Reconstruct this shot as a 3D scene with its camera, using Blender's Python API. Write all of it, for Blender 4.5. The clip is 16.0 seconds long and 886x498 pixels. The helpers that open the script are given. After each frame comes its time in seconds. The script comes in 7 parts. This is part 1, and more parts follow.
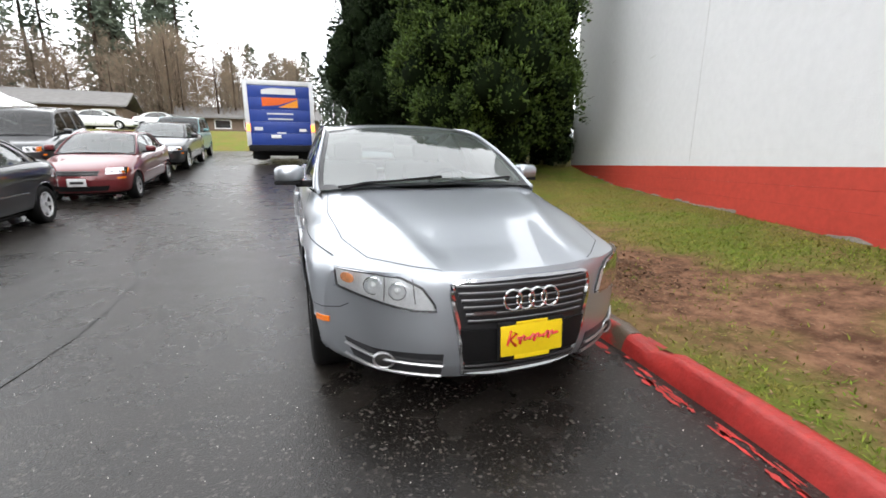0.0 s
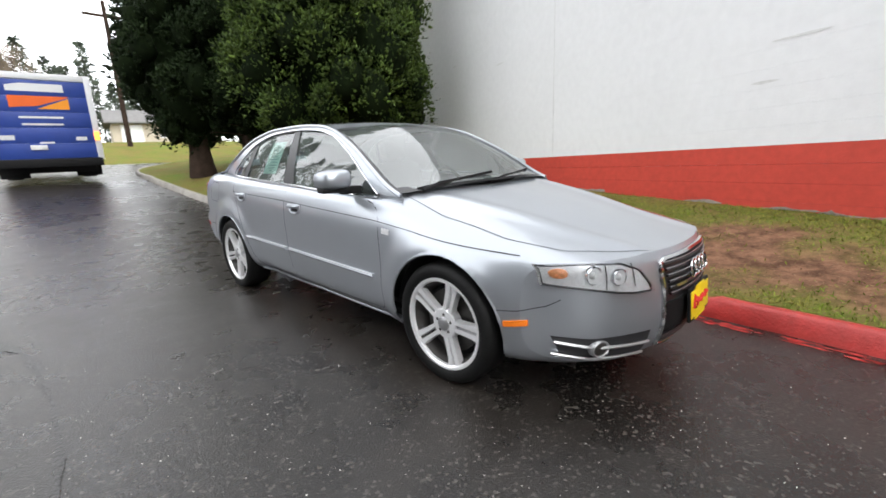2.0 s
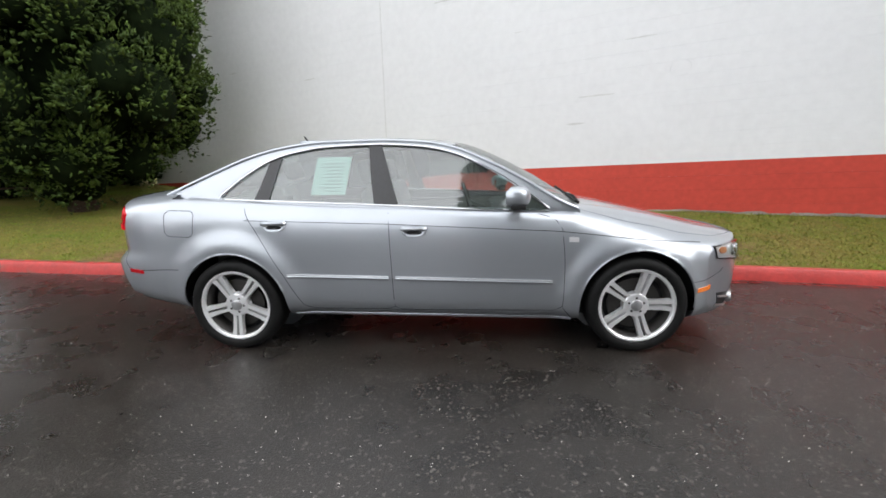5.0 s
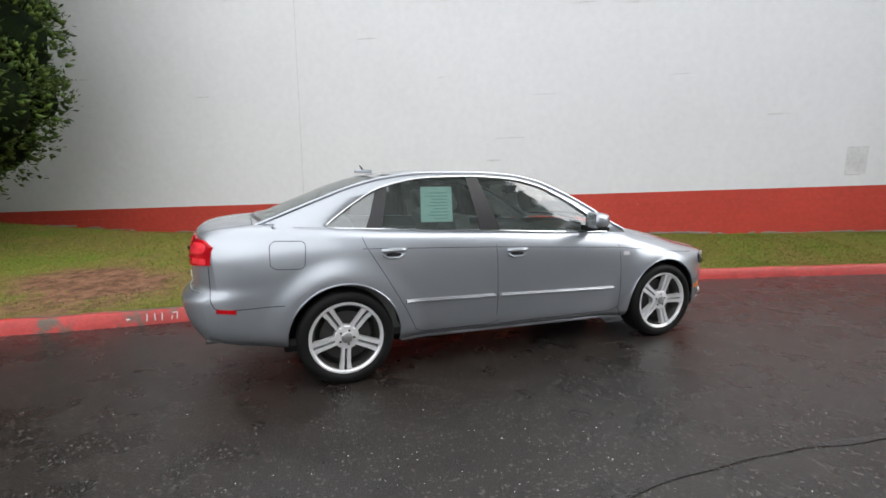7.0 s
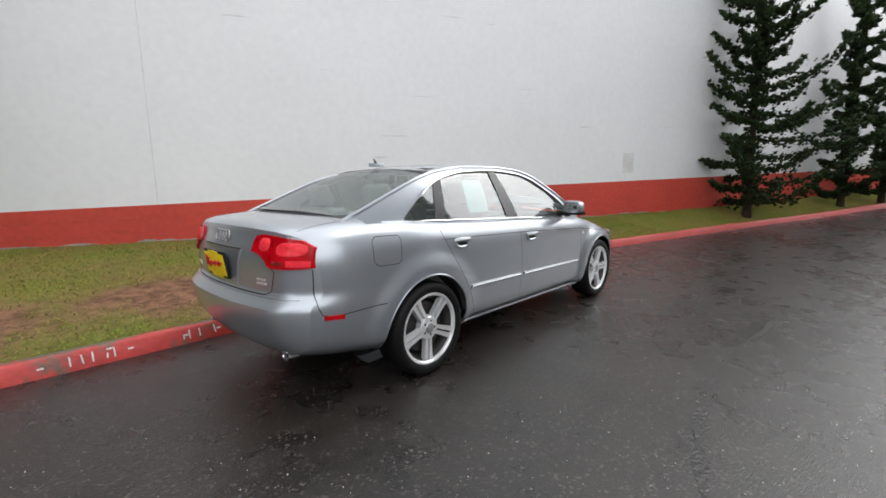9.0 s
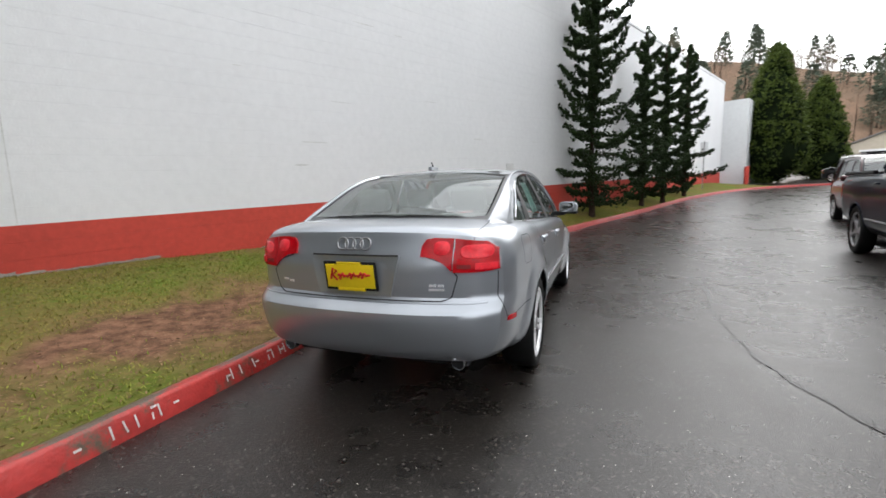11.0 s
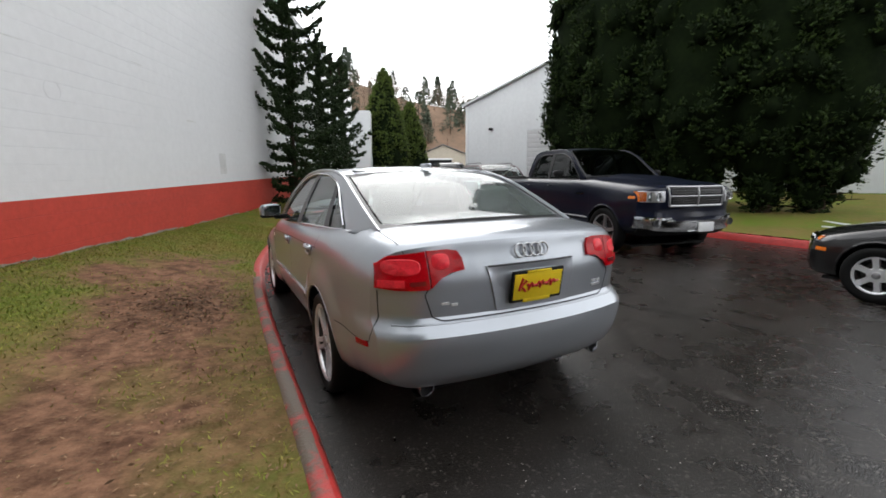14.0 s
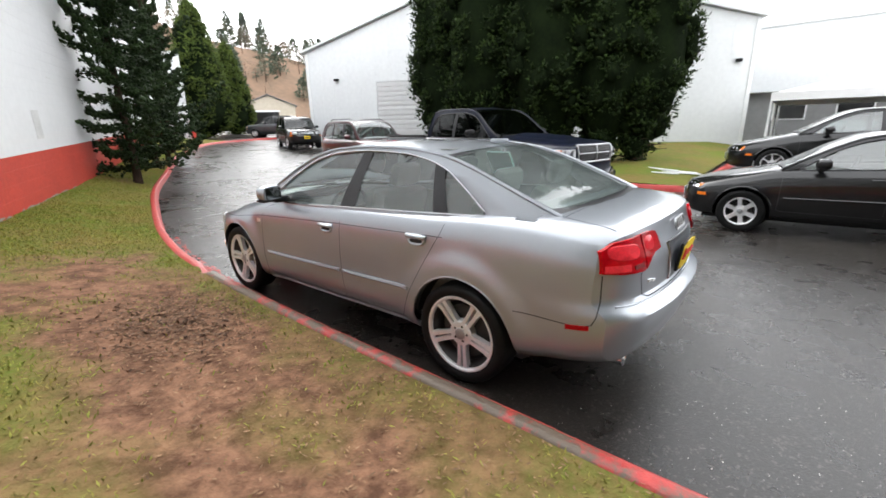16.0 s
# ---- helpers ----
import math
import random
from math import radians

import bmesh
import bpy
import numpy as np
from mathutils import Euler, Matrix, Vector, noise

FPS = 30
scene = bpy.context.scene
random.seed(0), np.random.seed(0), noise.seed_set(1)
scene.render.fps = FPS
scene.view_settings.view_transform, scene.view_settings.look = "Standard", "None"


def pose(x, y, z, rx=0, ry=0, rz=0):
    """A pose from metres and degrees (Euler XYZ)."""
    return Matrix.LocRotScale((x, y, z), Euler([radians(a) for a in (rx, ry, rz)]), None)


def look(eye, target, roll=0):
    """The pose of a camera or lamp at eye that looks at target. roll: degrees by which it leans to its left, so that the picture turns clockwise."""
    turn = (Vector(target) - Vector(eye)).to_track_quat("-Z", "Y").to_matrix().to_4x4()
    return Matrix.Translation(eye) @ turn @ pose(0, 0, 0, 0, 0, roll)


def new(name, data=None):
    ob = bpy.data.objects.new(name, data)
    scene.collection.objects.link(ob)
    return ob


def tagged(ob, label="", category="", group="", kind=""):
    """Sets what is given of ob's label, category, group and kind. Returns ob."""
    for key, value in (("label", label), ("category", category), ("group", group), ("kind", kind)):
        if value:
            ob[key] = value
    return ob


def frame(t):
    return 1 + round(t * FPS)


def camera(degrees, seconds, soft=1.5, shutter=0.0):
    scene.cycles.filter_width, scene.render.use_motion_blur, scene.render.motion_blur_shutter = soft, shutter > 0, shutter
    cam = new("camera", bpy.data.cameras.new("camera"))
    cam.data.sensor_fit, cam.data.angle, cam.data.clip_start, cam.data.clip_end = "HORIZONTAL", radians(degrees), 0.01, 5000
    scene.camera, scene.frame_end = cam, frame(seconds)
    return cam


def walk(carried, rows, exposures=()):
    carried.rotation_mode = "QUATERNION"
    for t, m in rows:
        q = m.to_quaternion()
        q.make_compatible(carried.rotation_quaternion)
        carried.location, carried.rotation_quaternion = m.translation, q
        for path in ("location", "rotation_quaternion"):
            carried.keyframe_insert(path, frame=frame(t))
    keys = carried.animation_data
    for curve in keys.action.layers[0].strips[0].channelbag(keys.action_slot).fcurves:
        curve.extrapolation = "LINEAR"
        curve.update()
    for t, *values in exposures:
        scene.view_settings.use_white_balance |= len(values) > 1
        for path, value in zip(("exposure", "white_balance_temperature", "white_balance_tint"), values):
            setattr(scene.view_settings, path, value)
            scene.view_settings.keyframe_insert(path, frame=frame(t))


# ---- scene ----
cam = camera(92.2, 16.0, 1.65, 0.25)
PATH = [
    (0, (-0.927, -3.718, 1.182), (-0.269, -1.882, 0.738), 0.3),
    (0.5, (-1.288, -3.553, 1.16), (-0.448, -1.79, 0.729), 0.1),
    (1, (-1.619, -3.307, 1.168), (-0.587, -1.644, 0.759), -0.8),
    (1.5, (-1.963, -3.048, 1.171), (-0.713, -1.543, 0.754), -1.6),
    (2, (-2.286, -2.741, 1.163), (-0.888, -1.382, 0.718), -2.3),
    (2.5, (-2.604, -2.405, 1.167), (-1.043, -1.216, 0.78), -1.0),
    (3, (-2.872, -2.066, 1.18), (-1.217, -1.012, 0.791), -1.7),
    (3.5, (-3.075, -1.687, 1.195), (-1.315, -0.819, 0.81), -1.1),
    (3.7, (-3.141, -1.531, 1.215), (-1.342, -0.749, 0.83), -0.3),
    (5.8, (-3.612, 0.474, 1.309), (-1.659, 0.294, 0.919), -1.2),
    (6, (-3.616, 0.65, 1.349), (-1.665, 0.408, 0.98), -0.5),
    (6.5, (-3.62, 1.147, 1.334), (-1.698, 0.707, 0.996), -0.7),
    (7, (-3.578, 1.616, 1.292), (-1.711, 0.959, 1.0), -0.3),
    (7.5, (-3.467, 2.054, 1.298), (-1.689, 1.182, 1.018), 0.9),
    (8, (-3.308, 2.486, 1.305), (-1.656, 1.395, 1.025), 1.0),
    (8.5, (-3.058, 2.874, 1.303), (-1.542, 1.608, 0.99), 0.4),
    (9, (-2.772, 3.249, 1.267), (-1.424, 1.804, 0.961), -0.7),
    (9.2, (-2.64, 3.384, 1.269), (-1.361, 1.879, 0.953), -0.1),
    (11.3, (-0.996, 4.363, 1.238), (-0.468, 2.455, 0.953), -2.0),
    (11.5, (-0.808, 4.413, 1.267), (-0.412, 2.476, 0.966), -1.9),
    (12, (-0.344, 4.429, 1.274), (-0.239, 2.455, 0.967), -0.6),
    (12.5, (0.106, 4.364, 1.283), (-0.076, 2.398, 0.965), 0.4),
    (13, (0.552, 4.289, 1.291), (0.064, 2.378, 0.961), 0.6),
    (13.5, (0.973, 4.123, 1.27), (0.229, 2.299, 0.926), -1.5),
    (14, (1.379, 3.923, 1.322), (0.458, 2.179, 0.995), -0.4),
    (14.5, (1.797, 3.688, 1.37), (0.676, 2.077, 0.985), -1.0),
    (15, (2.142, 3.4, 1.41), (0.911, 1.901, 0.925), -1.4),
    (15.5, (2.435, 3.07, 1.454), (1.07, 1.7, 0.944), -0.0),
    (16, (2.702, 2.734, 1.507), (1.218, 1.51, 0.962), -1.1),
]
EXPOSURES = [(0, 0.5), (1.5, 0.48), (3.5, 0.50), (7, 0.26), (9, 0.15), (11.5, 0.12), (13, -0.07), (14.2, 0.0), (15, 0.35), (16, 0.75)]
walk(cam, [(t, look(eye, target, roll)) for t, eye, target, roll in PATH], EXPOSURES)

# ---- light ----
world = bpy.data.worlds.new("overcast_sky")
scene.world = world
world.use_nodes = True
wn, wl = world.node_tree.nodes, world.node_tree.links
sky = wn.new("ShaderNodeTexSky")
sky.sky_type, sky.sun_disc = "NISHITA", False
sky.sun_elevation, sky.sun_rotation = radians(38), radians(200)
sky.dust_density, sky.ozone_density = 4.0, 1.0
grey = wn.new("ShaderNodeHueSaturation")
grey.inputs["Saturation"].default_value = 0.12
wl.new(sky.outputs[0], grey.inputs["Color"])
cloud = wn.new("ShaderNodeMix")
cloud.data_type = "RGBA"
cloud.inputs[0].default_value = 0.7
cloud.inputs[7].default_value = (13.0, 13.3, 13.8, 1)
wl.new(grey.outputs[0], cloud.inputs[6])
up = wn.new("ShaderNodeTexCoord")
sep = wn.new("ShaderNodeSeparateXYZ")
wl.new(up.outputs["Generated"], sep.inputs[0])
veil = wn.new("ShaderNodeMapRange")
veil.inputs[1].default_value, veil.inputs[2].default_value, veil.inputs[3].default_value, veil.inputs[4].default_value = 0.0, 1.0, 1.22, 0.80
wl.new(sep.outputs[2], veil.inputs[0])
dome = wn.new("ShaderNodeVectorMath")
dome.operation = "SCALE"
wl.new(cloud.outputs[2], dome.inputs[0])
wl.new(veil.outputs[0], dome.inputs["Scale"])
wl.new(dome.outputs[0], wn["Background"].inputs["Color"])
wn["Background"].inputs["Strength"].default_value = 0.205

sun = new("sun", bpy.data.lights.new("sun", "SUN"))
sun.data.energy, sun.data.angle, sun.data.color = 0.5, radians(40), (1.0, 0.97, 0.93)
sun.matrix_world = look((-20, -40, 60), (0, 0, 0))


# ---- materials ----
def M(name, base, rough=0.5, metal=0.0, coat=0.0, var=0.12, scale=3.0, fine=60.0, bump=0.0, bscale=150.0, other=None, spec=0.5, gloss=0.0):
    """A surface with colour variation at two scales and fine relief, in object space."""
    m = bpy.data.materials.new(name)
    m.use_nodes = True
    n, l = m.node_tree.nodes, m.node_tree.links
    p = n["Principled BSDF"]
    tc = n.new("ShaderNodeTexCoord")
    big, small = n.new("ShaderNodeTexNoise"), n.new("ShaderNodeTexNoise")
    big.inputs["Scale"].default_value, small.inputs["Scale"].default_value = scale, fine
    big.inputs["Detail"].default_value, small.inputs["Detail"].default_value = 5, 4
    for t in (big, small):
        l.new(tc.outputs["Object"], t.inputs["Vector"])
    add = n.new("ShaderNodeMath")
    add.operation = "ADD"
    l.new(big.outputs["Fac"], add.inputs[0])
    l.new(small.outputs["Fac"], add.inputs[1])
    half = n.new("ShaderNodeMath")
    half.operation, half.inputs[1].default_value = "MULTIPLY", 0.5
    l.new(add.outputs[0], half.inputs[0])
    ramp = n.new("ShaderNodeValToRGB")
    ramp.color_ramp.elements[0].position, ramp.color_ramp.elements[1].position = 0.36, 0.64
    lo = other or [c * (1 - var) for c in base]
    hi = base if other else [min(1, c * (1 + var)) for c in base]
    ramp.color_ramp.elements[0].color, ramp.color_ramp.elements[1].color = (*lo, 1), (*hi, 1)
    l.new(half.outputs[0], ramp.inputs[0])
    l.new(ramp.outputs[0], p.inputs["Base Color"])
    p.inputs["Metallic"].default_value, p.inputs["Specular IOR Level"].default_value = metal, spec
    p.inputs["Coat Weight"].default_value, p.inputs["Coat Roughness"].default_value = coat, 0.03
    if gloss:
        mr = n.new("ShaderNodeMapRange")
        mr.inputs[1].default_value, mr.inputs[2].default_value = 0.35, 0.65
        mr.inputs[3].default_value, mr.inputs[4].default_value = max(0.02, rough - gloss), min(1, rough + gloss)
        l.new(half.outputs[0], mr.inputs[0])
        l.new(mr.outputs[0], p.inputs["Roughness"])
    else:
        p.inputs["Roughness"].default_value = rough
    if bump:
        b, bn = n.new("ShaderNodeBump"), n.new("ShaderNodeTexNoise")
        bn.inputs["Scale"].default_value, bn.inputs["Detail"].default_value = bscale, 4
        l.new(tc.outputs["Object"], bn.inputs["Vector"])
        b.inputs["Strength"].default_value, b.inputs["Distance"].default_value = bump, 0.01
        l.new(bn.outputs["Fac"], b.inputs["Height"])
        l.new(b.outputs[0], p.inputs["Normal"])
    return m


def glass_mat(name, tint, rough=0.0, ior=2.2, film=0.0):
    """Thin window glass: tinted see-through with a Fresnel mirror on it; film: weight of a pale diffuse veil mixed in.
    """
    m = bpy.data.materials.new(name)
    m.use_nodes = True
    n, l = m.node_tree.nodes, m.node_tree.links
    n.remove(n["Principled BSDF"])
    a, g, f, x = (n.new("ShaderNode" + k) for k in ("BsdfTransparent", "BsdfGlossy", "Fresnel", "MixShader"))
    a.inputs[0].default_value, g.inputs["Roughness"].default_value = (*tint, 1), rough
    f.inputs[0].default_value = ior
    under = a.outputs[0]
    if film:
        d, y, tc, nz, mr = (n.new("ShaderNode" + k) for k in ("BsdfDiffuse", "MixShader", "TexCoord", "TexNoise", "MapRange"))
        d.inputs[0].default_value = (0.70, 0.78, 0.76, 1)
        nz.inputs["Scale"].default_value, nz.inputs["Detail"].default_value = 4.0, 6
        mr.inputs[1].default_value, mr.inputs[2].default_value = 0.3, 0.7
        mr.inputs[3].default_value, mr.inputs[4].default_value = film * 0.7, film * 1.3
        l.new(tc.outputs["Object"], nz.inputs["Vector"])
        l.new(nz.outputs["Fac"], mr.inputs[0])
        l.new(mr.outputs[0], y.inputs[0])
        l.new(a.outputs[0], y.inputs[1])
        l.new(d.outputs[0], y.inputs[2])
        under = y.outputs[0]
    l.new(f.outputs[0], x.inputs[0])
    l.new(under, x.inputs[1])
    l.new(g.outputs[0], x.inputs[2])
    l.new(x.outputs[0], n["Material Output"].inputs["Surface"])
    return m


def glow(name, color, strength):
    m = M(name, color, 0.3)
    p = m.node_tree.nodes["Principled BSDF"]
    p.inputs["Emission Color"].default_value, p.inputs["Emission Strength"].default_value = (*color, 1), strength
    return m


def random_tint(m, amount=0.25):
    """Vary brightness from island to island (leaves, blades, chips)."""
    n, l = m.node_tree.nodes, m.node_tree.links
    p = n["Principled BSDF"]
    src = p.inputs["Base Color"].links[0].from_socket
    geo, hs, mr = n.new("ShaderNodeNewGeometry"), n.new("ShaderNodeHueSaturation"), n.new("ShaderNodeMapRange")
    mr.inputs[3].default_value, mr.inputs[4].default_value = 1 - amount, 1 + amount
    l.new(geo.outputs["Random Per Island"], mr.inputs[0])
    l.new(mr.outputs[0], hs.inputs["Value"])
    l.new(src, hs.inputs["Color"])
    l.new(hs.outputs[0], p.inputs["Base Color"])
    return m


silver = M("silver_paint", (0.395, 0.42, 0.455), 0.36, metal=0.72, coat=0.9, var=0.05, scale=2, fine=900)
navy = M("navy_paint", (0.0016, 0.0035, 0.014), 0.4, coat=0.5, var=0.2, spec=0.15)
black_paint = M("black_paint", (0.006, 0.006, 0.0065), 0.4, coat=1.0, var=0.2, spec=0.15)
maroon = M("maroon_paint", (0.06, 0.008, 0.011), 0.3, metal=0.3, coat=1.0)
red_paint = M("red_car_paint", (0.14, 0.013, 0.016), 0.35, metal=0.2, coat=1.0)
grey_paint = M("grey_paint", (0.035, 0.037, 0.04), 0.3, metal=0.5, coat=1.0)
white_car = M("white_car_paint", (0.7, 0.72, 0.72), 0.3, coat=1.0)
teal_paint = M("teal_paint", (0.10, 0.24, 0.26), 0.35, metal=0.4, coat=1.0)
chrome = M("chrome", (0.72, 0.73, 0.75), 0.12, metal=1.0, var=0.03)
lamp_silver = M("lamp_silver", (0.78, 0.79, 0.80), 0.28, metal=0.45, var=0.12, scale=20)
alloy = M("alloy", (0.84, 0.84, 0.85), 0.30, metal=0.6, var=0.06)
dull_alloy = M("dull_alloy", (0.42, 0.42, 0.43), 0.35, metal=0.8, var=0.15)
rubber = M("rubber", (0.006, 0.006, 0.006), 0.6, var=0.3, bump=0.1, bscale=90, spec=0.2)
dark = M("dark_plastic", (0.007, 0.007, 0.0075), 0.65, var=0.25, spec=0.25)
trim_black = M("trim_black", (0.02, 0.02, 0.022), 0.35, var=0.2)
gap_dark = M("panel_gap", (0.022, 0.022, 0.024), 0.8)
brake_metal = M("brake_metal", (0.05, 0.047, 0.045), 0.55, metal=0.6)
grey_cloth = M("grey_leather", (0.19, 0.195, 0.185), 0.6, var=0.12, bump=0.1)
dash_mat = M("dash_plastic", (0.06, 0.06, 0.06), 0.65, var=0.2, bump=0.1, bscale=400)
glass = glass_mat("window_glass", (0.74, 0.90, 0.86), 0.0, 2.35, 0.06)
screen_glass = glass_mat("windscreen_glass", (0.84, 0.94, 0.90), 0.0, 2.6, 0.09)
dark_glass = glass_mat("dark_window_glass", (0.16, 0.19, 0.19), 0.0, 1.7)
rear_glass = glass_mat("rear_window_glass", (0.78, 0.92, 0.87), 0.0, 1.75, 0.12)
lens = glass_mat("lamp_lens", (0.95, 0.96, 0.97), 0.0, 1.55)
red_lens = M("red_lens", (0.43, 0.003, 0.008), 0.10, coat=0.0, var=0.3, scale=16, fine=140, spec=0.22)
bright_red_lens = M("bright_red_lens", (0.80, 0.035, 0.05), 0.14, var=0.2, scale=22, fine=160, spec=0.25)
dark_red_lens = M("dark_red_lens", (0.22, 0.006, 0.01), 0.2, coat=1.0)
amber = M("amber_lens", (0.80, 0.19, 0.015), 0.25, coat=0.5)
soft_amber = M("soft_amber_lens", (0.72, 0.30, 0.13), 0.35, var=0.25, scale=60)
yellow = M("yellow_plate", (0.80, 0.58, 0.01), 0.45, var=0.05)
plate_red = M("plate_red", (0.55, 0.02, 0.015), 0.45)
white_plastic = M("white_plastic", (0.75, 0.76, 0.76), 0.45, var=0.05)
paper = M("window_paper", (0.62, 0.82, 0.78), 0.7, var=0.06)
paper_ink = M("paper_ink", (0.36, 0.52, 0.50), 0.7)
mirror_mat = M("mirror_glass", (0.3, 0.31, 0.32), 0.05, metal=1.0, var=0.0)

def asphalt_material():
    """Wet worn asphalt: pale aggregate in a dark binder, damp and drier patches."""
    m = M("wet_asphalt", (0.023, 0.0195, 0.0168), 0.29, other=(0.010, 0.0086, 0.0076), scale=0.55, fine=4, bump=0.34, bscale=110, gloss=0.07, spec=0.45)
    n, l = m.node_tree.nodes, m.node_tree.links
    p = n["Principled BSDF"]
    src = p.inputs["Base Color"].links[0].from_socket
    tc, vo, nz, r1, mu, mx = n.new("ShaderNodeTexCoord"), n.new("ShaderNodeTexVoronoi"), n.new("ShaderNodeTexNoise"), n.new("ShaderNodeValToRGB"), n.new("ShaderNodeMath"), n.new("ShaderNodeMix")
    vo.inputs["Scale"].default_value, nz.inputs["Scale"].default_value, nz.inputs["Detail"].default_value = 85, 95, 4
    for t in (vo, nz):
        l.new(tc.outputs["Object"], t.inputs["Vector"])
    r1.color_ramp.elements[0].position, r1.color_ramp.elements[1].position = 0.60, 0.70
    l.new(nz.outputs["Fac"], r1.inputs[0])
    sep = n.new("ShaderNodeSeparateColor")
    l.new(vo.outputs["Color"], sep.inputs[0])
    gt = n.new("ShaderNodeMath")
    gt.operation, gt.inputs[1].default_value = "GREATER_THAN", 0.94
    l.new(sep.outputs[0], gt.inputs[0])
    mu.operation = "MULTIPLY_ADD"
    l.new(r1.outputs[0], mu.inputs[0])
    mu.inputs[1].default_value = 0.5
    g2 = n.new("ShaderNodeMath")
    g2.operation, g2.inputs[1].default_value = "MULTIPLY", 0.45
    l.new(gt.outputs[0], g2.inputs[0])
    l.new(g2.outputs[0], mu.inputs[2])
    mu.use_clamp = True
    mx.data_type = "RGBA"
    mx.inputs[7].default_value = (0.125, 0.113, 0.10, 1)
    l.new(mu.outputs[0], mx.inputs[0])
    l.new(src, mx.inputs[6])
    l.new(mx.outputs[2], p.inputs["Base Color"])
    return m


asphalt = asphalt_material()
asphalt_seam = M("tar_seam", (0.019, 0.0175, 0.0165), 0.31, spec=0.44, var=0.4, scale=9, bump=0.8, bscale=45)
white_wall = M("white_wall_paint", (0.74, 0.745, 0.75), 0.6, var=0.035, scale=0.5, fine=9, bump=0.25, bscale=45)
grey_wall_dirt = M("wall_stain", (0.64, 0.64, 0.63), 0.75, var=0.12, scale=3, fine=20, bump=0.2, bscale=60)
red_wall = M("red_wall_paint", (0.52, 0.062, 0.042), 0.6, spec=0.3, var=0.12, scale=0.8, fine=14, bump=0.3, bscale=45)
red_kerb = M("red_kerb_paint", (0.47, 0.04, 0.035), 0.42, scale=4, fine=22, var=0.25, bump=0.5, bscale=60)
concrete = M("worn_concrete", (0.30, 0.28, 0.25), 0.75, var=0.3, scale=3, fine=45, bump=0.6, bscale=70)
kerb_white = M("stencil_white", (0.6, 0.55, 0.53), 0.6, var=0.25)
soil = M("soil", (0.105, 0.072, 0.045), 0.85, other=(0.05, 0.034, 0.022), scale=1.6, fine=30, bump=0.8, bscale=40)
shed_wall = M("shed_metal", (0.66, 0.675, 0.68), 0.5, var=0.05, scale=0.4, fine=5)
shed_door = M("roller_door", (0.52, 0.52, 0.52), 0.5, var=0.06)
roof_grey = M("roof_grey", (0.16, 0.155, 0.15), 0.8, var=0.2)
tan_wall = M("tan_siding", (0.48, 0.42, 0.33), 0.7, var=0.1)
brown_wall = M("brown_siding", (0.13, 0.09, 0.065), 0.75, var=0.15)
grey_siding = M("grey_siding", (0.22, 0.22, 0.22), 0.7, var=0.12)
tent_white = M("tent_fabric", (0.78, 0.78, 0.77), 0.6, var=0.04)
truck_blue = M("truck_blue", (0.022, 0.055, 0.27), 0.4, var=0.1)
truck_white = M("truck_white", (0.68, 0.69, 0.70), 0.4, var=0.06)
truck_orange = M("truck_orange", (0.75, 0.13, 0.02), 0.4, var=0.05)
truck_gold = M("truck_gold", (0.80, 0.30, 0.02), 0.4, var=0.05)
lamp_orange = glow("lit_amber_lamp", (1.0, 0.25, 0.04), 3.0)
lamp_red = glow("lit_red_lamp", (1.0, 0.08, 0.04), 3.0)
bark = M("bark", (0.036, 0.024, 0.018), 0.9, spec=0.1, var=0.4, scale=6, fine=40, bump=1.0, bscale=30)
needle_dark = random_tint(M("dark_conifer", (0.026, 0.046, 0.013), 0.65, other=(0.010, 0.019, 0.007), scale=1.5, fine=14, spec=0.12))
needle_mid = random_tint(M("green_conifer", (0.082, 0.125, 0.022), 0.6, other=(0.018, 0.034, 0.009), scale=2.6, fine=9, spec=0.15), 0.35)
needle_deep = random_tint(M("deep_conifer", (0.017, 0.029, 0.009), 0.7, other=(0.006, 0.012, 0.004), scale=1.5, fine=14, spec=0.1), 0.35)
needle_cyp = random_tint(M("cypress_green", (0.029, 0.049, 0.010), 0.65, other=(0.008, 0.016, 0.005), scale=1.6, fine=6, spec=0.12), 0.3)
# near-black colour stands in for the shade between the sprays
needle_shade = M("conifer_inner_shade", (0.009, 0.015, 0.005), 0.95, other=(0.004, 0.007, 0.003), scale=2, fine=9, bump=1.0, bscale=14, spec=0.05)
needle_light = random_tint(M("clipped_cypress_green", (0.085, 0.115, 0.02), 0.65, other=(0.035, 0.055, 0.012), scale=1.6, fine=6, spec=0.12), 0.3)
# distance haze is mixed into the far woods' and hillside's colours
hazed_green = random_tint(M("hazed_conifer", (0.12, 0.145, 0.10), 0.85, other=(0.075, 0.095, 0.075), scale=0.2, fine=2, spec=0.1))
hazed_brown = random_tint(M("hazed_bare_wood", (0.25, 0.19, 0.14), 0.9, other=(0.17, 0.135, 0.10), scale=0.15, fine=2, spec=0.1))
hazed_hill_brown = M("hazed_brown_hillside", (0.25, 0.16, 0.11), 0.95, spec=0.05, other=(0.17, 0.125, 0.09), scale=0.08, fine=0.9)
grass_blade = random_tint(M("grass_blade", (0.14, 0.205, 0.024), 0.8, other=(0.25, 0.19, 0.06), scale=0.9, fine=6, spec=0.1), 0.35)
dry_leaf = random_tint(M("dry_leaf", (0.27, 0.165, 0.095), 0.8, other=(0.14, 0.085, 0.05), scale=2, fine=20, spec=0.15), 0.5)
twig_mat = M("twig", (0.09, 0.065, 0.05), 0.9)


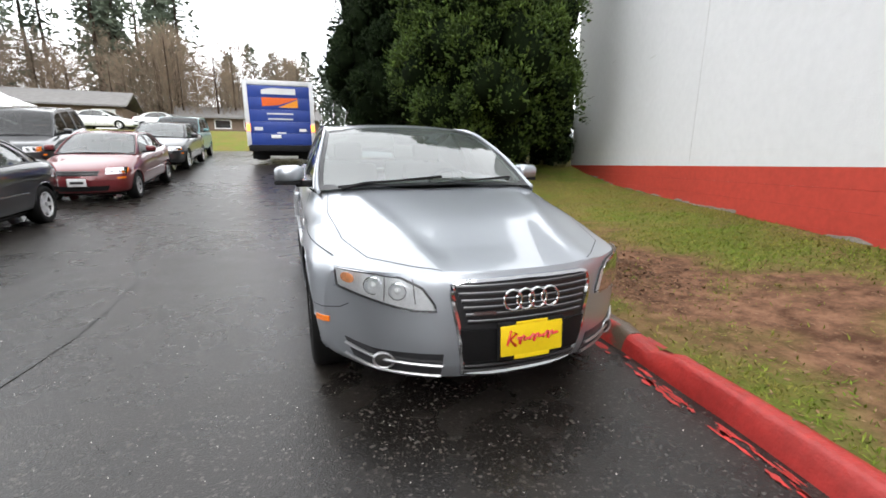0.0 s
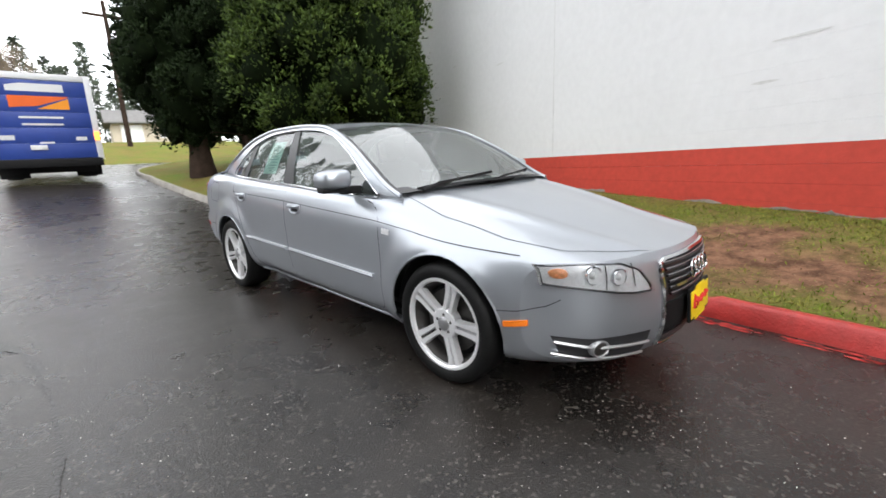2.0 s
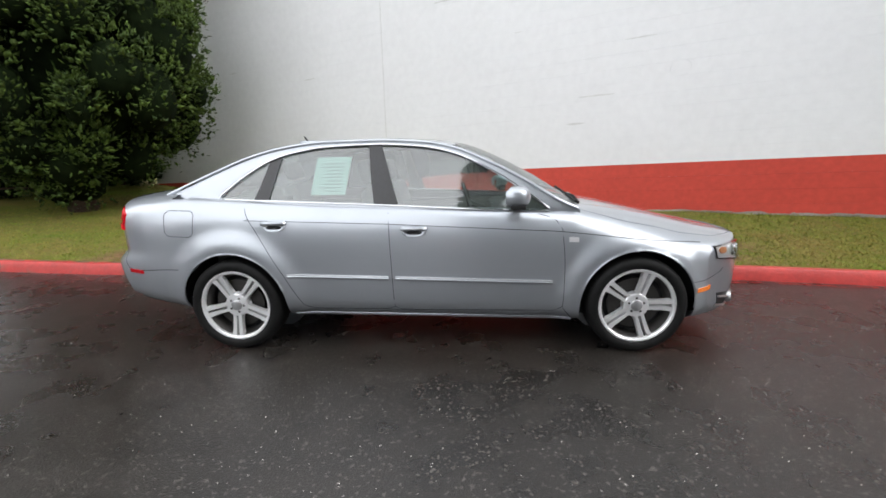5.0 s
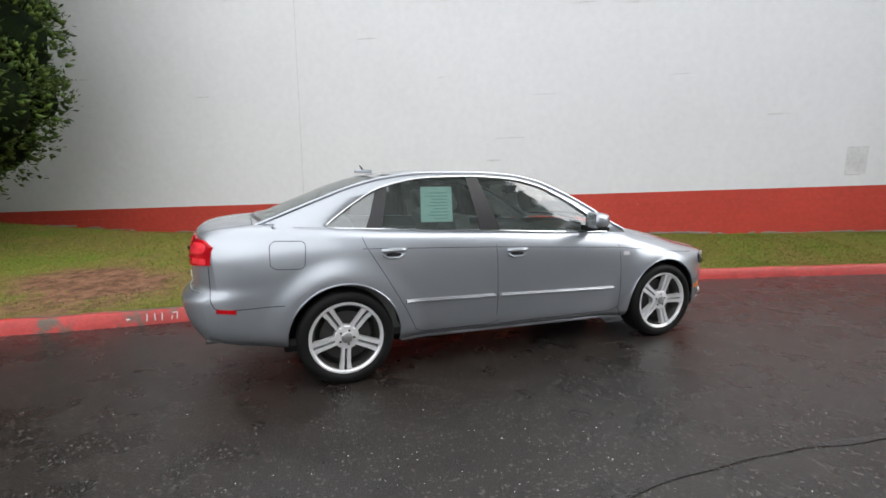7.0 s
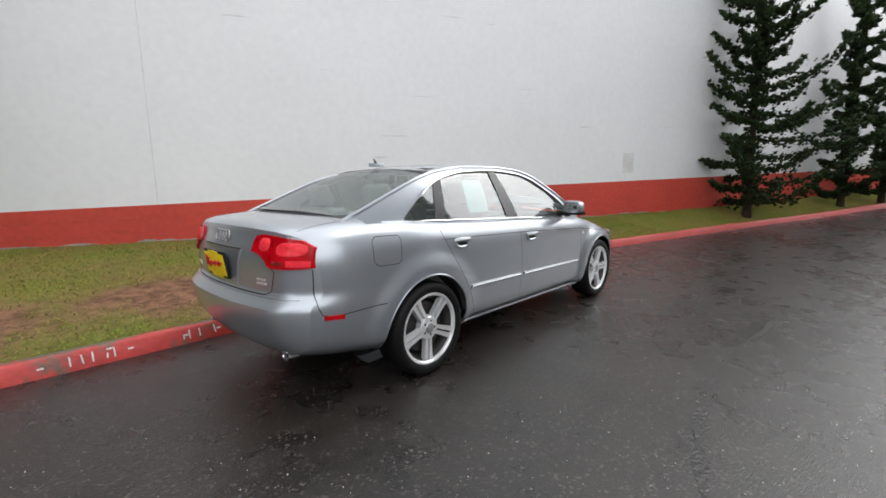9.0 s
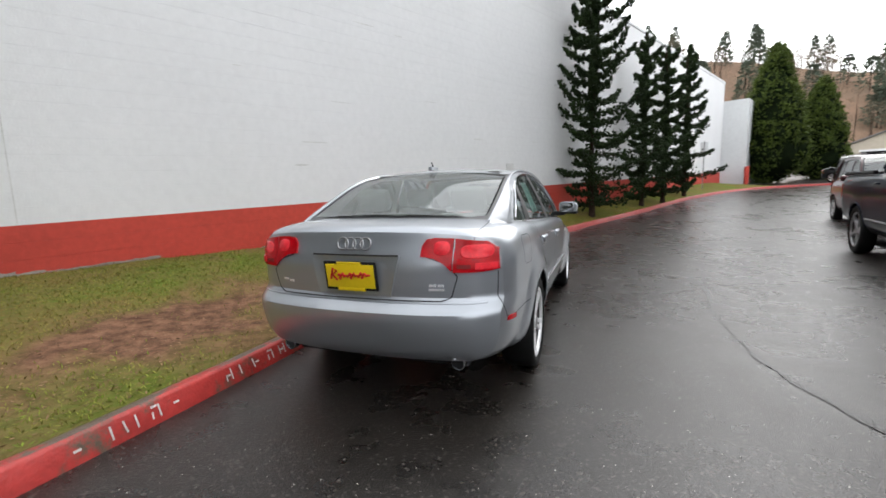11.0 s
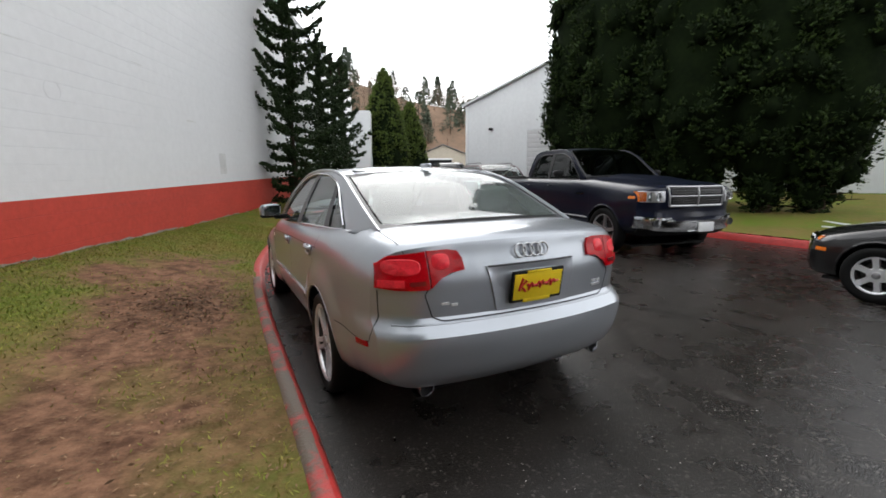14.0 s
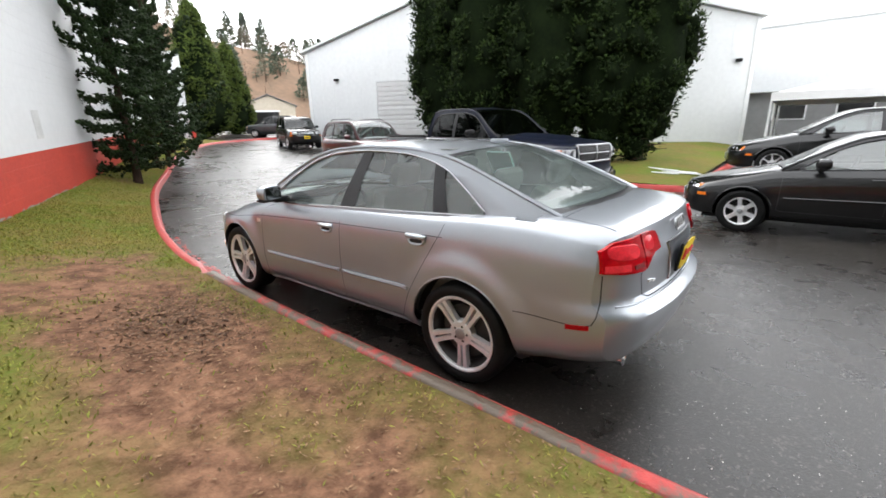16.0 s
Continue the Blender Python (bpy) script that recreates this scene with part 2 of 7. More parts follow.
def lawn_material():
    """Grass worn to soil in broad patches."""
    m = M("lawn", (0.092, 0.150, 0.016), 0.92, other=(0.175, 0.130, 0.040), scale=0.9, fine=18, bump=0.9, bscale=55, spec=0.1)
    n, l = m.node_tree.nodes, m.node_tree.links
    p = n["Principled BSDF"]
    src = p.inputs["Base Color"].links[0].from_socket
    tc, nz, rp, mx = n.new("ShaderNodeTexCoord"), n.new("ShaderNodeTexNoise"), n.new("ShaderNodeValToRGB"), n.new("ShaderNodeMix")
    nz.inputs["Scale"].default_value, nz.inputs["Detail"].default_value = 0.75, 8
    l.new(tc.outputs["Object"], nz.inputs["Vector"])
    l.new(nz.outputs["Fac"], rp.inputs[0])
    rp.color_ramp.elements[0].position, rp.color_ramp.elements[1].position = 0.42, 0.6
    mx.data_type = "RGBA"
    earth, er = n.new("ShaderNodeTexNoise"), n.new("ShaderNodeValToRGB")
    earth.inputs["Scale"].default_value, earth.inputs["Detail"].default_value, earth.inputs["Roughness"].default_value = 7.0, 10, 0.68
    l.new(tc.outputs["Object"], earth.inputs["Vector"])
    l.new(earth.outputs["Fac"], er.inputs[0])
    er.color_ramp.elements[0].position, er.color_ramp.elements[1].position = 0.38, 0.63
    er.color_ramp.elements[0].color, er.color_ramp.elements[1].color = (0.088, 0.045, 0.027, 1), (0.245, 0.132, 0.080, 1)
    l.new(er.outputs[0], mx.inputs[7])
    at = n.new("ShaderNodeAttribute")
    at.attribute_name = "bare"
    ml = n.new("ShaderNodeMath")
    ml.operation = "MULTIPLY_ADD"
    l.new(rp.outputs[0], ml.inputs[0])
    ml.inputs[1].default_value = 0.25
    l.new(at.outputs["Fac"], ml.inputs[2])
    ml.use_clamp = True
    l.new(ml.outputs[0], mx.inputs[0])
    l.new(src, mx.inputs[6])
    l.new(mx.outputs[2], p.inputs["Base Color"])
    return m


lawn_mat = lawn_material()


# ---- mesh tools ----
def mesh(name, verts, faces, mat, parent=None, label="", smooth=True, sharp=40):
    me = bpy.data.meshes.new(name)
    me.from_pydata([tuple(v) for v in verts], [], [tuple(f) for f in faces])
    me.materials.append(mat)
    if smooth:
        me.polygons.foreach_set("use_smooth", [True] * len(me.polygons))
        me.set_sharp_from_angle(angle=radians(sharp))
    ob = new(name, me)
    if parent:
        ob.parent = parent
    if label:
        tagged(ob, label)
    return ob


def part(name, bm, mat, parent=None, label="", smooth=True, sharp=40):
    me = bpy.data.meshes.new(name)
    bm.to_mesh(me)
    bm.free()
    me.materials.append(mat)
    if smooth:
        me.polygons.foreach_set("use_smooth", [True] * len(me.polygons))
        me.set_sharp_from_angle(angle=radians(sharp))
    ob = new(name, me)
    if parent:
        ob.parent = parent
    if label:
        tagged(ob, label)
    return ob


def thing(name, m, label, category, group=""):
    ob = new(name)
    ob.empty_display_size = 0.2
    ob.matrix_world = m
    return tagged(ob, label, category, group)


def box(bm, x0, x1, y0, y1, z0, z1, bevel=0.0, m=None):
    """A block added to bm, with rounded edges when bevel is given."""
    r = bmesh.ops.create_cube(bm, size=1, matrix=Matrix.LocRotScale(((x0 + x1) / 2, (y0 + y1) / 2, (z0 + z1) / 2), None, (x1 - x0, y1 - y0, z1 - z0)))
    vs = r["verts"]
    if bevel:
        es = list({e for v in vs for e in v.link_edges})
        vs = list({v for f in bmesh.ops.bevel(bm, geom=es, offset=bevel, segments=2, affect="EDGES", profile=0.5)["faces"] for v in f.verts} | {v for v in vs if v.is_valid})
    if m is not None:
        bmesh.ops.transform(bm, matrix=m, verts=vs)
    return bm


def boxed(name, dims, mat, parent=None, label="", bevel=0.0, m=None):
    return part(name, box(bmesh.new(), *dims, bevel, m), mat, parent, label)


def lathe(profile, n=32, axis="x"):
    """Verts and faces of a profile [(radius, along)] turned round an axis."""
    vs, fs = [], []
    k = len(profile)
    for i in range(n):
        a = 2 * math.pi * i / n
        c, s = math.cos(a), math.sin(a)
        vs += [(h, r * c, r * s) if axis == "x" else (r * c, h, r * s) if axis == "y" else (r * c, r * s, h) for r, h in profile]
    for i in range(n):
        for j in range(k - 1):
            a, b = i * k + j, (i + 1) % n * k + j
            fs.append((a, a + 1, b + 1, b))
    return vs, fs


def tube(points, r, n=6, closed=False):
    """Verts and faces of a round bar along 3D points; r may be a list."""
    pts = [Vector(p) for p in points]
    vs, fs, k = [], [], len(pts)
    ref = Vector((0, 0, 1))
    for i, p in enumerate(pts):
        a, b = pts[i - 1 if i or closed else 0], pts[(i + 1) % k if closed or i < k - 1 else i]
        d = (b - a).normalized() if (b - a).length > 1e-9 else Vector((0, 0, 1))
        side = d.cross(ref)
        side = side.normalized() if side.length > 0.05 else d.cross(Vector((1, 0, 0))).normalized()
        up = side.cross(d)
        rr = r[i] if isinstance(r, (list, tuple)) else r
        vs += [p + rr * (math.cos(2 * math.pi * j / n) * side + math.sin(2 * math.pi * j / n) * up) for j in range(n)]
    for i in range(k if closed else k - 1):
        q = (i + 1) % k
        for j in range(n):
            fs.append((i * n + j, i * n + (j + 1) % n, q * n + (j + 1) % n, q * n + j))
    if not closed:
        fs += [tuple(range(n))[::-1], tuple(range((k - 1) * n, k * n))]
    return vs, fs


def curve(points, soft=True):
    """y -> value through key points, with a smooth (monotone) glide between them."""
    xs, ys = np.array([p[0] for p in points], float), np.array([p[1] for p in points], float)
    d = np.diff(ys) / np.diff(xs)
    m = np.concatenate(([d[0]], (d[:-1] + d[1:]) / 2, [d[-1]]))
    for i in range(1, len(m) - 1):
        if d[i - 1] * d[i] <= 0:
            m[i] = 0
        else:
            m[i] = 2 * d[i - 1] * d[i] / (d[i - 1] + d[i])

    def f(x):
        x = min(max(x, xs[0]), xs[-1])
        i = min(max(int(np.searchsorted(xs, x)) - 1, 0), len(xs) - 2)
        h = xs[i + 1] - xs[i]
        t = (x - xs[i]) / h
        if not soft:
            return float(ys[i] + t * (ys[i + 1] - ys[i]))
        return float((2 * t**3 - 3 * t**2 + 1) * ys[i] + (t**3 - 2 * t**2 + t) * h * m[i] + (3 * t**2 - 2 * t**3) * ys[i + 1] + (t**3 - t**2) * h * m[i + 1])
    return f


def resample(points, n):
    """n points evenly spaced along a polyline of any dimension."""
    p = np.array(points, float)
    s = np.concatenate(([0], np.cumsum(np.linalg.norm(np.diff(p, axis=0), axis=1))))
    t = np.linspace(0, s[-1], n)
    return np.stack([np.interp(t, s, p[:, k]) for k in range(p.shape[1])], 1)


def grid_faces(nu, nv, flip=False):
    fs = []
    for i in range(nu - 1):
        for j in range(nv - 1):
            a = i * nv + j
            f = (a, a + 1, a + nv + 1, a + nv)
            fs.append(f[::-1] if flip else f)
    return fs


def merge(*lots):
    """Several (verts, faces) as one."""
    vs, fs = [], []
    for v, f in lots:
        o = len(vs)
        vs += [tuple(p) for p in v]
        fs += [tuple(i + o for i in q) for q in f]
    return vs, fs


def moved(vf, m):
    return [m @ Vector(v) for v in vf[0]], vf[1]


def tuft_mesh(name, centres, normals, size, mat, parent=None, blades=3, rng=None, long=1.6, wide=0.42, flat=False, lie=1.0):
    """Sprays: small leaf triangles and quads fanned round each centre."""
    rng = rng or np.random.default_rng(1)
    n = len(centres)
    c = np.repeat(centres, blades, 0)
    d = np.repeat(normals, blades, 0) + rng.normal(0, 0.55, (n * blades, 3)) * [1, 1, lie]
    d /= np.linalg.norm(d, axis=1, keepdims=True) + 1e-9
    s = np.cross(d, rng.normal(0, 1, (n * blades, 3)) if not flat else [0, 0, 1.0] + rng.normal(0, 0.3, (n * blades, 3)))
    s /= np.linalg.norm(s, axis=1, keepdims=True) + 1e-9
    k = size * rng.uniform(0.6, 1.3, (n * blades, 1))
    base = c - d * k * 0.3
    v = np.stack([base, c + d * k * long * 0.45 + s * k * wide, c + d * k * long, c + d * k * long * 0.45 - s * k * wide], 1).reshape(-1, 3)
    me = bpy.data.meshes.new(name)
    q = n * blades
    me.vertices.add(q * 4)
    me.vertices.foreach_set("co", v.ravel())
    me.loops.add(q * 4)
    me.loops.foreach_set("vertex_index", np.arange(q * 4))
    me.polygons.add(q)
    me.polygons.foreach_set("loop_start", np.arange(0, q * 4, 4))
    me.polygons.foreach_set("loop_total", np.full(q, 4))
    me.materials.append(mat)
    me.update(calc_edges=True)
    ob = new(name, me)
    if parent:
        ob.parent = parent
    return ob


def clump_mesh(name, centres, normals, size, mat, parent=None, rng=None):
    """Small uneven six-faced sprigs, longer along their normals."""
    rng = rng or np.random.default_rng(2)
    n = len(centres)
    d = np.asarray(normals) + rng.normal(0, 0.35, (n, 3))
    d /= np.linalg.norm(d, axis=1, keepdims=True) + 1e-9
    s = np.cross(d, rng.normal(0, 1, (n, 3)))
    s /= np.linalg.norm(s, axis=1, keepdims=True) + 1e-9
    t = np.cross(d, s)
    k = size * rng.uniform(0.6, 1.4, (n, 1))
    c = np.asarray(centres)

    def j(a, b):
        return k * rng.uniform(a, b, (n, 1))
    u = -0.5 * s + 0.87 * t
    w = -0.5 * s - 0.87 * t
    v = np.stack([c + d * j(1.0, 1.7), c - d * j(0.3, 0.7), c + s * j(0.4, 0.95), c + u * j(0.4, 0.95), c + w * j(0.4, 0.95)], 1).reshape(-1, 3)
    f = np.array([(0, 2, 3), (0, 3, 4), (0, 4, 2), (1, 3, 2), (1, 4, 3), (1, 2, 4)])
    idx = (np.arange(n)[:, None, None] * 5 + f[None]).ravel()
    me = bpy.data.meshes.new(name)
    me.vertices.add(n * 5)
    me.vertices.foreach_set("co", v.ravel())
    me.loops.add(n * 18)
    me.loops.foreach_set("vertex_index", idx)
    me.polygons.add(n * 6)
    me.polygons.foreach_set("loop_start", np.arange(0, n * 18, 3))
    me.polygons.foreach_set("loop_total", np.full(n * 6, 3))
    me.materials.append(mat)
    me.update(calc_edges=True)
    ob = new(name, me)
    if parent:
        ob.parent = parent
    return ob


# ---- ground, road, kerb, lawn ----
def g(y):
    """Height of the drive along y: level round the car, rising gently at both ends."""
    if y > 13:
        return 0.6655 + 0.04 * (min(y, 60) - 13)
    if y > 2:
        return 0.0055 * (y - 2) ** 2
    if y < -18:
        return 0.431 + 0.04 * (-18 - max(y, -70))
    if y < -4:
        return 0.0022 * (y + 4) ** 2
    return 0.0


def steps(*runs):
    out = []
    for a, b, n in runs:
        out += list(np.linspace(a, b, n, endpoint=False))
    return out + [runs[-1][1]]


gx = steps((-900, -60, 8), (-60, 60, 31), (60, 900, 8))
gy = steps((-900, -70, 8), (-70, -20, 14), (-20, 16, 73), (16, 60, 16), (60, 900, 8))
ground = mesh("ground", [(x, y, g(y)) for x in gx for y in gy], grid_faces(len(gx), len(gy), True), asphalt)
tagged(ground, "wet dark asphalt drive with worn aggregate", "asphalt", kind="structure")

KERB = [(-16.5, -29.8), (-14.5, -29.4), (-12, -28.2), (-9.5, -26.2), (-7.3, -23.2), (-5.3, -19.4), (-3.7, -15.9), (-2.45, -12.9), (-1.05, -9.5), (-0.12, -6.6), (0.45, -4.6), (0.78, -3.0),
        (0.89, -2.0), (0.95, -1.2), (0.99, 0), (1.005, 1.2), (1.01, 2.4), (1.03, 4.0), (1.05, 5.5), (1.05, 7), (1.05, 9), (1.02, 11), (1.0, 13), (1.2, 15.5), (1.8, 18), (3.1, 20.3), (5.5, 21.6), (12, 22)]


def glide(points, n):
    """A smooth plan curve through points (Catmull-Rom), n points evenly spaced."""
    p = [np.array(q, float) for q in points]
    p = [2 * p[0] - p[1]] + p + [2 * p[-1] - p[-2]]
    out = []
    for i in range(1, len(p) - 2):
        a, b, c, d = p[i - 1:i + 3]
        for t in np.linspace(0, 1, 24, endpoint=False):
            out.append(0.5 * (2 * b + (c - a) * t + (2 * a - 5 * b + 4 * c - d) * t**2 + (3 * b - a - 3 * c + d) * t**3))
    out.append(p[-2])
    return resample(out, n)


kerb_line = glide(KERB, 760)
kerb_norm = np.gradient(kerb_line, axis=0)
kerb_norm = np.stack([kerb_norm[:, 1], -kerb_norm[:, 0]], 1)
kerb_norm /= np.linalg.norm(kerb_norm, axis=1, keepdims=True)


def kerb_x(y):
    i = int(np.argmin(np.abs(kerb_line[:, 1] - y)))
    return kerb_line[i, 0]


def wall_x(y):
    return 4.41 + 0.42 * y


def worn_paint(name, amount):
    """Red kerb paint flaked off to concrete; a larger amount shows more concrete."""
    m = M(name, (0.50, 0.045, 0.038), 0.42, other=(0.34, 0.03, 0.026), scale=4, fine=22, bump=0.5, bscale=60)
    n, l = m.node_tree.nodes, m.node_tree.links
    p = n["Principled BSDF"]
    src = p.inputs["Base Color"].links[0].from_socket
    tc, nz, rp, mx = n.new("ShaderNodeTexCoord"), n.new("ShaderNodeTexNoise"), n.new("ShaderNodeValToRGB"), n.new("ShaderNodeMix")
    nz.inputs["Scale"].default_value, nz.inputs["Detail"].default_value, nz.inputs["Roughness"].default_value = 3.5, 10, 0.7
    l.new(tc.outputs["Object"], nz.inputs["Vector"])
    l.new(nz.outputs["Fac"], rp.inputs[0])
    rp.color_ramp.elements[0].position, rp.color_ramp.elements[1].position = 0.70 - amount, 0.79 - amount
    mx.data_type = "RGBA"
    mx.inputs[7].default_value = (0.115, 0.085, 0.06, 1)
    l.new(rp.outputs[0], mx.inputs[0])
    l.new(src, mx.inputs[6])
    l.new(mx.outputs[2], p.inputs["Base Color"])
    return m


kerb_fresh, kerb_worn, kerb_bare = worn_paint("red_kerb", 0.06), worn_paint("red_kerb_flaking", 0.17), worn_paint("red_kerb_mostly_bare", 0.30)
KH = 0.13
FACE = [(0.0, -0.05), (0.014, 0.03), (0.030, 0.08), (0.043, KH - 0.018), (0.052, KH - 0.005), (0.066, KH)]
TOP = [(0.066, KH), (0.10, KH + 0.002), (0.135, KH - 0.004), (0.153, KH - 0.03), (0.16, -0.05)]
kerb = tagged(new("kerb"), "concrete kerb painted red, flaked and chipped beside the lawn", "kerb", kind="structure")
krng = np.random.default_rng(5)
seg = 44
for a in range(0, 760 - seg, seg):
    b = min(a + seg, 759)
    ymid = kerb_line[(a + b) // 2, 1]
    red = ymid < 6.2
    near = -3.2 < ymid < 6.2
    dz, dn = krng.uniform(-0.006, 0.006), krng.uniform(-0.008, 0.008)
    for prof, nm, mt in ((FACE, "kerb_face", (kerb_worn if near else kerb_fresh) if red else concrete), (TOP, "kerb_top", (kerb_bare if near else kerb_fresh) if red else concrete)):
        vs = []
        idx = list(range(a, b + 1, 1 if near else 2))
        for k, i in enumerate(idx):
            trim = 0.006 * (1 if k == 0 else -1 if k == len(idx) - 1 else 0)
            tx, ty = -kerb_norm[i, 1] * -trim, kerb_norm[i, 0] * -trim
            chip = 0.006 * noise.noise(Vector((i * 0.35, 0, 3)))
            # a lump broken out of the kerb's back edge
            lost = 0.06 * math.exp(-((kerb_line[i, 1] + 1.93) / 0.11) ** 4)
            for n_, z_ in prof:
                n2 = n_ + dn + chip * (n_ < 0.1)
                x, y = kerb_line[i, 0] + kerb_norm[i, 0] * n2 + tx, kerb_line[i, 1] + kerb_norm[i, 1] * n2 + ty
                vs.append((x, y, g(kerb_line[i, 1]) + z_ + (dz + chip) * (z_ > 0) - lost * (0.035 < n_ < 0.14)))
        fs = grid_faces(len(idx), len(prof))
        if prof is TOP:
            fs += [tuple(range(len(prof)))]
        mesh(nm, vs, fs, mt, kerb, sharp=60)

LY = steps((-28.2, -8, 60), (-8, 8.5, 200), (8.5, 21.6, 50))
NU = 40


def lawn_z(x, y):
    w = min(max((x - kerb_x(y) - 0.15) / max(0.6, wall_x(min(y, 8.5)) - kerb_x(y)), 0), 1)
    rise = 0.30 * w * w * (3 - 2 * w) + 0.16 * min(1, max(0, (y - 5) / 5)) * min(1, w * 5)
    return g(y) + 0.115 + rise + 0.022 * noise.noise(Vector((x * 1.3, y * 1.3, 0))) * min(1, w * 8)


BARE = [(1.9, 0.6, 0.75, 1.6, 1.0), (1.8, -0.9, 0.6, 0.8, 1.0), (2.1, 2.6, 0.8, 1.2, 0.9), (2.6, 4.2, 1.0, 1.0, 0.5), (1.9, -2.6, 0.7, 0.7, 0.7), (3.0, 0.4, 0.4, 0.5, 0.5), (2.6, -2.0, 0.5, 0.6, 0.6),
        (2.0, -4.6, 0.35, 0.4, 0.6), (3.4, 2.6, 0.5, 0.6, 0.4), (3.9, 7.0, 1.1, 1.0, 0.8), (3.3, 10.5, 0.8, 0.6, 0.9), (2.15, 11.4, 0.7, 0.55, 0.9), (-0.9, -10.9, 0.5, 0.6, 0.8)]


def bare(x, y):
    return min(1, sum(k * math.exp(-((x - a) / p) ** 2 - ((y - b) / q) ** 2) for a, b, p, q, k in BARE))


def green_patch(x, y):
    return 0.5 + 0.42 * noise.noise(Vector((x * 0.9, y * 0.9, 7))) + 0.22 * noise.noise(Vector((x * 2.9, y * 2.9, 3))) + 0.12 * min(1, max(0, (x - kerb_x(y) - 1.2))) + 0.3 * min(1, max(0, abs(y - 0.5) - 4) / 2)


vs, br = [], []
for y in LY:
    x0, x1 = kerb_x(y) + 0.115, (wall_x(y) if y < 8.5 else 12.0)
    for u in np.linspace(0, 1, NU):
        x = x0 + (max(x1, x0 + 0.3) - x0) * u
        vs.append((x, y, lawn_z(x, y) - (0.06 * math.exp(-((y + 1.93) / 0.11) ** 4) if u == 0 else 0)))
        br.append(min(1, max(0, bare(x, y) + 2.0 * (0.54 - green_patch(x, y)))))
lawn = mesh("lawn", vs, grid_faces(len(LY), NU, True), lawn_mat)
att = lawn.data.attributes.new("bare", "FLOAT", "POINT")
att.data.foreach_set("value", br)
tagged(lawn, "patchy winter lawn worn to mud beside the kerb", "lawn", kind="structure")

rng = np.random.default_rng(11)
bl = []
while len(bl) < 140000:
    y = rng.uniform(-14, 8.3)
    if y < -7 and rng.random() < 0.6:
        continue
    x = rng.uniform(kerb_x(y) + 0.16, wall_x(y))
    w = (x - kerb_x(y)) / (wall_x(y) - kerb_x(y))
    soil_here = min(1, max(0, bare(x, y) + 2.0 * (0.54 - green_patch(x, y))))
    if rng.random() < (1 - soil_here) ** 1.6 + 0.02:
        bl.append((x, y, lawn_z(x, y)))
bl = np.array(bl)
grass = tuft_mesh("grass", bl, np.tile([0, 0, 0.25], (len(bl), 1)), 0.0105, grass_blade, None, 1, rng, 3.0, 0.38, True, 0.55)
tagged(grass, "short damp winter grass blades on the lawn", "grass", kind="stuff")
lf = []
while len(lf) < 3200:
    y = rng.uniform(-5, 6)
    x = kerb_x(y) + 0.1 + abs(rng.normal(0, 0.9))
    if x < wall_x(y) - 0.1 and rng.random() < 0.15 + bare(x, y):
        lf.append((x, y, lawn_z(x, y) + 0.012))
lf = np.array(lf)
cl = rng.normal(0, 1, (2600, 2)) * [0.24, 0.38] + [1.72, -0.7]
cl = np.array([(x, y, lawn_z(x, y) + abs(rng.normal(0, 0.012))) for x, y in cl if x > kerb_x(y) + 0.17])
heap = tuft_mesh("leaf_heap", cl, rng.normal(0, 1, (len(cl), 3)) * [1, 1, 0.12], 0.019, random_tint(M("wet_leaf_mould", (0.23, 0.128, 0.075), 0.75, other=(0.075, 0.042, 0.026), scale=9, fine=60, spec=0.15), 0.6), None, 1, rng, 1.8, 0.42, True, 0.3)
tagged(heap, "dark sodden leaf mould and clods on the lawn", "leaves", kind="stuff")
leaves = tuft_mesh("leaf_litter", lf, rng.normal(0, 1, (len(lf), 3)) * [1, 1, 0.12], 0.0135, dry_leaf, None, 1, rng, 1.9, 0.36, True, 0.2)
tagged(leaves, "brown fallen leaves scattered over the bare soil", "leaves", kind="stuff")


def seam(name, pts, width, label):
    p = glide(pts, 160)
    nrm = np.gradient(p, axis=0)
    nrm = np.stack([nrm[:, 1], -nrm[:, 0]], 1) / np.linalg.norm(nrm, axis=1, keepdims=True)
    vs = []
    for i, (q, n_) in enumerate(zip(p, nrm)):
        w = width * (0.15 + 1.3 * abs(noise.noise(Vector((i * 0.21, 2, 5)))) + 0.5 * abs(noise.noise(Vector((i * 0.9, 4, 1)))))
        off = 0.05 * noise.noise(Vector((i * 0.13, 9, 1)))
        for s in (-1, 1):
            vs.append((q[0] + n_[0] * (off + s * w), q[1] + n_[1] * (off + s * w), g(q[1]) + 0.004))
    return tagged(mesh(name, vs, grid_faces(len(p), 2, True), asphalt_seam), label, "crack", kind="structure")


seam("road_crack", [(-2.95, 2.6), (-2.6, 1.7), (-2.35, 0.9), (-2.3, -0.3), (-2.5, -1.9), (-2.9, -3.9), (-3.6, -6.3), (-5.6, -11)], 0.034, "dark tar-filled crack running along the asphalt")
seam("road_crack", [(-0.95, 6.0), (-0.5, 6.16), (-0.05, 6.13), (0.35, 6.25)], 0.018, "short dark crack in the wet asphalt")
peb = np.stack([rng.uniform(-5.5, 2, 14000), rng.uniform(-6, 6.5, 14000)], 1)
peb = np.array([(x, y, g(y) + 0.003) for x, y in peb if x < kerb_x(y) - 0.02])
grit = tuft_mesh("grit", peb, rng.normal(0, 1, (len(peb), 3)) * [1, 1, 0.05], 0.0062, random_tint(M("pale_grit", (0.37, 0.355, 0.33), 0.6, spec=0.2), 0.9), None, 1, rng, 0.6, 0.5, True)
tagged(grit, "pale grit and specks on the wet asphalt", "grit", kind="stuff")

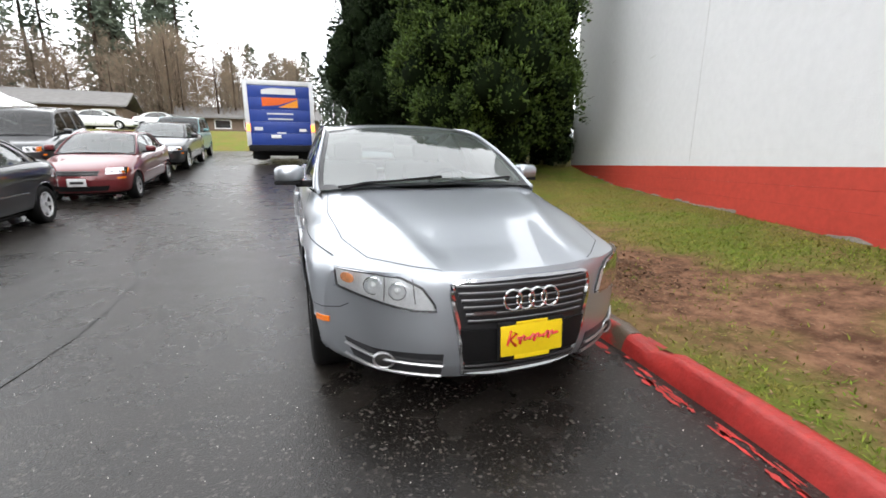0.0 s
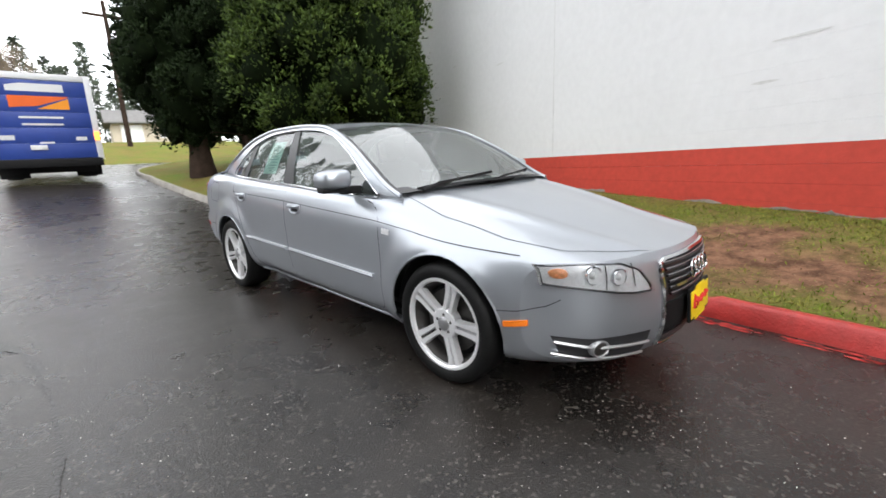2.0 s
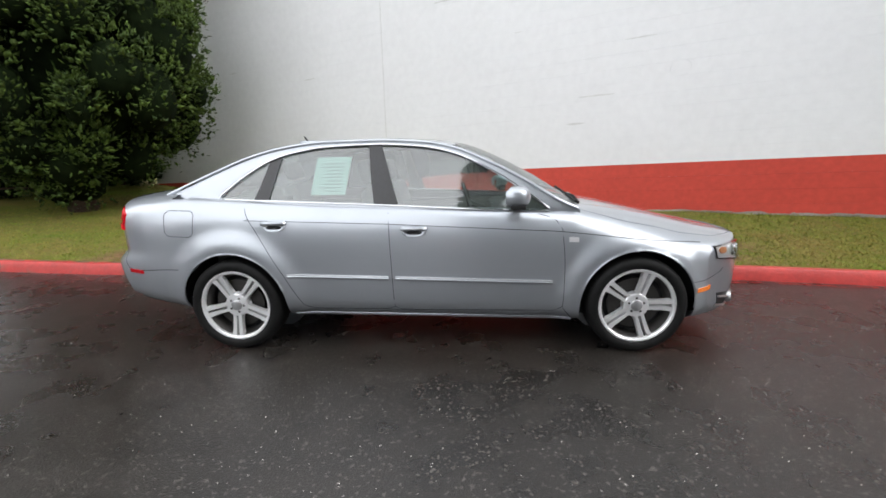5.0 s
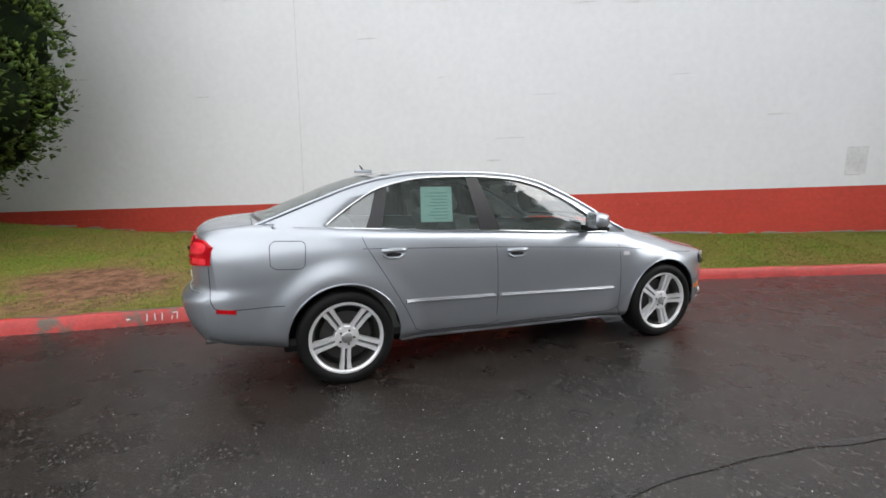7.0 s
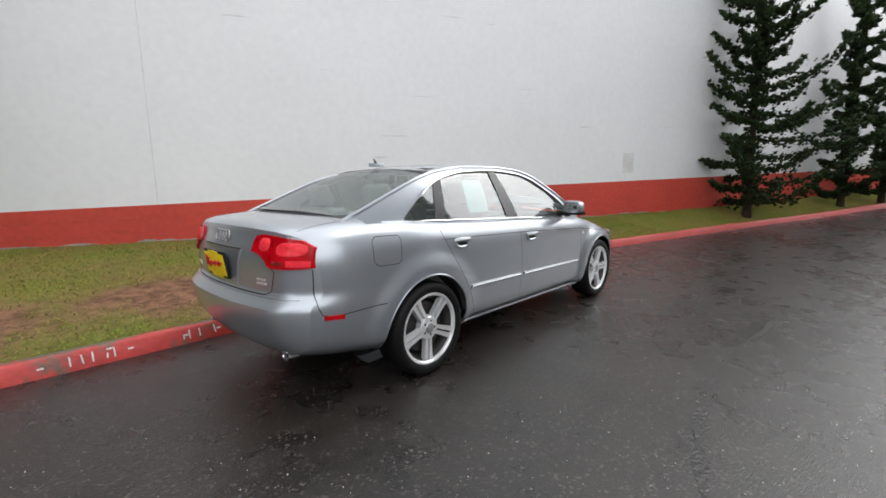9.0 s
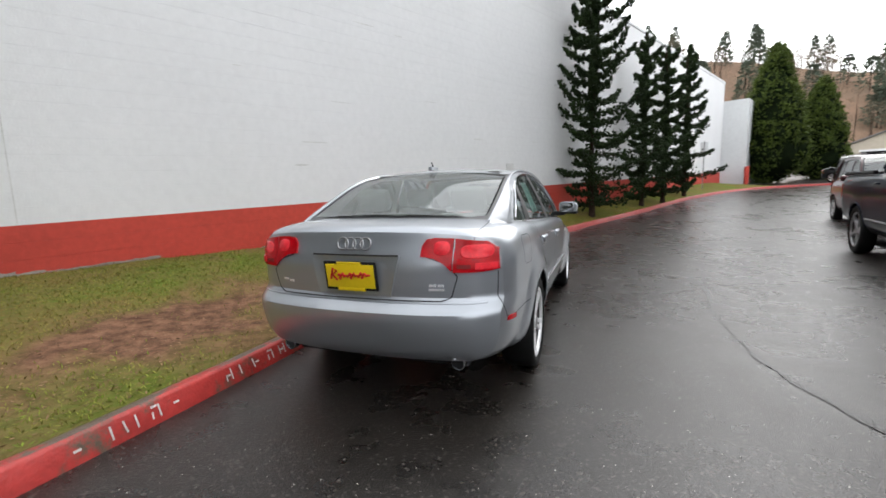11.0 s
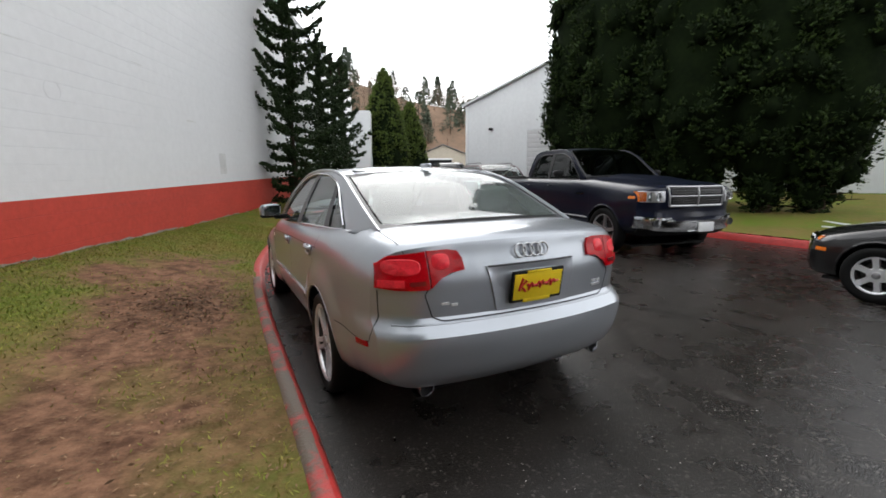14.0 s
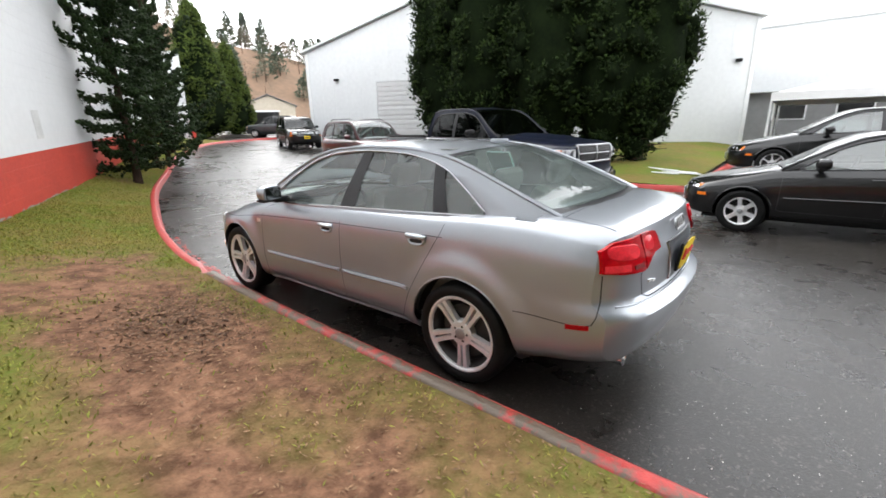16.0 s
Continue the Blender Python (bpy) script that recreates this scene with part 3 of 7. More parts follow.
# island lawn and kerb beyond the parked cars
IS = [(-8.25, -9.0), (-8.2, -4), (-8.1, -0.2), (-8.15, 0.55), (-8.7, 0.92), (-12, 0.98), (-30, 1.0)]
ip = glide(IS, 90)
inorm = np.gradient(ip, axis=0)
inorm = np.stack([-inorm[:, 1], inorm[:, 0]], 1) / np.linalg.norm(inorm, axis=1, keepdims=True)
vs = []
for q, n_ in zip(ip, inorm):
    for d, z in ((0, -0.05), (0.012, 0.12), (0.03, 0.14), (0.13, 0.14), (0.15, 0.0)):
        vs.append((q[0] + n_[0] * d, q[1] + n_[1] * d, g(q[1]) + z))
tagged(mesh("kerb_island", vs, grid_faces(len(ip), 5, True), kerb_fresh), "red-painted kerb round a grass island", "kerb", kind="structure")
vs = [(x, y, 0.13 + g(y) + 0.5 * min(1, max(0, (-8 - x) / 9)) * min(1, max(0, (2.2 - y) / 3)) + 0.02 * noise.noise(Vector((x, y, 2)))) for x in np.linspace(-40, -8.3, 40) for y in np.linspace(-12, 0.84, 24)]
tagged(mesh("lawn_island", vs, grid_faces(40, 24, True), lawn_mat), "grass island behind the parked cars", "lawn", kind="structure")

# ---- the white building with the red base ----
P0, P1 = Vector((8.0, 8.55)), Vector((-9.3, -32.6))
WD = (P1 - P0).normalized()
WN = Vector((WD.y, -WD.x)) if WD.y * -1 > 0 and Vector((WD.y, -WD.x)).x < 0 else Vector((-WD.y, WD.x))
WLEN = (P1 - P0).length


def red_top(y):
    return 1.03 - 0.03 * y


def W(s, n, dz):
    """A point s along the wall from its near corner, n out of its face, dz over the red band's top."""
    q = P0 + WD * s + WN * n
    return Vector((q.x, q.y, red_top((P0 + WD * s).y) + dz))


def wall_box(name, s0, s1, n0, n1, z0, z1, mat, parent=None, label="", bev=0.0):
    c = [W(s, n, z) for s in (s0, s1) for n in (n0, n1) for z in (z0, z1)]
    bm = bmesh.new()
    v = [bm.verts.new(p) for p in c]
    for f in ((0, 1, 3, 2), (4, 6, 7, 5), (0, 4, 5, 1), (2, 3, 7, 6), (0, 2, 6, 4), (1, 5, 7, 3)):
        bm.faces.new([v[i] for i in f])
    bmesh.ops.recalc_face_normals(bm, faces=bm.faces)
    if bev:
        bmesh.ops.bevel(bm, geom=list(bm.edges), offset=bev, segments=1, affect="EDGES")
    return part(name, bm, mat, parent, label, smooth=False)


wall_east = wall_box("wall_east", 0, WLEN, -0.3, -0.012, -1.6, 6.3, white_wall)
tagged(wall_east, "tall white-painted block wall with a red band at its base", "wall", kind="structure")
for k in range(-5, 31):
    wall_box("block_course", 0.001, WLEN - 0.001, -0.05, 0.0002 * ((k * 7) % 3), 0.2 * k + 0.0003, 0.2 * (k + 1) - 0.0003, red_wall if k < 0 else white_wall, wall_east, bev=0.0028 if k < 0 else 0.0009)
wall_box("coping", -0.03, WLEN + 0.03, -0.34, 0.04, 6.2, 6.34, shed_wall, wall_east, "pale metal coping", 0.01)
end = [P0, P0 - WN * 14, P1 - WN * 14]
for nm, a, b, lab in (("wall_north", P0 + WD * 0.004 - WN * 0.31, end[1], "white block end wall of the building"), ("wall_west", end[1], end[2], "plain white rear wall of the building"), ("wall_south", end[2], P1 - WN * 0.31, "plain white end wall of the building")):
    d = (b - a).normalized()
    nn = Vector((d.y, -d.x)) * 0.3
    vs = [(*p, z) for p in (a, b, b - nn, a - nn) for z in (-0.5, 7.4)]
    tagged(mesh(nm, vs, [(0, 2, 3, 1), (2, 4, 5, 3), (4, 6, 7, 5), (6, 0, 1, 7), (0, 6, 4, 2), (1, 3, 5, 7)], white_wall, smooth=False), lab, "wall", kind="structure")
rf = [P0 - WN * 0.3, P1 - WN * 0.3, P1 - WN * 14, P0 - WN * 14]
tagged(mesh("roof", [(p.x, p.y, 7.05 - 0.018 * p.y * (p.y < 0)) for p in rf], [(0, 1, 2, 3)], roof_grey, smooth=False), "flat grey roof", "roof", kind="structure")
annex = wall_box("wall_annex", WLEN, WLEN + 9, -6, 1.5, -1.4, 5.0, shed_wall)
tagged(annex, "pale block of the building standing out past the red band", "wall", kind="structure")


def wall_s(y):
    return (P0.y - y) / -WD.y


# old fixings, patches and flakes on the wall
for y, z, r in ((-3.2, 2.43, 0.13),):
    dz = z - red_top(y)
    s = wall_s(y)
    ring = [W(s + r * math.cos(a), 0.006, dz + r * 0.9 * math.sin(a)) for a in np.linspace(0, 2 * math.pi, 20, endpoint=False)]
    tagged(mesh("patched_hole", *tube(ring, 0.0022, 5, True), white_wall, None), "round painted-over hole in the white wall", "patch", kind="structure")
wp = wall_box("wall_plate", wall_s(-7.54), wall_s(-7.86), 0.004, 0.012, 1.46 - red_top(-7.7), 1.94 - red_top(-7.7), grey_wall_dirt, None, "", 0.002)
tagged(wp, "grey rectangular cover plate on the white wall", "cover plate", kind="structure")
tagged(wall_box("wall_joint", wall_s(1.40), wall_s(1.40) + 0.014, 0.003, 0.006, 0.02, 6.1, grey_wall_dirt), "vertical control joint in the block wall", "joint", kind="structure")
wr = np.random.default_rng(3)
for y, z in ((-1.03, 3.22), (-4.04, 4.38), (3.11, 2.95), (-3.24, 4.4), (-2.7, 2.9), (-2.2, 2.15), (-4.9, 3.2), (-6.4, 2.5), (5.2, 3.3), (0.2, 3.9), (-8.9, 2.6), (-1.9, 1.75)):
    s, dz = wall_s(y), z - red_top(y)
    w, h = wr.uniform(0.05, 0.3), wr.uniform(0.008, 0.02)
    pts = [W(s + w * math.cos(a) * (0.7 + 0.5 * wr.random()), 0.0052, dz + h * math.sin(a) * (0.6 + 0.7 * wr.random())) for a in np.linspace(0, 2 * math.pi, 10, endpoint=False)]
    tagged(mesh("paint_scar", pts, [tuple(range(10))], grey_wall_dirt, smooth=False), "shallow grey scar in the white paint", "scar", kind="structure")
for i in range(46):
    y = wr.uniform(-9, 6.5)
    s = wall_s(y)
    zz = lawn_z(wall_x(y) - 0.05, y) - red_top(y)
    w, h = wr.uniform(0.05, 0.4), wr.uniform(0.012, 0.04)
    pts = [W(s + w * math.cos(a) * (0.6 + 0.6 * wr.random()), 0.0055, zz + 0.01 + h * max(-0.4, math.sin(a)) * (0.4 + 0.9 * wr.random())) for a in np.linspace(0, 2 * math.pi, 14, endpoint=False)]
    tagged(mesh("bare_patch", pts, [tuple(range(14))], concrete, smooth=False), "bare concrete where red paint has flaked off", "flaked paint", kind="structure")


# ---- vegetation ----
def trunk_mesh(h, r0, r1, parent, bend=0.1, seed=0):
    pts = [(bend * math.sin(z * 0.9 + seed) * z / h, bend * math.cos(z * 0.7 + seed) * z / h, z) for z in np.linspace(-0.15, h, 12)]
    rad = [r0 * (1.35 if i == 0 else 1) + (r1 - r0) * i / 11 for i in range(12)]
    return mesh("trunk", *tube(pts, rad, 10), bark, parent, sharp=80)


def bushy(name, m, label, height, base, radius, n, size, mat, trunk_r, seed, tip=0.35, lumps=70, core=0.62, shag=0.0):
    """A dense conifer: lumpy crown of small sprays round a near-black core painted as the shade inside, on a trunk with
    a few limbs.
    """
    t = thing(name, m, label, "tree")
    r = np.random.default_rng(seed)
    trunk_mesh(height * 0.9, trunk_r, trunk_r * 0.2, t, 0.08, seed)

    def env(z):
        u = (z - base) / (height - base)
        return radius * (min(1, u / 0.16) ** 0.6) * (1 - (1 - tip) * max(0, (u - 0.25) / 0.75) ** 1.5) * (1 if u < 0.93 else max(0.05, (1 - u) / 0.07) ** 0.5)
    C, N, K, KN, balls = [], [], [], [], []
    for i in range(lumps):
        z = base + (height - base) * (i + r.random()) / lumps
        a = r.uniform(0, 2 * math.pi)
        e = env(z)
        lr = min(radius * r.uniform(0.17, 0.36), 0.72)
        inset = lr * (0.4 + shag * r.uniform(-0.3, 0.6))
        c = np.array([math.cos(a) * (e - inset), math.sin(a) * (e - inset), z])
        balls.append((c, lr * 0.62))
        # leaves stand in small tufts over each lump
        k = n // lumps
        m_ = max(10, k // 5)
        d = r.normal(0, 1, (m_, 3)) + [(0.5 + 0.3 * shag) * math.cos(a), (0.5 + 0.3 * shag) * math.sin(a), 0.25 + 0.5 * shag]
        d /= np.linalg.norm(d, axis=1, keepdims=True)
        tip_ = c + d * lr * r.uniform(0.72, 1.08, (m_, 1)) * [1, 1, 1.25]
        K.append(tip_ - d * 0.03)
        KN.append(d + [0, 0, 0.45])
        d, tip_ = np.repeat(d, 2, 0), np.repeat(tip_, 2, 0)
        p = tip_ + r.normal(0, 1, tip_.shape) * (0.03 + 0.06 * lr) * [1, 1, 0.75]
        out = p[:, :2] @ np.array([math.cos(a), math.sin(a)]) > (e - lr) * 0.5
        C.append(p[out])
        N.append((d + [0, 0, 0.5])[out])
    C, N = np.concatenate(C), np.concatenate(N)
    tuft_mesh("crown", C, N, size, mat, t, 1, r, 1.8, 0.30)
    tagged(clump_mesh("spray", np.concatenate(K), np.concatenate(KN), size * 1.2, mat, t, r), "dense green foliage sprays", kind="stuff")
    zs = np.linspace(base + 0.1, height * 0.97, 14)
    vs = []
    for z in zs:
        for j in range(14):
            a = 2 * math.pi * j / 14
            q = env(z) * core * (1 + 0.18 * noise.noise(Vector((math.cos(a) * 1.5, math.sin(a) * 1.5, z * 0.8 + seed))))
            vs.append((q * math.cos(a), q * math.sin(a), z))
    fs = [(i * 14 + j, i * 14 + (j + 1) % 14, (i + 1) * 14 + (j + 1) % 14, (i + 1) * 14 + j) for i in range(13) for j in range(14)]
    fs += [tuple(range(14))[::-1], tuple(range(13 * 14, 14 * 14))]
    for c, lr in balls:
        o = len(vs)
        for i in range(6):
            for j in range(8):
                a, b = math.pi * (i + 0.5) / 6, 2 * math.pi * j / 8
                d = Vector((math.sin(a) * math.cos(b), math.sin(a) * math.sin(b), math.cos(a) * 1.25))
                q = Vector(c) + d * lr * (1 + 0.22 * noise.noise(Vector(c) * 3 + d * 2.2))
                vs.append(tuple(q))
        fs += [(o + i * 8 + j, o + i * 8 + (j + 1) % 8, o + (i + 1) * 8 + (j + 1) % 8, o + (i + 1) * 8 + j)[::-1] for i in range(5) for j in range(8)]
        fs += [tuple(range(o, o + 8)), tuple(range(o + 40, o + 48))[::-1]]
    mesh("shade_core", vs, fs, needle_shade, t, sharp=80)
    for j in range(5):
        a = r.uniform(0, 6.28)
        z = base * 0.55 + j * 0.18
        limb = [(math.cos(a) * q, math.sin(a) * q, z + 0.25 * q - 0.12 * q * q) for q in np.linspace(0, radius * 0.75, 6)]
        mesh("limb", *tube(limb, [0.035, 0.03, 0.024, 0.018, 0.012, 0.006], 5), bark, t)
    return t


def slim(name, m, label, height, spread, seed, n=46):
    """A thin irregular conifer: separate limbs that sag, then sweep up at their tips, each sleeved in dense needles."""
    t = thing(name, m, label, "tree", "thin conifers along the wall")
    r = np.random.default_rng(seed)
    trunk_mesh(height, 0.09, 0.02, t, 0.14, seed)
    C, N, limbs = [], [], []
    for i in range(n):
        u = (i + 0.7 * r.random()) / n
        z = 0.35 + (height - 0.6) * u
        a = i * 2.4 + r.uniform(-0.6, 0.6)
        ln = spread * (1 - 0.80 * u) * r.choice([0.55, 0.75, 0.95, 1.25]) * r.uniform(0.85, 1.1) * min(1, 0.7 + 3 * u) + 0.12
        k = 20
        q = np.linspace(0.04, 1, k)
        lift = r.uniform(0.25, 0.6) + 0.35 * u
        bend = r.uniform(-0.35, 0.35)
        pts = np.stack([np.cos(a + bend * q) * ln * q, np.sin(a + bend * q) * ln * q, z - 0.22 * ln * q + lift * ln * q**2.4], 1)
        limbs.append(tube([tuple(p) for p in pts[::4]], [0.022, 0.018, 0.014, 0.010, 0.006], 4))
        rep = 18
        sleeve = np.repeat(0.03 + 0.075 * np.sin(np.pi * np.clip(q * 0.85 + 0.12, 0, 1)) ** 1.2, rep)[:, None] * (0.7 + 0.5 * ln / spread)
        p = np.repeat(pts, rep, 0) + r.normal(0, 1, (k * rep, 3)) * sleeve * [0.9, 0.9, 0.55]
        C.append(p)
        d = np.gradient(pts, axis=0)
        d /= np.linalg.norm(d, axis=1, keepdims=True)
        N.append(np.repeat(d, rep, 0) + [0, 0, 0.35] + r.normal(0, 0.45, (k * rep, 3)))
    z = r.uniform(0.3, height, 1600)
    w = (0.04 + 0.10 * spread * (1 - z / height)) * r.uniform(0.3, 1.2, 1600)
    a = r.uniform(0, 6.28, 1600)
    C.append(np.stack([np.cos(a) * w, np.sin(a) * w, z], 1))
    N.append(np.stack([np.cos(a), np.sin(a), np.full(1600, 1.2)], 1))
    C, N = np.concatenate(C), np.concatenate(N)
    tagged(mesh("branching", *merge(*limbs), bark, t), "thin bare limbs", kind="stuff")
    tuft_mesh("needles", C, N, 0.042, needle_dark, t, 1, r, 1.9, 0.25)
    tagged(clump_mesh("spray", C[::2], N[::2], 0.062, needle_dark, t, r), "dark needle sprays", kind="stuff")
    return t


def at(x, y, dz=0.0, rz=0.0, z=None):
    return pose(x, y, (lawn_z(x, y) if z is None else z) + dz, 0, 0, rz)


bushy("bushy_conifer", at(4.15, 7.15), "broad bushy green conifer on the lawn beside the wall", 8.8, 0.6, 2.15, 170000, 0.043, needle_mid, 0.2, 21, 0.6, 260, 0.62, 1.0)
bushy("dark_conifer", at(3.3, 10.5), "dark dense conifer with bare reddish trunk on the lawn", 10.5, 0.95, 1.7, 48000, 0.052, needle_deep, 0.3, 22, 0.6, 110, 0.62, 0.8)
bushy("dark_conifer", at(2.15, 11.5), "dark dense conifer with bare trunk beside the drive", 10.5, 0.95, 1.6, 48000, 0.052, needle_deep, 0.3, 23, 0.6, 110, 0.62, 0.8)
bushy("dark_conifer", at(4.6, 12.8), "dark dense conifer behind the others on the lawn", 10.0, 1.1, 1.9, 30000, 0.065, needle_deep, 0.25, 24, 0.6, 80)
for i, (x, y, r) in enumerate(((7.9, 9.7, 0.95), (7.2, 8.9, 0.8), (6.2, 9.6, 0.8), (5.4, 9.4, 0.7), (4.7, 9.2, 0.6))):
    bushy("shrub", at(x, y), "low dark evergreen shrub at the building's corner", 1.75 - 0.09 * i, 0.05, r, 8000, 0.042, needle_dark, 0.05, 40 + i, 0.8, 26)
slim("thin_conifer", at(-0.95, -10.6), "thin ragged dark conifer against the white wall", 8.6, 2.0, 31, 60)
slim("thin_conifer", at(-2.75, -14.8), "thin leaning dark conifer against the white wall", 6.6, 1.2, 32, 34)
slim("thin_conifer", at(-3.7, -16.4), "thin forked dark conifer against the white wall", 6.4, 1.1, 33, 32)
slim("thin_conifer", at(-5.0, -19.6), "thin dark conifer near the far end of the wall", 7.0, 1.3, 34, 38)
for i, (x, y, h, r) in enumerate(((-12.9, -34.6, 9.4, 2.0), (-17.6, -39.5, 7.4, 1.75))):
    bushy("clipped_cypress", pose(x, y, g(y) + 0.1), "tall clipped cypress with a pointed top", h, 0.1, r, 32000, 0.085, needle_light, 0.2, 50 + i, 0.12, 140, 0.86)
for i, (x, y, h, r) in enumerate(((-10.7, -7.9, 15, 1.3), (-10.9, -6.3, 16.5, 1.6), (-11.3, -4.0, 16.5, 1.6), (-11.9, -2.4, 16, 1.4), (-12.6, -1.5, 15, 1.35), (-12.9, -5.0, 17, 1.8))):
    bushy("cypress", pose(x, y, 0.35), "tall dense dark green cypress in a close row", h, 0.12, r, 38000 if i != 5 else 12000, 0.058, needle_cyp if i != 5 else needle_dark, 0.2, 60 + i, 0.7, 190, 0.84)

# red overspray on the asphalt along the kerb
orng = np.random.default_rng(9)
for i in range(70):
    y = orng.uniform(-4.4, -1.3)
    k = int(np.argmin(np.abs(kerb_line[:, 1] - y)))
    c = kerb_line[k] - kerb_norm[k] * (0.07 + orng.normal(0, 0.018))
    tx = np.array([-kerb_norm[k, 1], kerb_norm[k, 0]])
    w, h = orng.uniform(0.015, 0.085), orng.uniform(0.005, 0.016)
    pts = []
    for a in np.linspace(0, 2 * math.pi, 12, endpoint=False):
        v = c + tx * w * math.cos(a) * orng.uniform(0.6, 1.2) + kerb_norm[k] * h * math.sin(a) * orng.uniform(0.4, 1.4)
        pts.append((v[0], v[1], g(v[1]) + 0.004))
    tagged(mesh("paint_splash", pts, [tuple(range(12))], red_kerb, smooth=False), "red paint splash on the asphalt by the kerb", "paint", kind="structure")


# ---- vehicles ----
from mathutils.bvhtree import BVHTree


def facing(vf, centre=(0, 0.2, 0.6)):
    """The same sheet with its faces turned outward from centre."""
    vs = [Vector(v) for v in vf[0]]
    f = vf[1][len(vf[1]) // 2]
    n = (vs[f[1]] - vs[f[0]]).cross(vs[f[2]] - vs[f[0]])
    return vs, ([q[::-1] for q in vf[1]] if n.dot(vs[f[0]] - Vector(centre)) < 0 else vf[1])


class Shell:
    """A car's body as a lofted skin with its wheel arches, and a way to lay parts on it. The front looks along -y."""

    def __init__(s, half, top, bot, belt, wheels, arch, sweep=(0.36, -1.0, 0.2, 1.5), cabin=(-0.86, 1.72), ny=110, plan=(0.78, 0.93, 0.985, 1.0, 0.992, 0.965, 0.915), bulge=0.6, cab_w=0.87, ends=None, ridge=0.0, nq=34, flare=0.006):
        H, T, B, S = (curve(c) for c in (half, top, bot, belt))
        s.half, s.top, s.belt, s.cabin = H, T, S, cabin
        y0, y1 = half[0][0], half[-1][0]
        k = (1 - np.cos(np.linspace(0, math.pi, ny))) / 2
        k = 0.55 * k + 0.45 * np.linspace(0, 1, ny)
        ys = y0 + (y1 - y0) * k
        rows = []
        for y in ys:
            w, zt, zb, zs = H(y), T(y), B(y), S(y)
            zs = min(zs, zt - 0.004)
            zb = min(zb, zs - 0.02)
            d = zs - zb
            p = [(0, zb), (w * plan[0] * 0.6, zb), (w * plan[0], zb), (w * plan[1], zb + 0.09 * d), (w * plan[2], zb + 0.28 * d), (w * plan[3], zb + bulge * d), (w * plan[4], zb + 0.82 * d), (w * plan[5], zb + 0.94 * d), (w * plan[6], zs + 0.15 * (zt - zs)),
                 (w * 0.80, zs + 0.62 * (zt - zs)), (w * 0.55, zs + 0.88 * (zt - zs)), (w * 0.28, zs + 0.97 * (zt - zs)), (0, zt)]
            q = glide(p, nq)
            rows.append(q)
        fs0, fsl, rs0, rsl = sweep[0], sweep[1], sweep[2], sweep[3]
        wmax = max(h for _, h in half)
        if ends:
            (f_tab, f_a, f_b), (r_tab, r_a, r_b) = ends
            FT, RT = curve(f_tab), curve(r_tab)

        def face(x, z, front):
            """Where the front or rear face of the car stands at x, z."""
            a = abs(x)
            if ends:
                if front:
                    return FT(z) + f_a * a**2.4 + f_b * max(0, a - 0.6) ** 2
                return RT(z) - r_a * a**2.4 - r_b * max(0, a - 0.6) ** 2
            return y0 + fs0 * (a / wmax) ** 2.2 if front else y1 - rs0 * (a / wmax) ** 2.2
        vs = []
        for y, q in zip(ys, rows):
            ring = [(x, z) for x, z in q] + [(-x, z) for x, z in q[-2:0:-1]]
            for x, z in ring:
                yy = y
                for front, lim, end in ((True, fsl, y0), (False, rsl, y1)):
                    if (y < lim) if front else (y > lim):
                        k = (y - lim) / (end - lim)
                        yy = y + (face(x, z, front) - end) * (k if ends else k**1.5)
                if ridge and y < -0.9:
                    u = min(1, (-0.9 - y) / 1.2)
                    z += ridge * math.exp(-((abs(x) - 0.60 + 0.22 * u) / 0.06) ** 2) * min(1, u * 4) * (z > S(y))
                vs.append([x, yy, z])
        n = len(ring)
        fs = []
        for i in range(ny - 1):
            for j in range(n):
                fs.append((i * n + j, i * n + (j + 1) % n, (i + 1) * n + (j + 1) % n, (i + 1) * n + j))
        for base, front in ((0, True), ((ny - 1) * n, False)):
            # the end face: rows across from rim to rim, laid on the face's own shape
            rim = [tuple(v) for v in vs[base:base + nq]]
            lo = max(i for i in range(nq) if rim[i][2] < rim[0][2] + 1e-4)
            m, start = 31, len(vs)
            for v in rim[lo:-1]:
                for j in range(m):
                    x = v[0] * math.sin(math.pi * (j / (m - 1) - 0.5))
                    vs.append([x, face(x, v[2], front), v[2]])
            vs.append(list(rim[-1]))
            k = nq - 1 - lo
            for i in range(k - 1):
                for j in range(m - 1):
                    a = start + i * m + j
                    f = (a, a + 1, a + m + 1, a + m)
                    fs.append(f if front else f[::-1])
            a = start + (k - 1) * m
            fs += [(a + j, a + j + 1, len(vs) - 1)[::1 if front else -1] for j in range(m - 1)]
        for wy, wz in wheels:
            # the wings swell out round the wheels
            for v in vs:
                if abs(v[0]) > 0.7 * wmax:
                    q = min(1, max(0, (math.hypot(v[1] - wy, v[2] - wz) - arch - 0.03) / 0.15))
                    v[0] += math.copysign(flare * (1 - q * q * (3 - 2 * q)), v[0])
        full = bmesh.new()
        bv = [full.verts.new(v) for v in vs]
        for f in fs:
            full.faces.new([bv[i] for i in f])
        bmesh.ops.recalc_face_normals(full, faces=full.faces)
        s.tree = BVHTree.FromBMesh(full)
        full.free()
        drop = set()
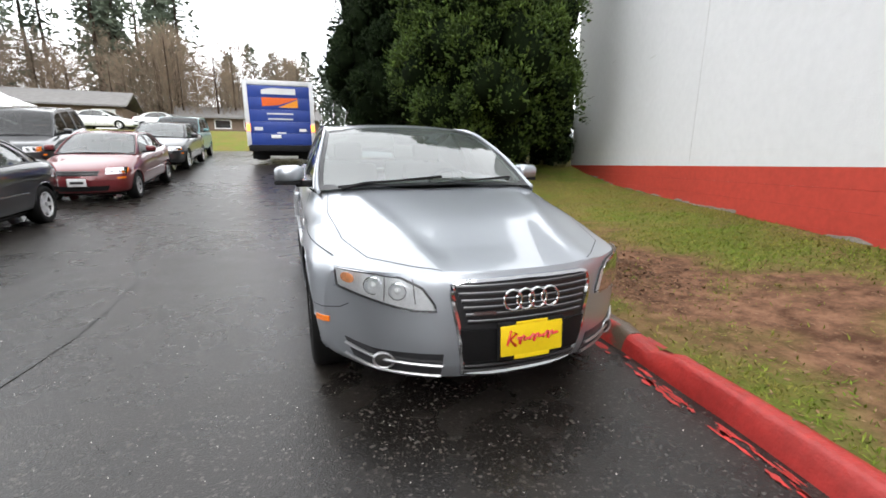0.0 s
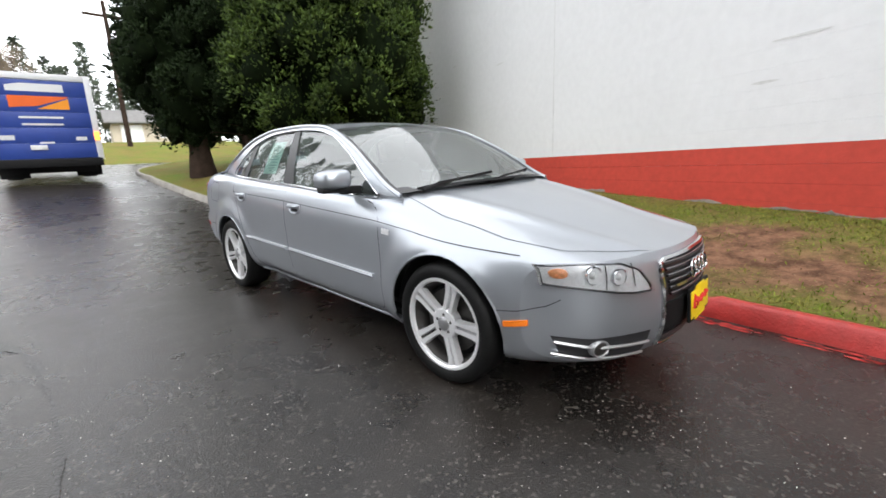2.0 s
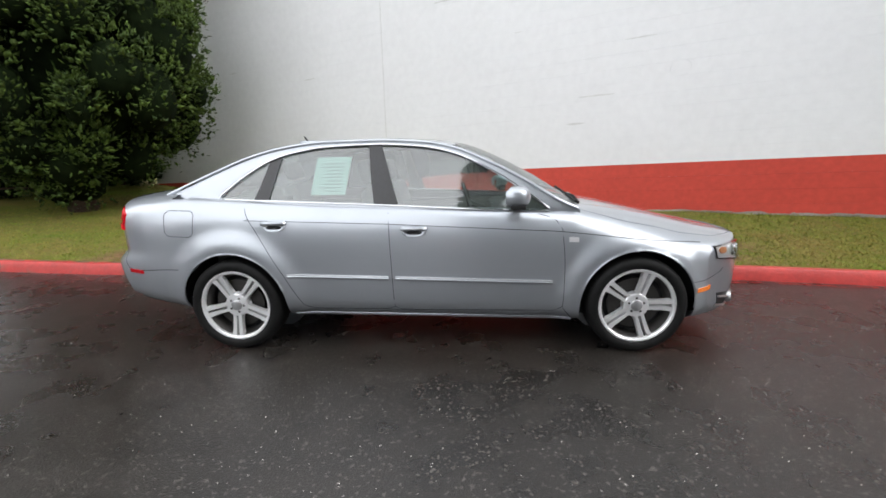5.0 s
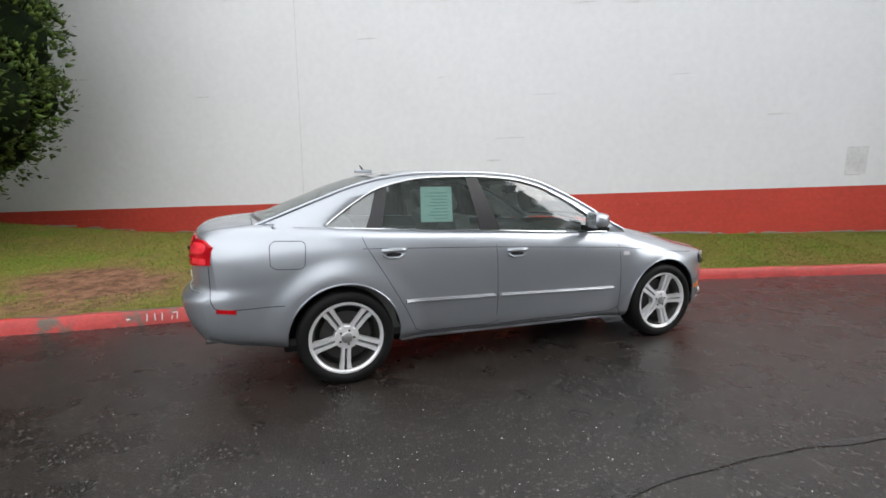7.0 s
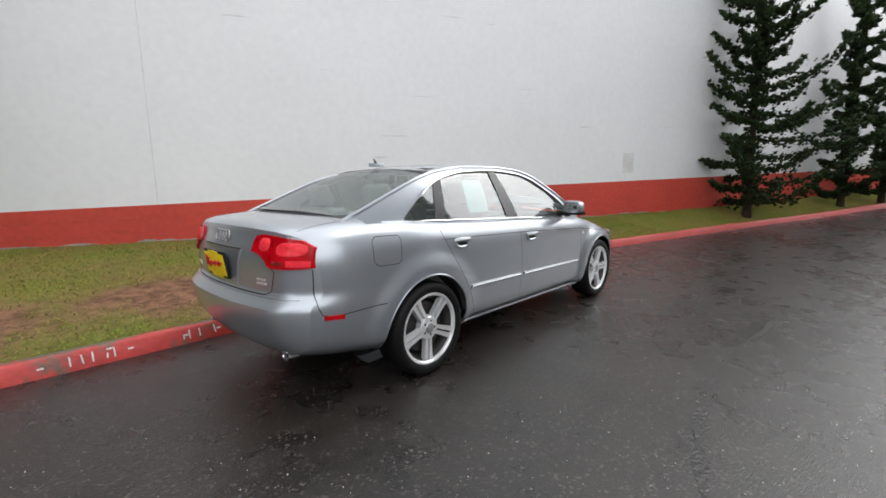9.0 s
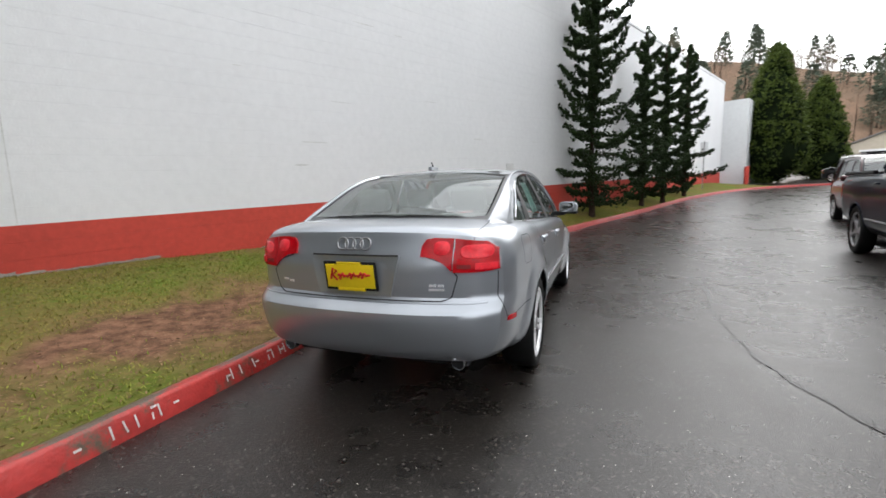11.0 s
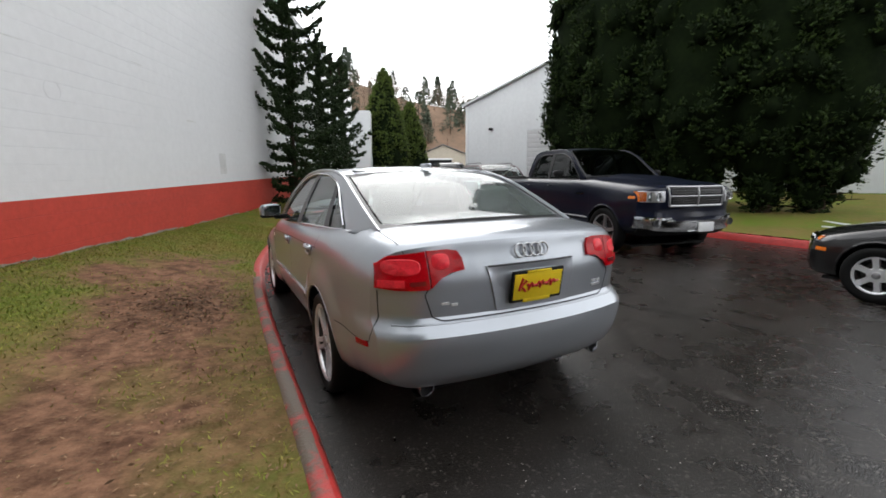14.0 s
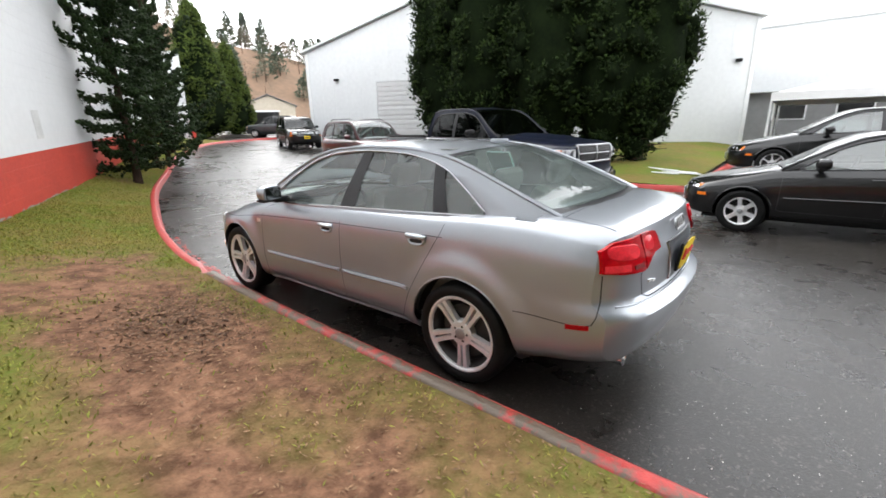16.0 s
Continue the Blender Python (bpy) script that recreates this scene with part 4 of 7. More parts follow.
        for wy, wz in wheels:
            ins = [abs(v[0]) > 0.45 * wmax and (v[1] - wy) ** 2 + (v[2] - wz) ** 2 < arch**2 for v in vs]
            for fi, f in enumerate(fs):
                if all(ins[i] for i in f):
                    drop.add(fi)
            for i, v in enumerate(vs):
                if ins[i]:
                    d = Vector((v[1] - wy, v[2] - wz))
                    d = d.normalized() * arch if d.length > 1e-6 else Vector((0, arch))
                    v[1], v[2] = wy + d.x, wz + d.y
        for fi, f in enumerate(fs):
            c = np.mean([vs[i] for i in f], axis=0)
            if cabin[0] < c[1] < cabin[1] and c[2] > S(c[1]) - 0.05 and abs(c[0]) < H(c[1]) * cab_w:
                drop.add(fi)
        s.vs, s.fs = vs, [f for i, f in enumerate(fs) if i not in drop]
        s.wheels, s.arch, s.wmax = wheels, arch, wmax

    def hit(s, axis, a, b, side=1, off=0.0):
        """The skin's point seen along x from side (y=a, z=b), along y from front/rear (x=a, z=b) or from above (x=a, y=b)."""
        if axis == "x":
            o, d = Vector((side * 4, a, b)), Vector((-side, 0, 0))
        elif axis == "y":
            o, d = Vector((a, side * 8, b)), Vector((0, -side, 0))
        else:
            o, d = Vector((a, b, 5)), Vector((0, 0, -1))
        p, nrm, _, _ = s.tree.ray_cast(o, d)
        if p is None:
            p, nrm, _, _ = s.tree.find_nearest(o + d * (3.1 if axis == "x" else 5.8 if axis == "y" else 4))
        if nrm.dot(d) > 0:
            nrm = -nrm
        return p + nrm * off

    def patch(s, axis, topc, botc, side=1, off=0.006, nu=16, nv=6, rim=0.02):
        """A skin-hugging panel between two curves drawn in the view along axis, with a rim sunk into the body."""
        t, b = resample(topc, nu), resample(botc, nu)
        vs = []
        for i in range(nu):
            for j in range(nv):
                q = t[i] + (b[i] - t[i]) * j / (nv - 1)
                vs.append(s.hit(axis, q[0], q[1], side, off))
        fs = grid_faces(nu, nv)
        loop = [j for j in range(nv)] + [i * nv + nv - 1 for i in range(1, nu)] + [(nu - 1) * nv + j for j in range(nv - 2, -1, -1)] + [i * nv for i in range(nu - 2, 0, -1)]
        o = len(vs)
        cen = sum((Vector(v) for v in vs), Vector()) / len(vs)
        inward = Vector((-side, 0, 0)) if axis == "x" else Vector((0, -side, 0)) if axis == "y" else Vector((0, 0, -1))
        vs += [vs[i] + inward * rim + (cen - vs[i]) * 0.015 for i in loop]
        m = len(loop)
        fs += [(loop[i], loop[(i + 1) % m], o + (i + 1) % m, o + i) for i in range(m)]
        return vs, fs

    def line(s, axis, pts, side=1, w=0.0038, off=0.0012, n=40):
        """A thin joint line laid on the skin."""
        p = resample(pts, n)
        d = np.gradient(p, axis=0)
        d = np.stack([-d[:, 1], d[:, 0]], 1) / (np.linalg.norm(d, axis=1, keepdims=True) + 1e-9)
        vs = []
        for q, e in zip(p, d):
            vs += [s.hit(axis, *(q - e * w / 2), side, off), s.hit(axis, *(q + e * w / 2), side, off)]
        return vs, grid_faces(n, 2)

    def rod(s, axis, pts, side=1, r=0.008, off=0.0, n=30, closed=False):
        p = resample(pts, n)
        return tube([s.hit(axis, q[0], q[1], side, off) for q in (p[:-1] if closed else p)], r, 6, closed)

    def body(s, mat, parent, label=""):
        ob = mesh("body", s.vs, s.fs, mat, parent, label, sharp=35)
        return ob

    def arches(s, mat, parent, lip=0.012):
        for wy, wz in s.wheels:
            for side in (1, -1):
                pts = []
                for a in np.linspace(radians(-3), radians(183), 26):
                    y, z = wy + (s.arch + 0.004) * math.cos(a), wz + (s.arch + 0.004) * math.sin(a)
                    p = s.hit("x", y, z, side, 0.0)
                    pts.append((p.x - side * 0.004, y, z))
                mesh("wheel_arch", *tube(pts, lip, 6), mat, parent)
                vs = []
                for a in np.linspace(radians(6), radians(174), 20):
                    for x in (0.45, s.wmax - 0.045):
                        vs.append((side * x, wy + (s.arch + 0.006) * math.cos(a), wz + (s.arch + 0.006) * math.sin(a)))
                k = len(vs)
                vs.append((side * 0.45, wy, wz))
                fs = grid_faces(20, 2) + [(i, i + 2, k) for i in range(0, 38, 2)]
                mesh("arch_liner", vs, fs, dark, parent, "black wheel-arch liner")


def wheel(parent, x, y, z, side, R, rim_r, width, style, rim_mat, turn=0.0):
    """Tyre, rim with its spokes, brake disc."""
    w2 = width / 2
    prof = [(rim_r - 0.012, -w2 * 0.8), (rim_r + 0.004, -w2 * 0.86), (R - 0.045, -w2), (R - 0.016, -w2 * 0.93), (R - 0.002, -w2 * 0.72), (R, 0), (R - 0.002, w2 * 0.72), (R - 0.016, w2 * 0.93), (R - 0.045, w2), (rim_r + 0.012, w2 * 0.93), (rim_r + 0.002, w2 * 0.86), (rim_r - 0.012, w2 * 0.78)]
    hub = new("wheel")
    hub.parent = parent
    hub.matrix_basis = pose(x, y, z, turn, 0, 0) @ (Matrix.Identity(4) if side > 0 else Matrix.Rotation(math.pi, 4, "Z"))
    tyre = mesh("tyre", *lathe(prof, 48), rubber, hub, sharp=50)
    o = w2 * 0.86
    # barrel coloured dark for the shade deep in the rim
    mesh("rim_barrel", *lathe([(rim_r - 0.03, -w2 * 0.8), (rim_r - 0.045, 0), (rim_r - 0.030, o - 0.035), (rim_r - 0.017, o - 0.012)], 48), brake_metal, hub)
    lots = [lathe([(rim_r - 0.019, o - 0.016), (rim_r - 0.002, o - 0.004), (rim_r + 0.004, o), (rim_r + 0.002, o + 0.004), (rim_r - 0.009, o + 0.003), (rim_r - 0.017, o - 0.003), (rim_r - 0.020, o - 0.016)], 48)]
    lots.append(lathe([(0.0, o - 0.010), (0.035, o - 0.010), (0.045, o - 0.014), (0.072, o - 0.013), (0.080, o - 0.018), (0.084, o - 0.06)], 30))
    bars = {"double": [(72 * i, 0.027 * d, 0.031 * d) for i in range(5) for d in (-1, 1)], "five": [(72 * i, 0.085, 0.05) for i in range(5)], "seven": [(360 / 7 * i, 0.05, 0.03) for i in range(7)], "six": [(60 * i, 0.075, 0.06) for i in range(6)]}[style]
    rs = rim_r - 0.015
    for ang, wa, wb in bars:
        sp = []
        twin = style == "double"
        sg = (1 if wa > 0 else -1) if twin else 0
        wa, wb = abs(wa), abs(wb)
        for rr, ww, dep in ((0.035, wa, 0.016), (rs * 0.45, wa * (1 if twin else 0.8), 0.013), (rs * 0.8, wb * 1.0, 0.010), (rs, wb * 1.3, 0.004)):
            off = sg * (ww * 0.5 + 0.0055)
            for a, b in ((-0.5, -0.034), (-0.40, 0.0), (0.40, 0.0), (0.5, -0.034)):
                sp.append((o - dep + b, off + a * ww, rr))
        f = []
        for i in range(3):
            for j in range(3):
                a = i * 4 + j
                f.append((a, a + 1, a + 5, a + 4))
        lots.append(moved((sp, f), Matrix.Rotation(radians(ang), 4, "X")))
    mesh("rim", *merge(*lots), rim_mat, hub, "silver alloy rim" if rim_mat is alloy else "", sharp=30)
    mesh("brake_disc", *lathe([(0.0, o - 0.07), (rim_r * 0.7, o - 0.07), (rim_r * 0.7, o - 0.09), (0, o - 0.09)], 28), brake_metal, hub)
    # dark backing disc stands in for shade behind the spokes
    mesh("wheel_shade_disc", *lathe([(rim_r - 0.035, o - 0.10), (0.0, o - 0.10)], 24), dark, hub)
    mesh("hub_cap", *lathe([(0.0, o - 0.002), (0.03, o - 0.003), (0.036, o - 0.007), (0.037, o - 0.02)], 24), dull_alloy if rim_mat is alloy else rim_mat, hub)
    if style == "double":
        for i in range(5):
            a = radians(72 * i + 36)
            mesh("wheel_bolt", *moved(lathe([(0.0, o - 0.012), (0.008, o - 0.012), (0.009, o - 0.03)], 8), Matrix.Translation((0, 0.048 * math.cos(a), 0.048 * math.sin(a)))), brake_metal, hub)
    return hub


class House:
    """The glasshouse of a car: roof, pillars and panes over the belt. xb: half-width at the belt; lean: how far the roof rail lies in."""

    def __init__(s, sil, dtop, dbot, xb, zref, ztop, lean):
        s.sil, s.dt, s.db, s.xb = curve(sil), curve(dtop), curve(dbot), curve(xb)
        s.s0, s.s1, s.d0, s.d1 = sil[0][0], sil[-1][0], dtop[0][0], dtop[-1][0]
        s.zref, s.ztop, s.lean = zref, ztop, lean

    def x(s, y, z):
        u = max(0.0, (z - s.zref) / (s.ztop - s.zref))
        return s.xb(y) - s.lean * u**1.25

    def at(s, y, z, side, off=0.0):
        return Vector((side * (s.x(y, z) + off), y, z + off * 0.3))

    def surround(s, mat, parent, low, side, n=60):
        """The painted surround of the side windows."""
        vs = []
        us = np.linspace(0, 1, n)
        for u in us:
            yo, yi = s.s0 + (s.s1 - s.s0) * u, s.d0 + (s.d1 - s.d0) * u
            zo, zi = s.sil(yo), s.dt(yi)
            for k in (0, 0.25, 0.6, 0.92, 1):
                vs.append(s.at(yo + (yi - yo) * k, zo + (zi - zo) * k, side, -0.012 if k == 1 else 0.0))
        for u in us[::-1]:
            yo, yi = s.s0 + (s.s1 - s.s0) * u, s.d0 + (s.d1 - s.d0) * u
            zo, zi = low(yo), s.db(yi)
            for k in (0, 0.25, 0.6, 0.92, 1):
                vs.append(s.at(yo + (yi - yo) * k, zo + (zi - zo) * k, side, -0.012 if k == 1 else 0.0))
        m = 2 * n
        fs = [(i * 5 + j, i * 5 + j + 1, (i + 1) % m * 5 + j + 1, (i + 1) % m * 5 + j) for i in range(m) for j in range(4)]
        return mesh("window_surround", vs, fs, mat, parent, sharp=50)

    def pane(s, y0, y1, side, slant0=0.0, slant1=0.0, off=-0.01, nu=18, nv=6):
        vs = []
        for i in range(nu):
            yb = y0 + (y1 - y0) * i / (nu - 1)
            sl = slant0 + (slant1 - slant0) * i / (nu - 1)
            for j in range(nv):
                v = j / (nv - 1)
                y = min(max(yb + sl * v, s.d0), s.d1)
                zb, zt = s.db(y), s.dt(y)
                vs.append(s.at(y, zb + (zt - zb) * v, side, off))
        return vs, grid_faces(nu, nv)

    def trim(s, side, r=0.0055, off=0.003, n=50):
        p = [(y, s.dt(y) + 0.004) for y in np.linspace(s.d0, s.d1, n)] + [(y, s.db(y) - 0.004) for y in np.linspace(s.d1, s.d0, n)]
        return tube([s.at(y, z, side, off) for y, z in p], r, 6, True)

    def screen(s, ya, yb, zc_low, bow, nu=14, nv=17, rail=0.0, lift=0.035, zlow=None):
        """A windscreen or rear window between the rails, from y=ya (low) to y=yb (high); bow: how far its middle stands out."""
        vs = []
        for i in range(nu):
            u = i / (nu - 1)
            y = ya + (yb - ya) * u
            z = s.sil(y)
            xe = s.x(y, z) - rail
            for j in range(nv):
                c = -1 + 2 * j / (nv - 1)
                k = 1 - abs(c) ** 2.2
                zz = z + lift * k * (0.3 + 0.7 * u)
                yy = y + bow * k * (1 - 0.35 * u)
                if i == 0:
                    zz = z + zc_low * k
                vs.append((c * xe, yy, zz))
        return vs, grid_faces(nu, nv)

    def roof(s, ya, yb, crown, fb, rb, nu=20, nv=17):
        """fb, rb: how far the middle of the front and rear edges stands out (to meet the screens)."""
        vs = []
        for i in range(nu):
            u = i / (nu - 1)
            for j in range(nv):
                c = -1 + 2 * j / (nv - 1)
                k = 1 - abs(c) ** 2.2
                y0 = ya + fb * k
                y1 = yb + rb * k
                y = y0 + (y1 - y0) * u
                yr = ya + (yb - ya) * u
                z = s.sil(yr)
                vs.append((c * s.x(yr, z), y, z + crown * k))
        return vs, grid_faces(nu, nv)


def seat(parent, x, y, z, w, back_h, mat, head=True):
    t = new("seat")
    t.parent = parent
    boxed("cushion", (x - w / 2, x + w / 2, y - 0.25, y + 0.25, z, z + 0.16), mat, t, bevel=0.05)
    boxed("backrest", (x - w / 2, x + w / 2, -0.07, 0.07, 0, back_h), mat, t, bevel=0.05, m=pose(0, y + 0.28, z + 0.12, -18))
    if head:
        boxed("headrest", (x - 0.13, x + 0.13, -0.05, 0.05, back_h + 0.03, back_h + 0.2), mat, t, bevel=0.04, m=pose(0, y + 0.28, z + 0.12, -18))
    return t


def cabin_inside(parent, w, y0, y1, zf, zd, rows, mat, wheel_side=1, shelf=None):
    """Floor, dash, steering wheel, seats and door cards."""
    boxed("cabin_floor", (-w, w, y0, y1, zf - 0.05, zf), dash_mat, parent)
    boxed("dashboard", (-w, w, y0 - 0.05, y0 + 0.42, zf + 0.3, zd), dash_mat, parent, bevel=0.06)
    boxed("console", (-0.11, 0.11, y0 + 0.4, y0 + 1.2, zf, zf + 0.32), dash_mat, parent, bevel=0.03)
    c = Vector((wheel_side * w * 0.52, y0 + 0.58, zd - 0.03))
    ring = [c + Vector((0.185 * math.cos(a), 0.06 * math.sin(a), 0.175 * math.sin(a))) for a in np.linspace(0, 2 * math.pi, 24, endpoint=False)]
    mesh("steering_wheel", *merge(tube(ring, 0.016, 6, True), tube([c + Vector((-0.18, 0, 0)), c, c + Vector((0.18, 0, 0))], 0.022, 6), tube([c, c + Vector((0, -0.25, -0.1))], 0.03, 6)), dash_mat, parent)
    for s in (1, -1):
        boxed("door_card", (s * w - 0.02, s * w + 0.02, y0 + 0.1, y1 - 0.2, zf, zd + 0.0), mat, parent, bevel=0.01)
    for y, head in rows:
        for x in (-0.38 * w / 0.7, 0.38 * w / 0.7):
            seat(parent, x, y, zf + 0.12, 0.5 * w / 0.7, 0.56, mat, head)
    if shelf:
        boxed("parcel_shelf", (-w, w, shelf[0], shelf[1], shelf[2] - 0.05, shelf[2]), mat, parent, bevel=0.01)


def mirror(parent, x, y, z, side, mat, w=0.21, h=0.13):
    t = new("door_mirror")
    t.parent = parent
    m = pose(side * x, y, z, 0, 0, side * 8)
    bm = bmesh.new()
    bmesh.ops.create_uvsphere(bm, u_segments=18, v_segments=10, radius=0.5)
    for v in bm.verts:
        u = side * v.co.x * 2
        z = math.copysign(abs(v.co.z * 2) ** 0.55, v.co.z) * h / 2
        y = v.co.y * 2
        v.co = Vector((math.copysign(abs(v.co.x * 2) ** 0.55, v.co.x) * w / 2, math.copysign(abs(y) ** 0.8, y) * 0.085, z * ((1.0 - 0.14 * u) if z > 0 else 0.82)))
        v.co.y = min(v.co.y, 0.035) + 0.03 * max(0, u) ** 2
    bm.transform(m)
    part("shell", bm, mat, t)
    boxed("mirror_glass", (-w * 0.42, w * 0.42, 0.036, 0.041, -h * 0.38, h * 0.38), mirror_mat, t, "mirror glass", 0.001, m)
    boxed("foot", (-w * 0.46, w * 0.40, -0.06, 0.03, -h * 0.55, -h * 0.33), dark, t, "black mirror foot", 0.010, m)
    boxed("arm", (-0.03 if side > 0 else 0.0, 0.0 if side > 0 else 0.03, -0.03, 0.03, -0.02, 0.02), dark, t, "", 0.005, m @ pose(-side * (w * 0.5), 0, -h * 0.5))
    boxed("stalk", (-0.07, 0.07, -0.028, 0.028, -0.022, 0.022), dark, t, "", 0.008, m @ pose(-side * w * 0.55, 0, -h * 0.5))
    return t


def squiggle(parent, m, w, h, mat):
    """A hand-drawn flourish of bars in place of lettering."""
    lots, pts, n = [], [], 60
    for i in range(n):
        pts.append(m @ Vector((-w * 0.30 + w * 0.8 * i / (n - 1) + 0.006 * math.sin(i * 0.9), 0, h * 0.21 * math.sin(i * 0.9 + 0.5) * (0.6 + 0.5 * math.sin(i * 0.31)) + h * 0.12 * (i / n - 0.5))))
    lots.append(tube(pts, h * 0.075, 4))
    lots.append(tube([m @ Vector((-w * 0.5, 0, -h * 0.25)), m @ Vector((-w * 0.42, 0, h * 0.48)), m @ Vector((-w * 0.32, 0, h * 0.30)), m @ Vector((-w * 0.45, 0, h * 0.02)), m @ Vector((-w * 0.33, 0, -h * 0.32))], h * 0.08, 4))
    return mesh("flourish", *merge(*lots), mat, parent, "red handwritten flourish")


def dealer_plate(parent, m):
    """A yellow advertising plate in a dark frame. Its face looks along -y of m."""
    t = new("number_plate")
    t.parent = parent
    boxed("plate_frame", (-0.16, 0.16, -0.008, 0.008, -0.082, 0.082), dark, t, "black plate frame", 0.006, m)
    boxed("plate", (-0.148, 0.148, -0.011, 0.004, -0.066, 0.066), yellow, t, "bright yellow advertising plate", 0.002, m)
    boxed("plate_tab", (-0.085, 0.085, -0.0115, 0.0, -0.084, -0.064), yellow, t, "", 0.002, m)
    boxed("plate_tab", (-0.075, 0.075, -0.0115, 0.0, 0.066, 0.079), yellow, t, "", 0.002, m)
    squiggle(t, m @ pose(0, -0.013, 0.004), 0.24, 0.085, plate_red)
    return t


def four_rings(parent, r, mat, normal_tilt):
    lots = []
    for i in range(4):
        c = Vector(((i - 1.5) * r * 1.44, 0, 0))
        ring = [normal_tilt @ (c + Vector((r * math.cos(a), 0, r * math.sin(a)))) for a in np.linspace(0, 2 * math.pi, 28, endpoint=False)]
        lots.append(tube(ring, r * 0.15, 8, True))
    return mesh("emblem", *merge(*lots), mat, parent, "four interlocking chrome rings")


def dish(sh, axis, side, a, b, rings, n=32, power=2.6):
    """A shallow oval dish on the skin: rings of (half-length, half-height, stand-off), from the rim inwards."""
    vs = []
    for u, v, off in rings:
        for j in range(n):
            t = 2 * math.pi * j / n
            c, s_ = math.cos(t), math.sin(t)
            k = (abs(c) ** power + abs(s_) ** power) ** (-1 / power)
            vs.append(sh.hit(axis, a + u * c * k, b + v * s_ * k, side, off))
    m = len(rings)
    fs = [(i * n + j, i * n + (j + 1) % n, (i + 1) * n + (j + 1) % n, (i + 1) * n + j) for i in range(m - 1) for j in range(n)]
    return facing((vs, fs), (0, a if axis == "x" else 0.0, b))


def silver_sedan():
    t = thing("sedan", pose(0, 0, 0), "wet silver-grey four-door sedan parked beside the red kerb", "car")
    half = [(-2.225, 0.80), (-2.13, 0.838), (-2.03, 0.85), (-1.83, 0.858), (-1.3, 0.862), (-0.8, 0.864), (0, 0.866), (0.9, 0.866), (1.35, 0.862), (1.96, 0.848), (2.21, 0.832), (2.29, 0.817), (2.362, 0.788)]
    top = [(-2.225, 0.692), (-2.19, 0.702), (-2.08, 0.728), (-1.9, 0.770), (-1.6, 0.845), (-1.3, 0.905), (-1.05, 0.945), (-0.9, 0.965), (0, 0.985), (1.0, 1.02), (1.6, 1.07), (1.8, 1.088), (2.0, 1.086), (2.15, 1.079), (2.29, 1.066), (2.335, 1.054), (2.362, 1.03)]
    bot = [(-2.225, 0.225), (-2.19, 0.205), (-2.1, 0.197), (-1.75, 0.195), (-1.0, 0.18), (0, 0.195), (1.0, 0.215), (1.7, 0.236), (2.1, 0.268), (2.3, 0.305), (2.362, 0.332)]
    belt = [(-2.225, 0.680), (-2.1, 0.702), (-1.95, 0.726), (-1.7, 0.765), (-1.3, 0.82), (-0.9, 0.885), (0, 0.945), (1.0, 0.985), (1.5, 1.01), (1.9, 1.005), (2.2, 0.985), (2.362, 0.965)]
    FW, RW = (-1.324, 0.315), (1.324, 0.315)
    nose = [(0.19, -2.13), (0.225, -2.165), (0.30, -2.20), (0.42, -2.222), (0.52, -2.224), (0.60, -2.216), (0.66, -2.203), (0.69, -2.19), (0.75, -2.15)]
    tail = [(0.25, 2.13), (0.30, 2.20), (0.34, 2.25), (0.39, 2.292), (0.46, 2.328), (0.57, 2.356), (0.606, 2.358), (0.618, 2.35), (0.664, 2.300), (0.678, 2.284), (0.75, 2.288), (0.84, 2.289), (0.89, 2.278), (0.97, 2.252), (1.02, 2.24), (1.06, 2.225), (1.1, 2.2)]
    sh = Shell(half, top, bot, belt, (FW, RW), 0.362, sweep=(0.41, -0.9, 0.24, 1.35), cabin=(-0.84, 1.74), ny=150, ends=((nose, 0.66, 2.0), (tail, 0.22, 2.6)), ridge=0.010, nq=84, flare=0.026)
    sh.body(silver, t, "metallic silver-grey bodywork")
    sh.arches(silver, t, 0.007)
    for side in (1, -1):
        for wy, wz in (FW, RW):
            wheel(t, side * 0.762, wy, wz, side, 0.316, 0.238, 0.22, "double", alloy, 18 if wy < 0 else 40)
    # glasshouse
    sil = [(-0.97, 0.925), (-0.84, 0.985), (-0.65, 1.10), (-0.42, 1.225), (-0.15, 1.335), (0.05, 1.372), (0.35, 1.388), (0.7, 1.385), (1.0, 1.352), (1.22, 1.297), (1.45, 1.211), (1.67, 1.122), (1.86, 1.045)]
    dt = [(-0.77, 0.936), (-0.62, 1.045), (-0.4, 1.185), (-0.16, 1.295), (0.06, 1.34), (0.36, 1.358), (0.68, 1.35), (0.92, 1.315), (1.08, 1.265), (1.22, 1.185), (1.34, 1.10), (1.41, 1.045)]
    db = [(-0.77, 0.925), (-0.3, 0.945), (0.3, 0.98), (0.9, 1.008), (1.41, 1.03)]
    xb = [(-0.97, 0.755), (-0.6, 0.788), (0.0, 0.802), (0.6, 0.802), (1.2, 0.778), (1.5, 0.74), (1.86, 0.68)]
    ho = House(sil, dt, db, xb, 0.94, 1.40, 0.20)
    low = curve([(-0.97, 0.875), (0, 0.93), (1.0, 0.97), (1.86, 0.99)])
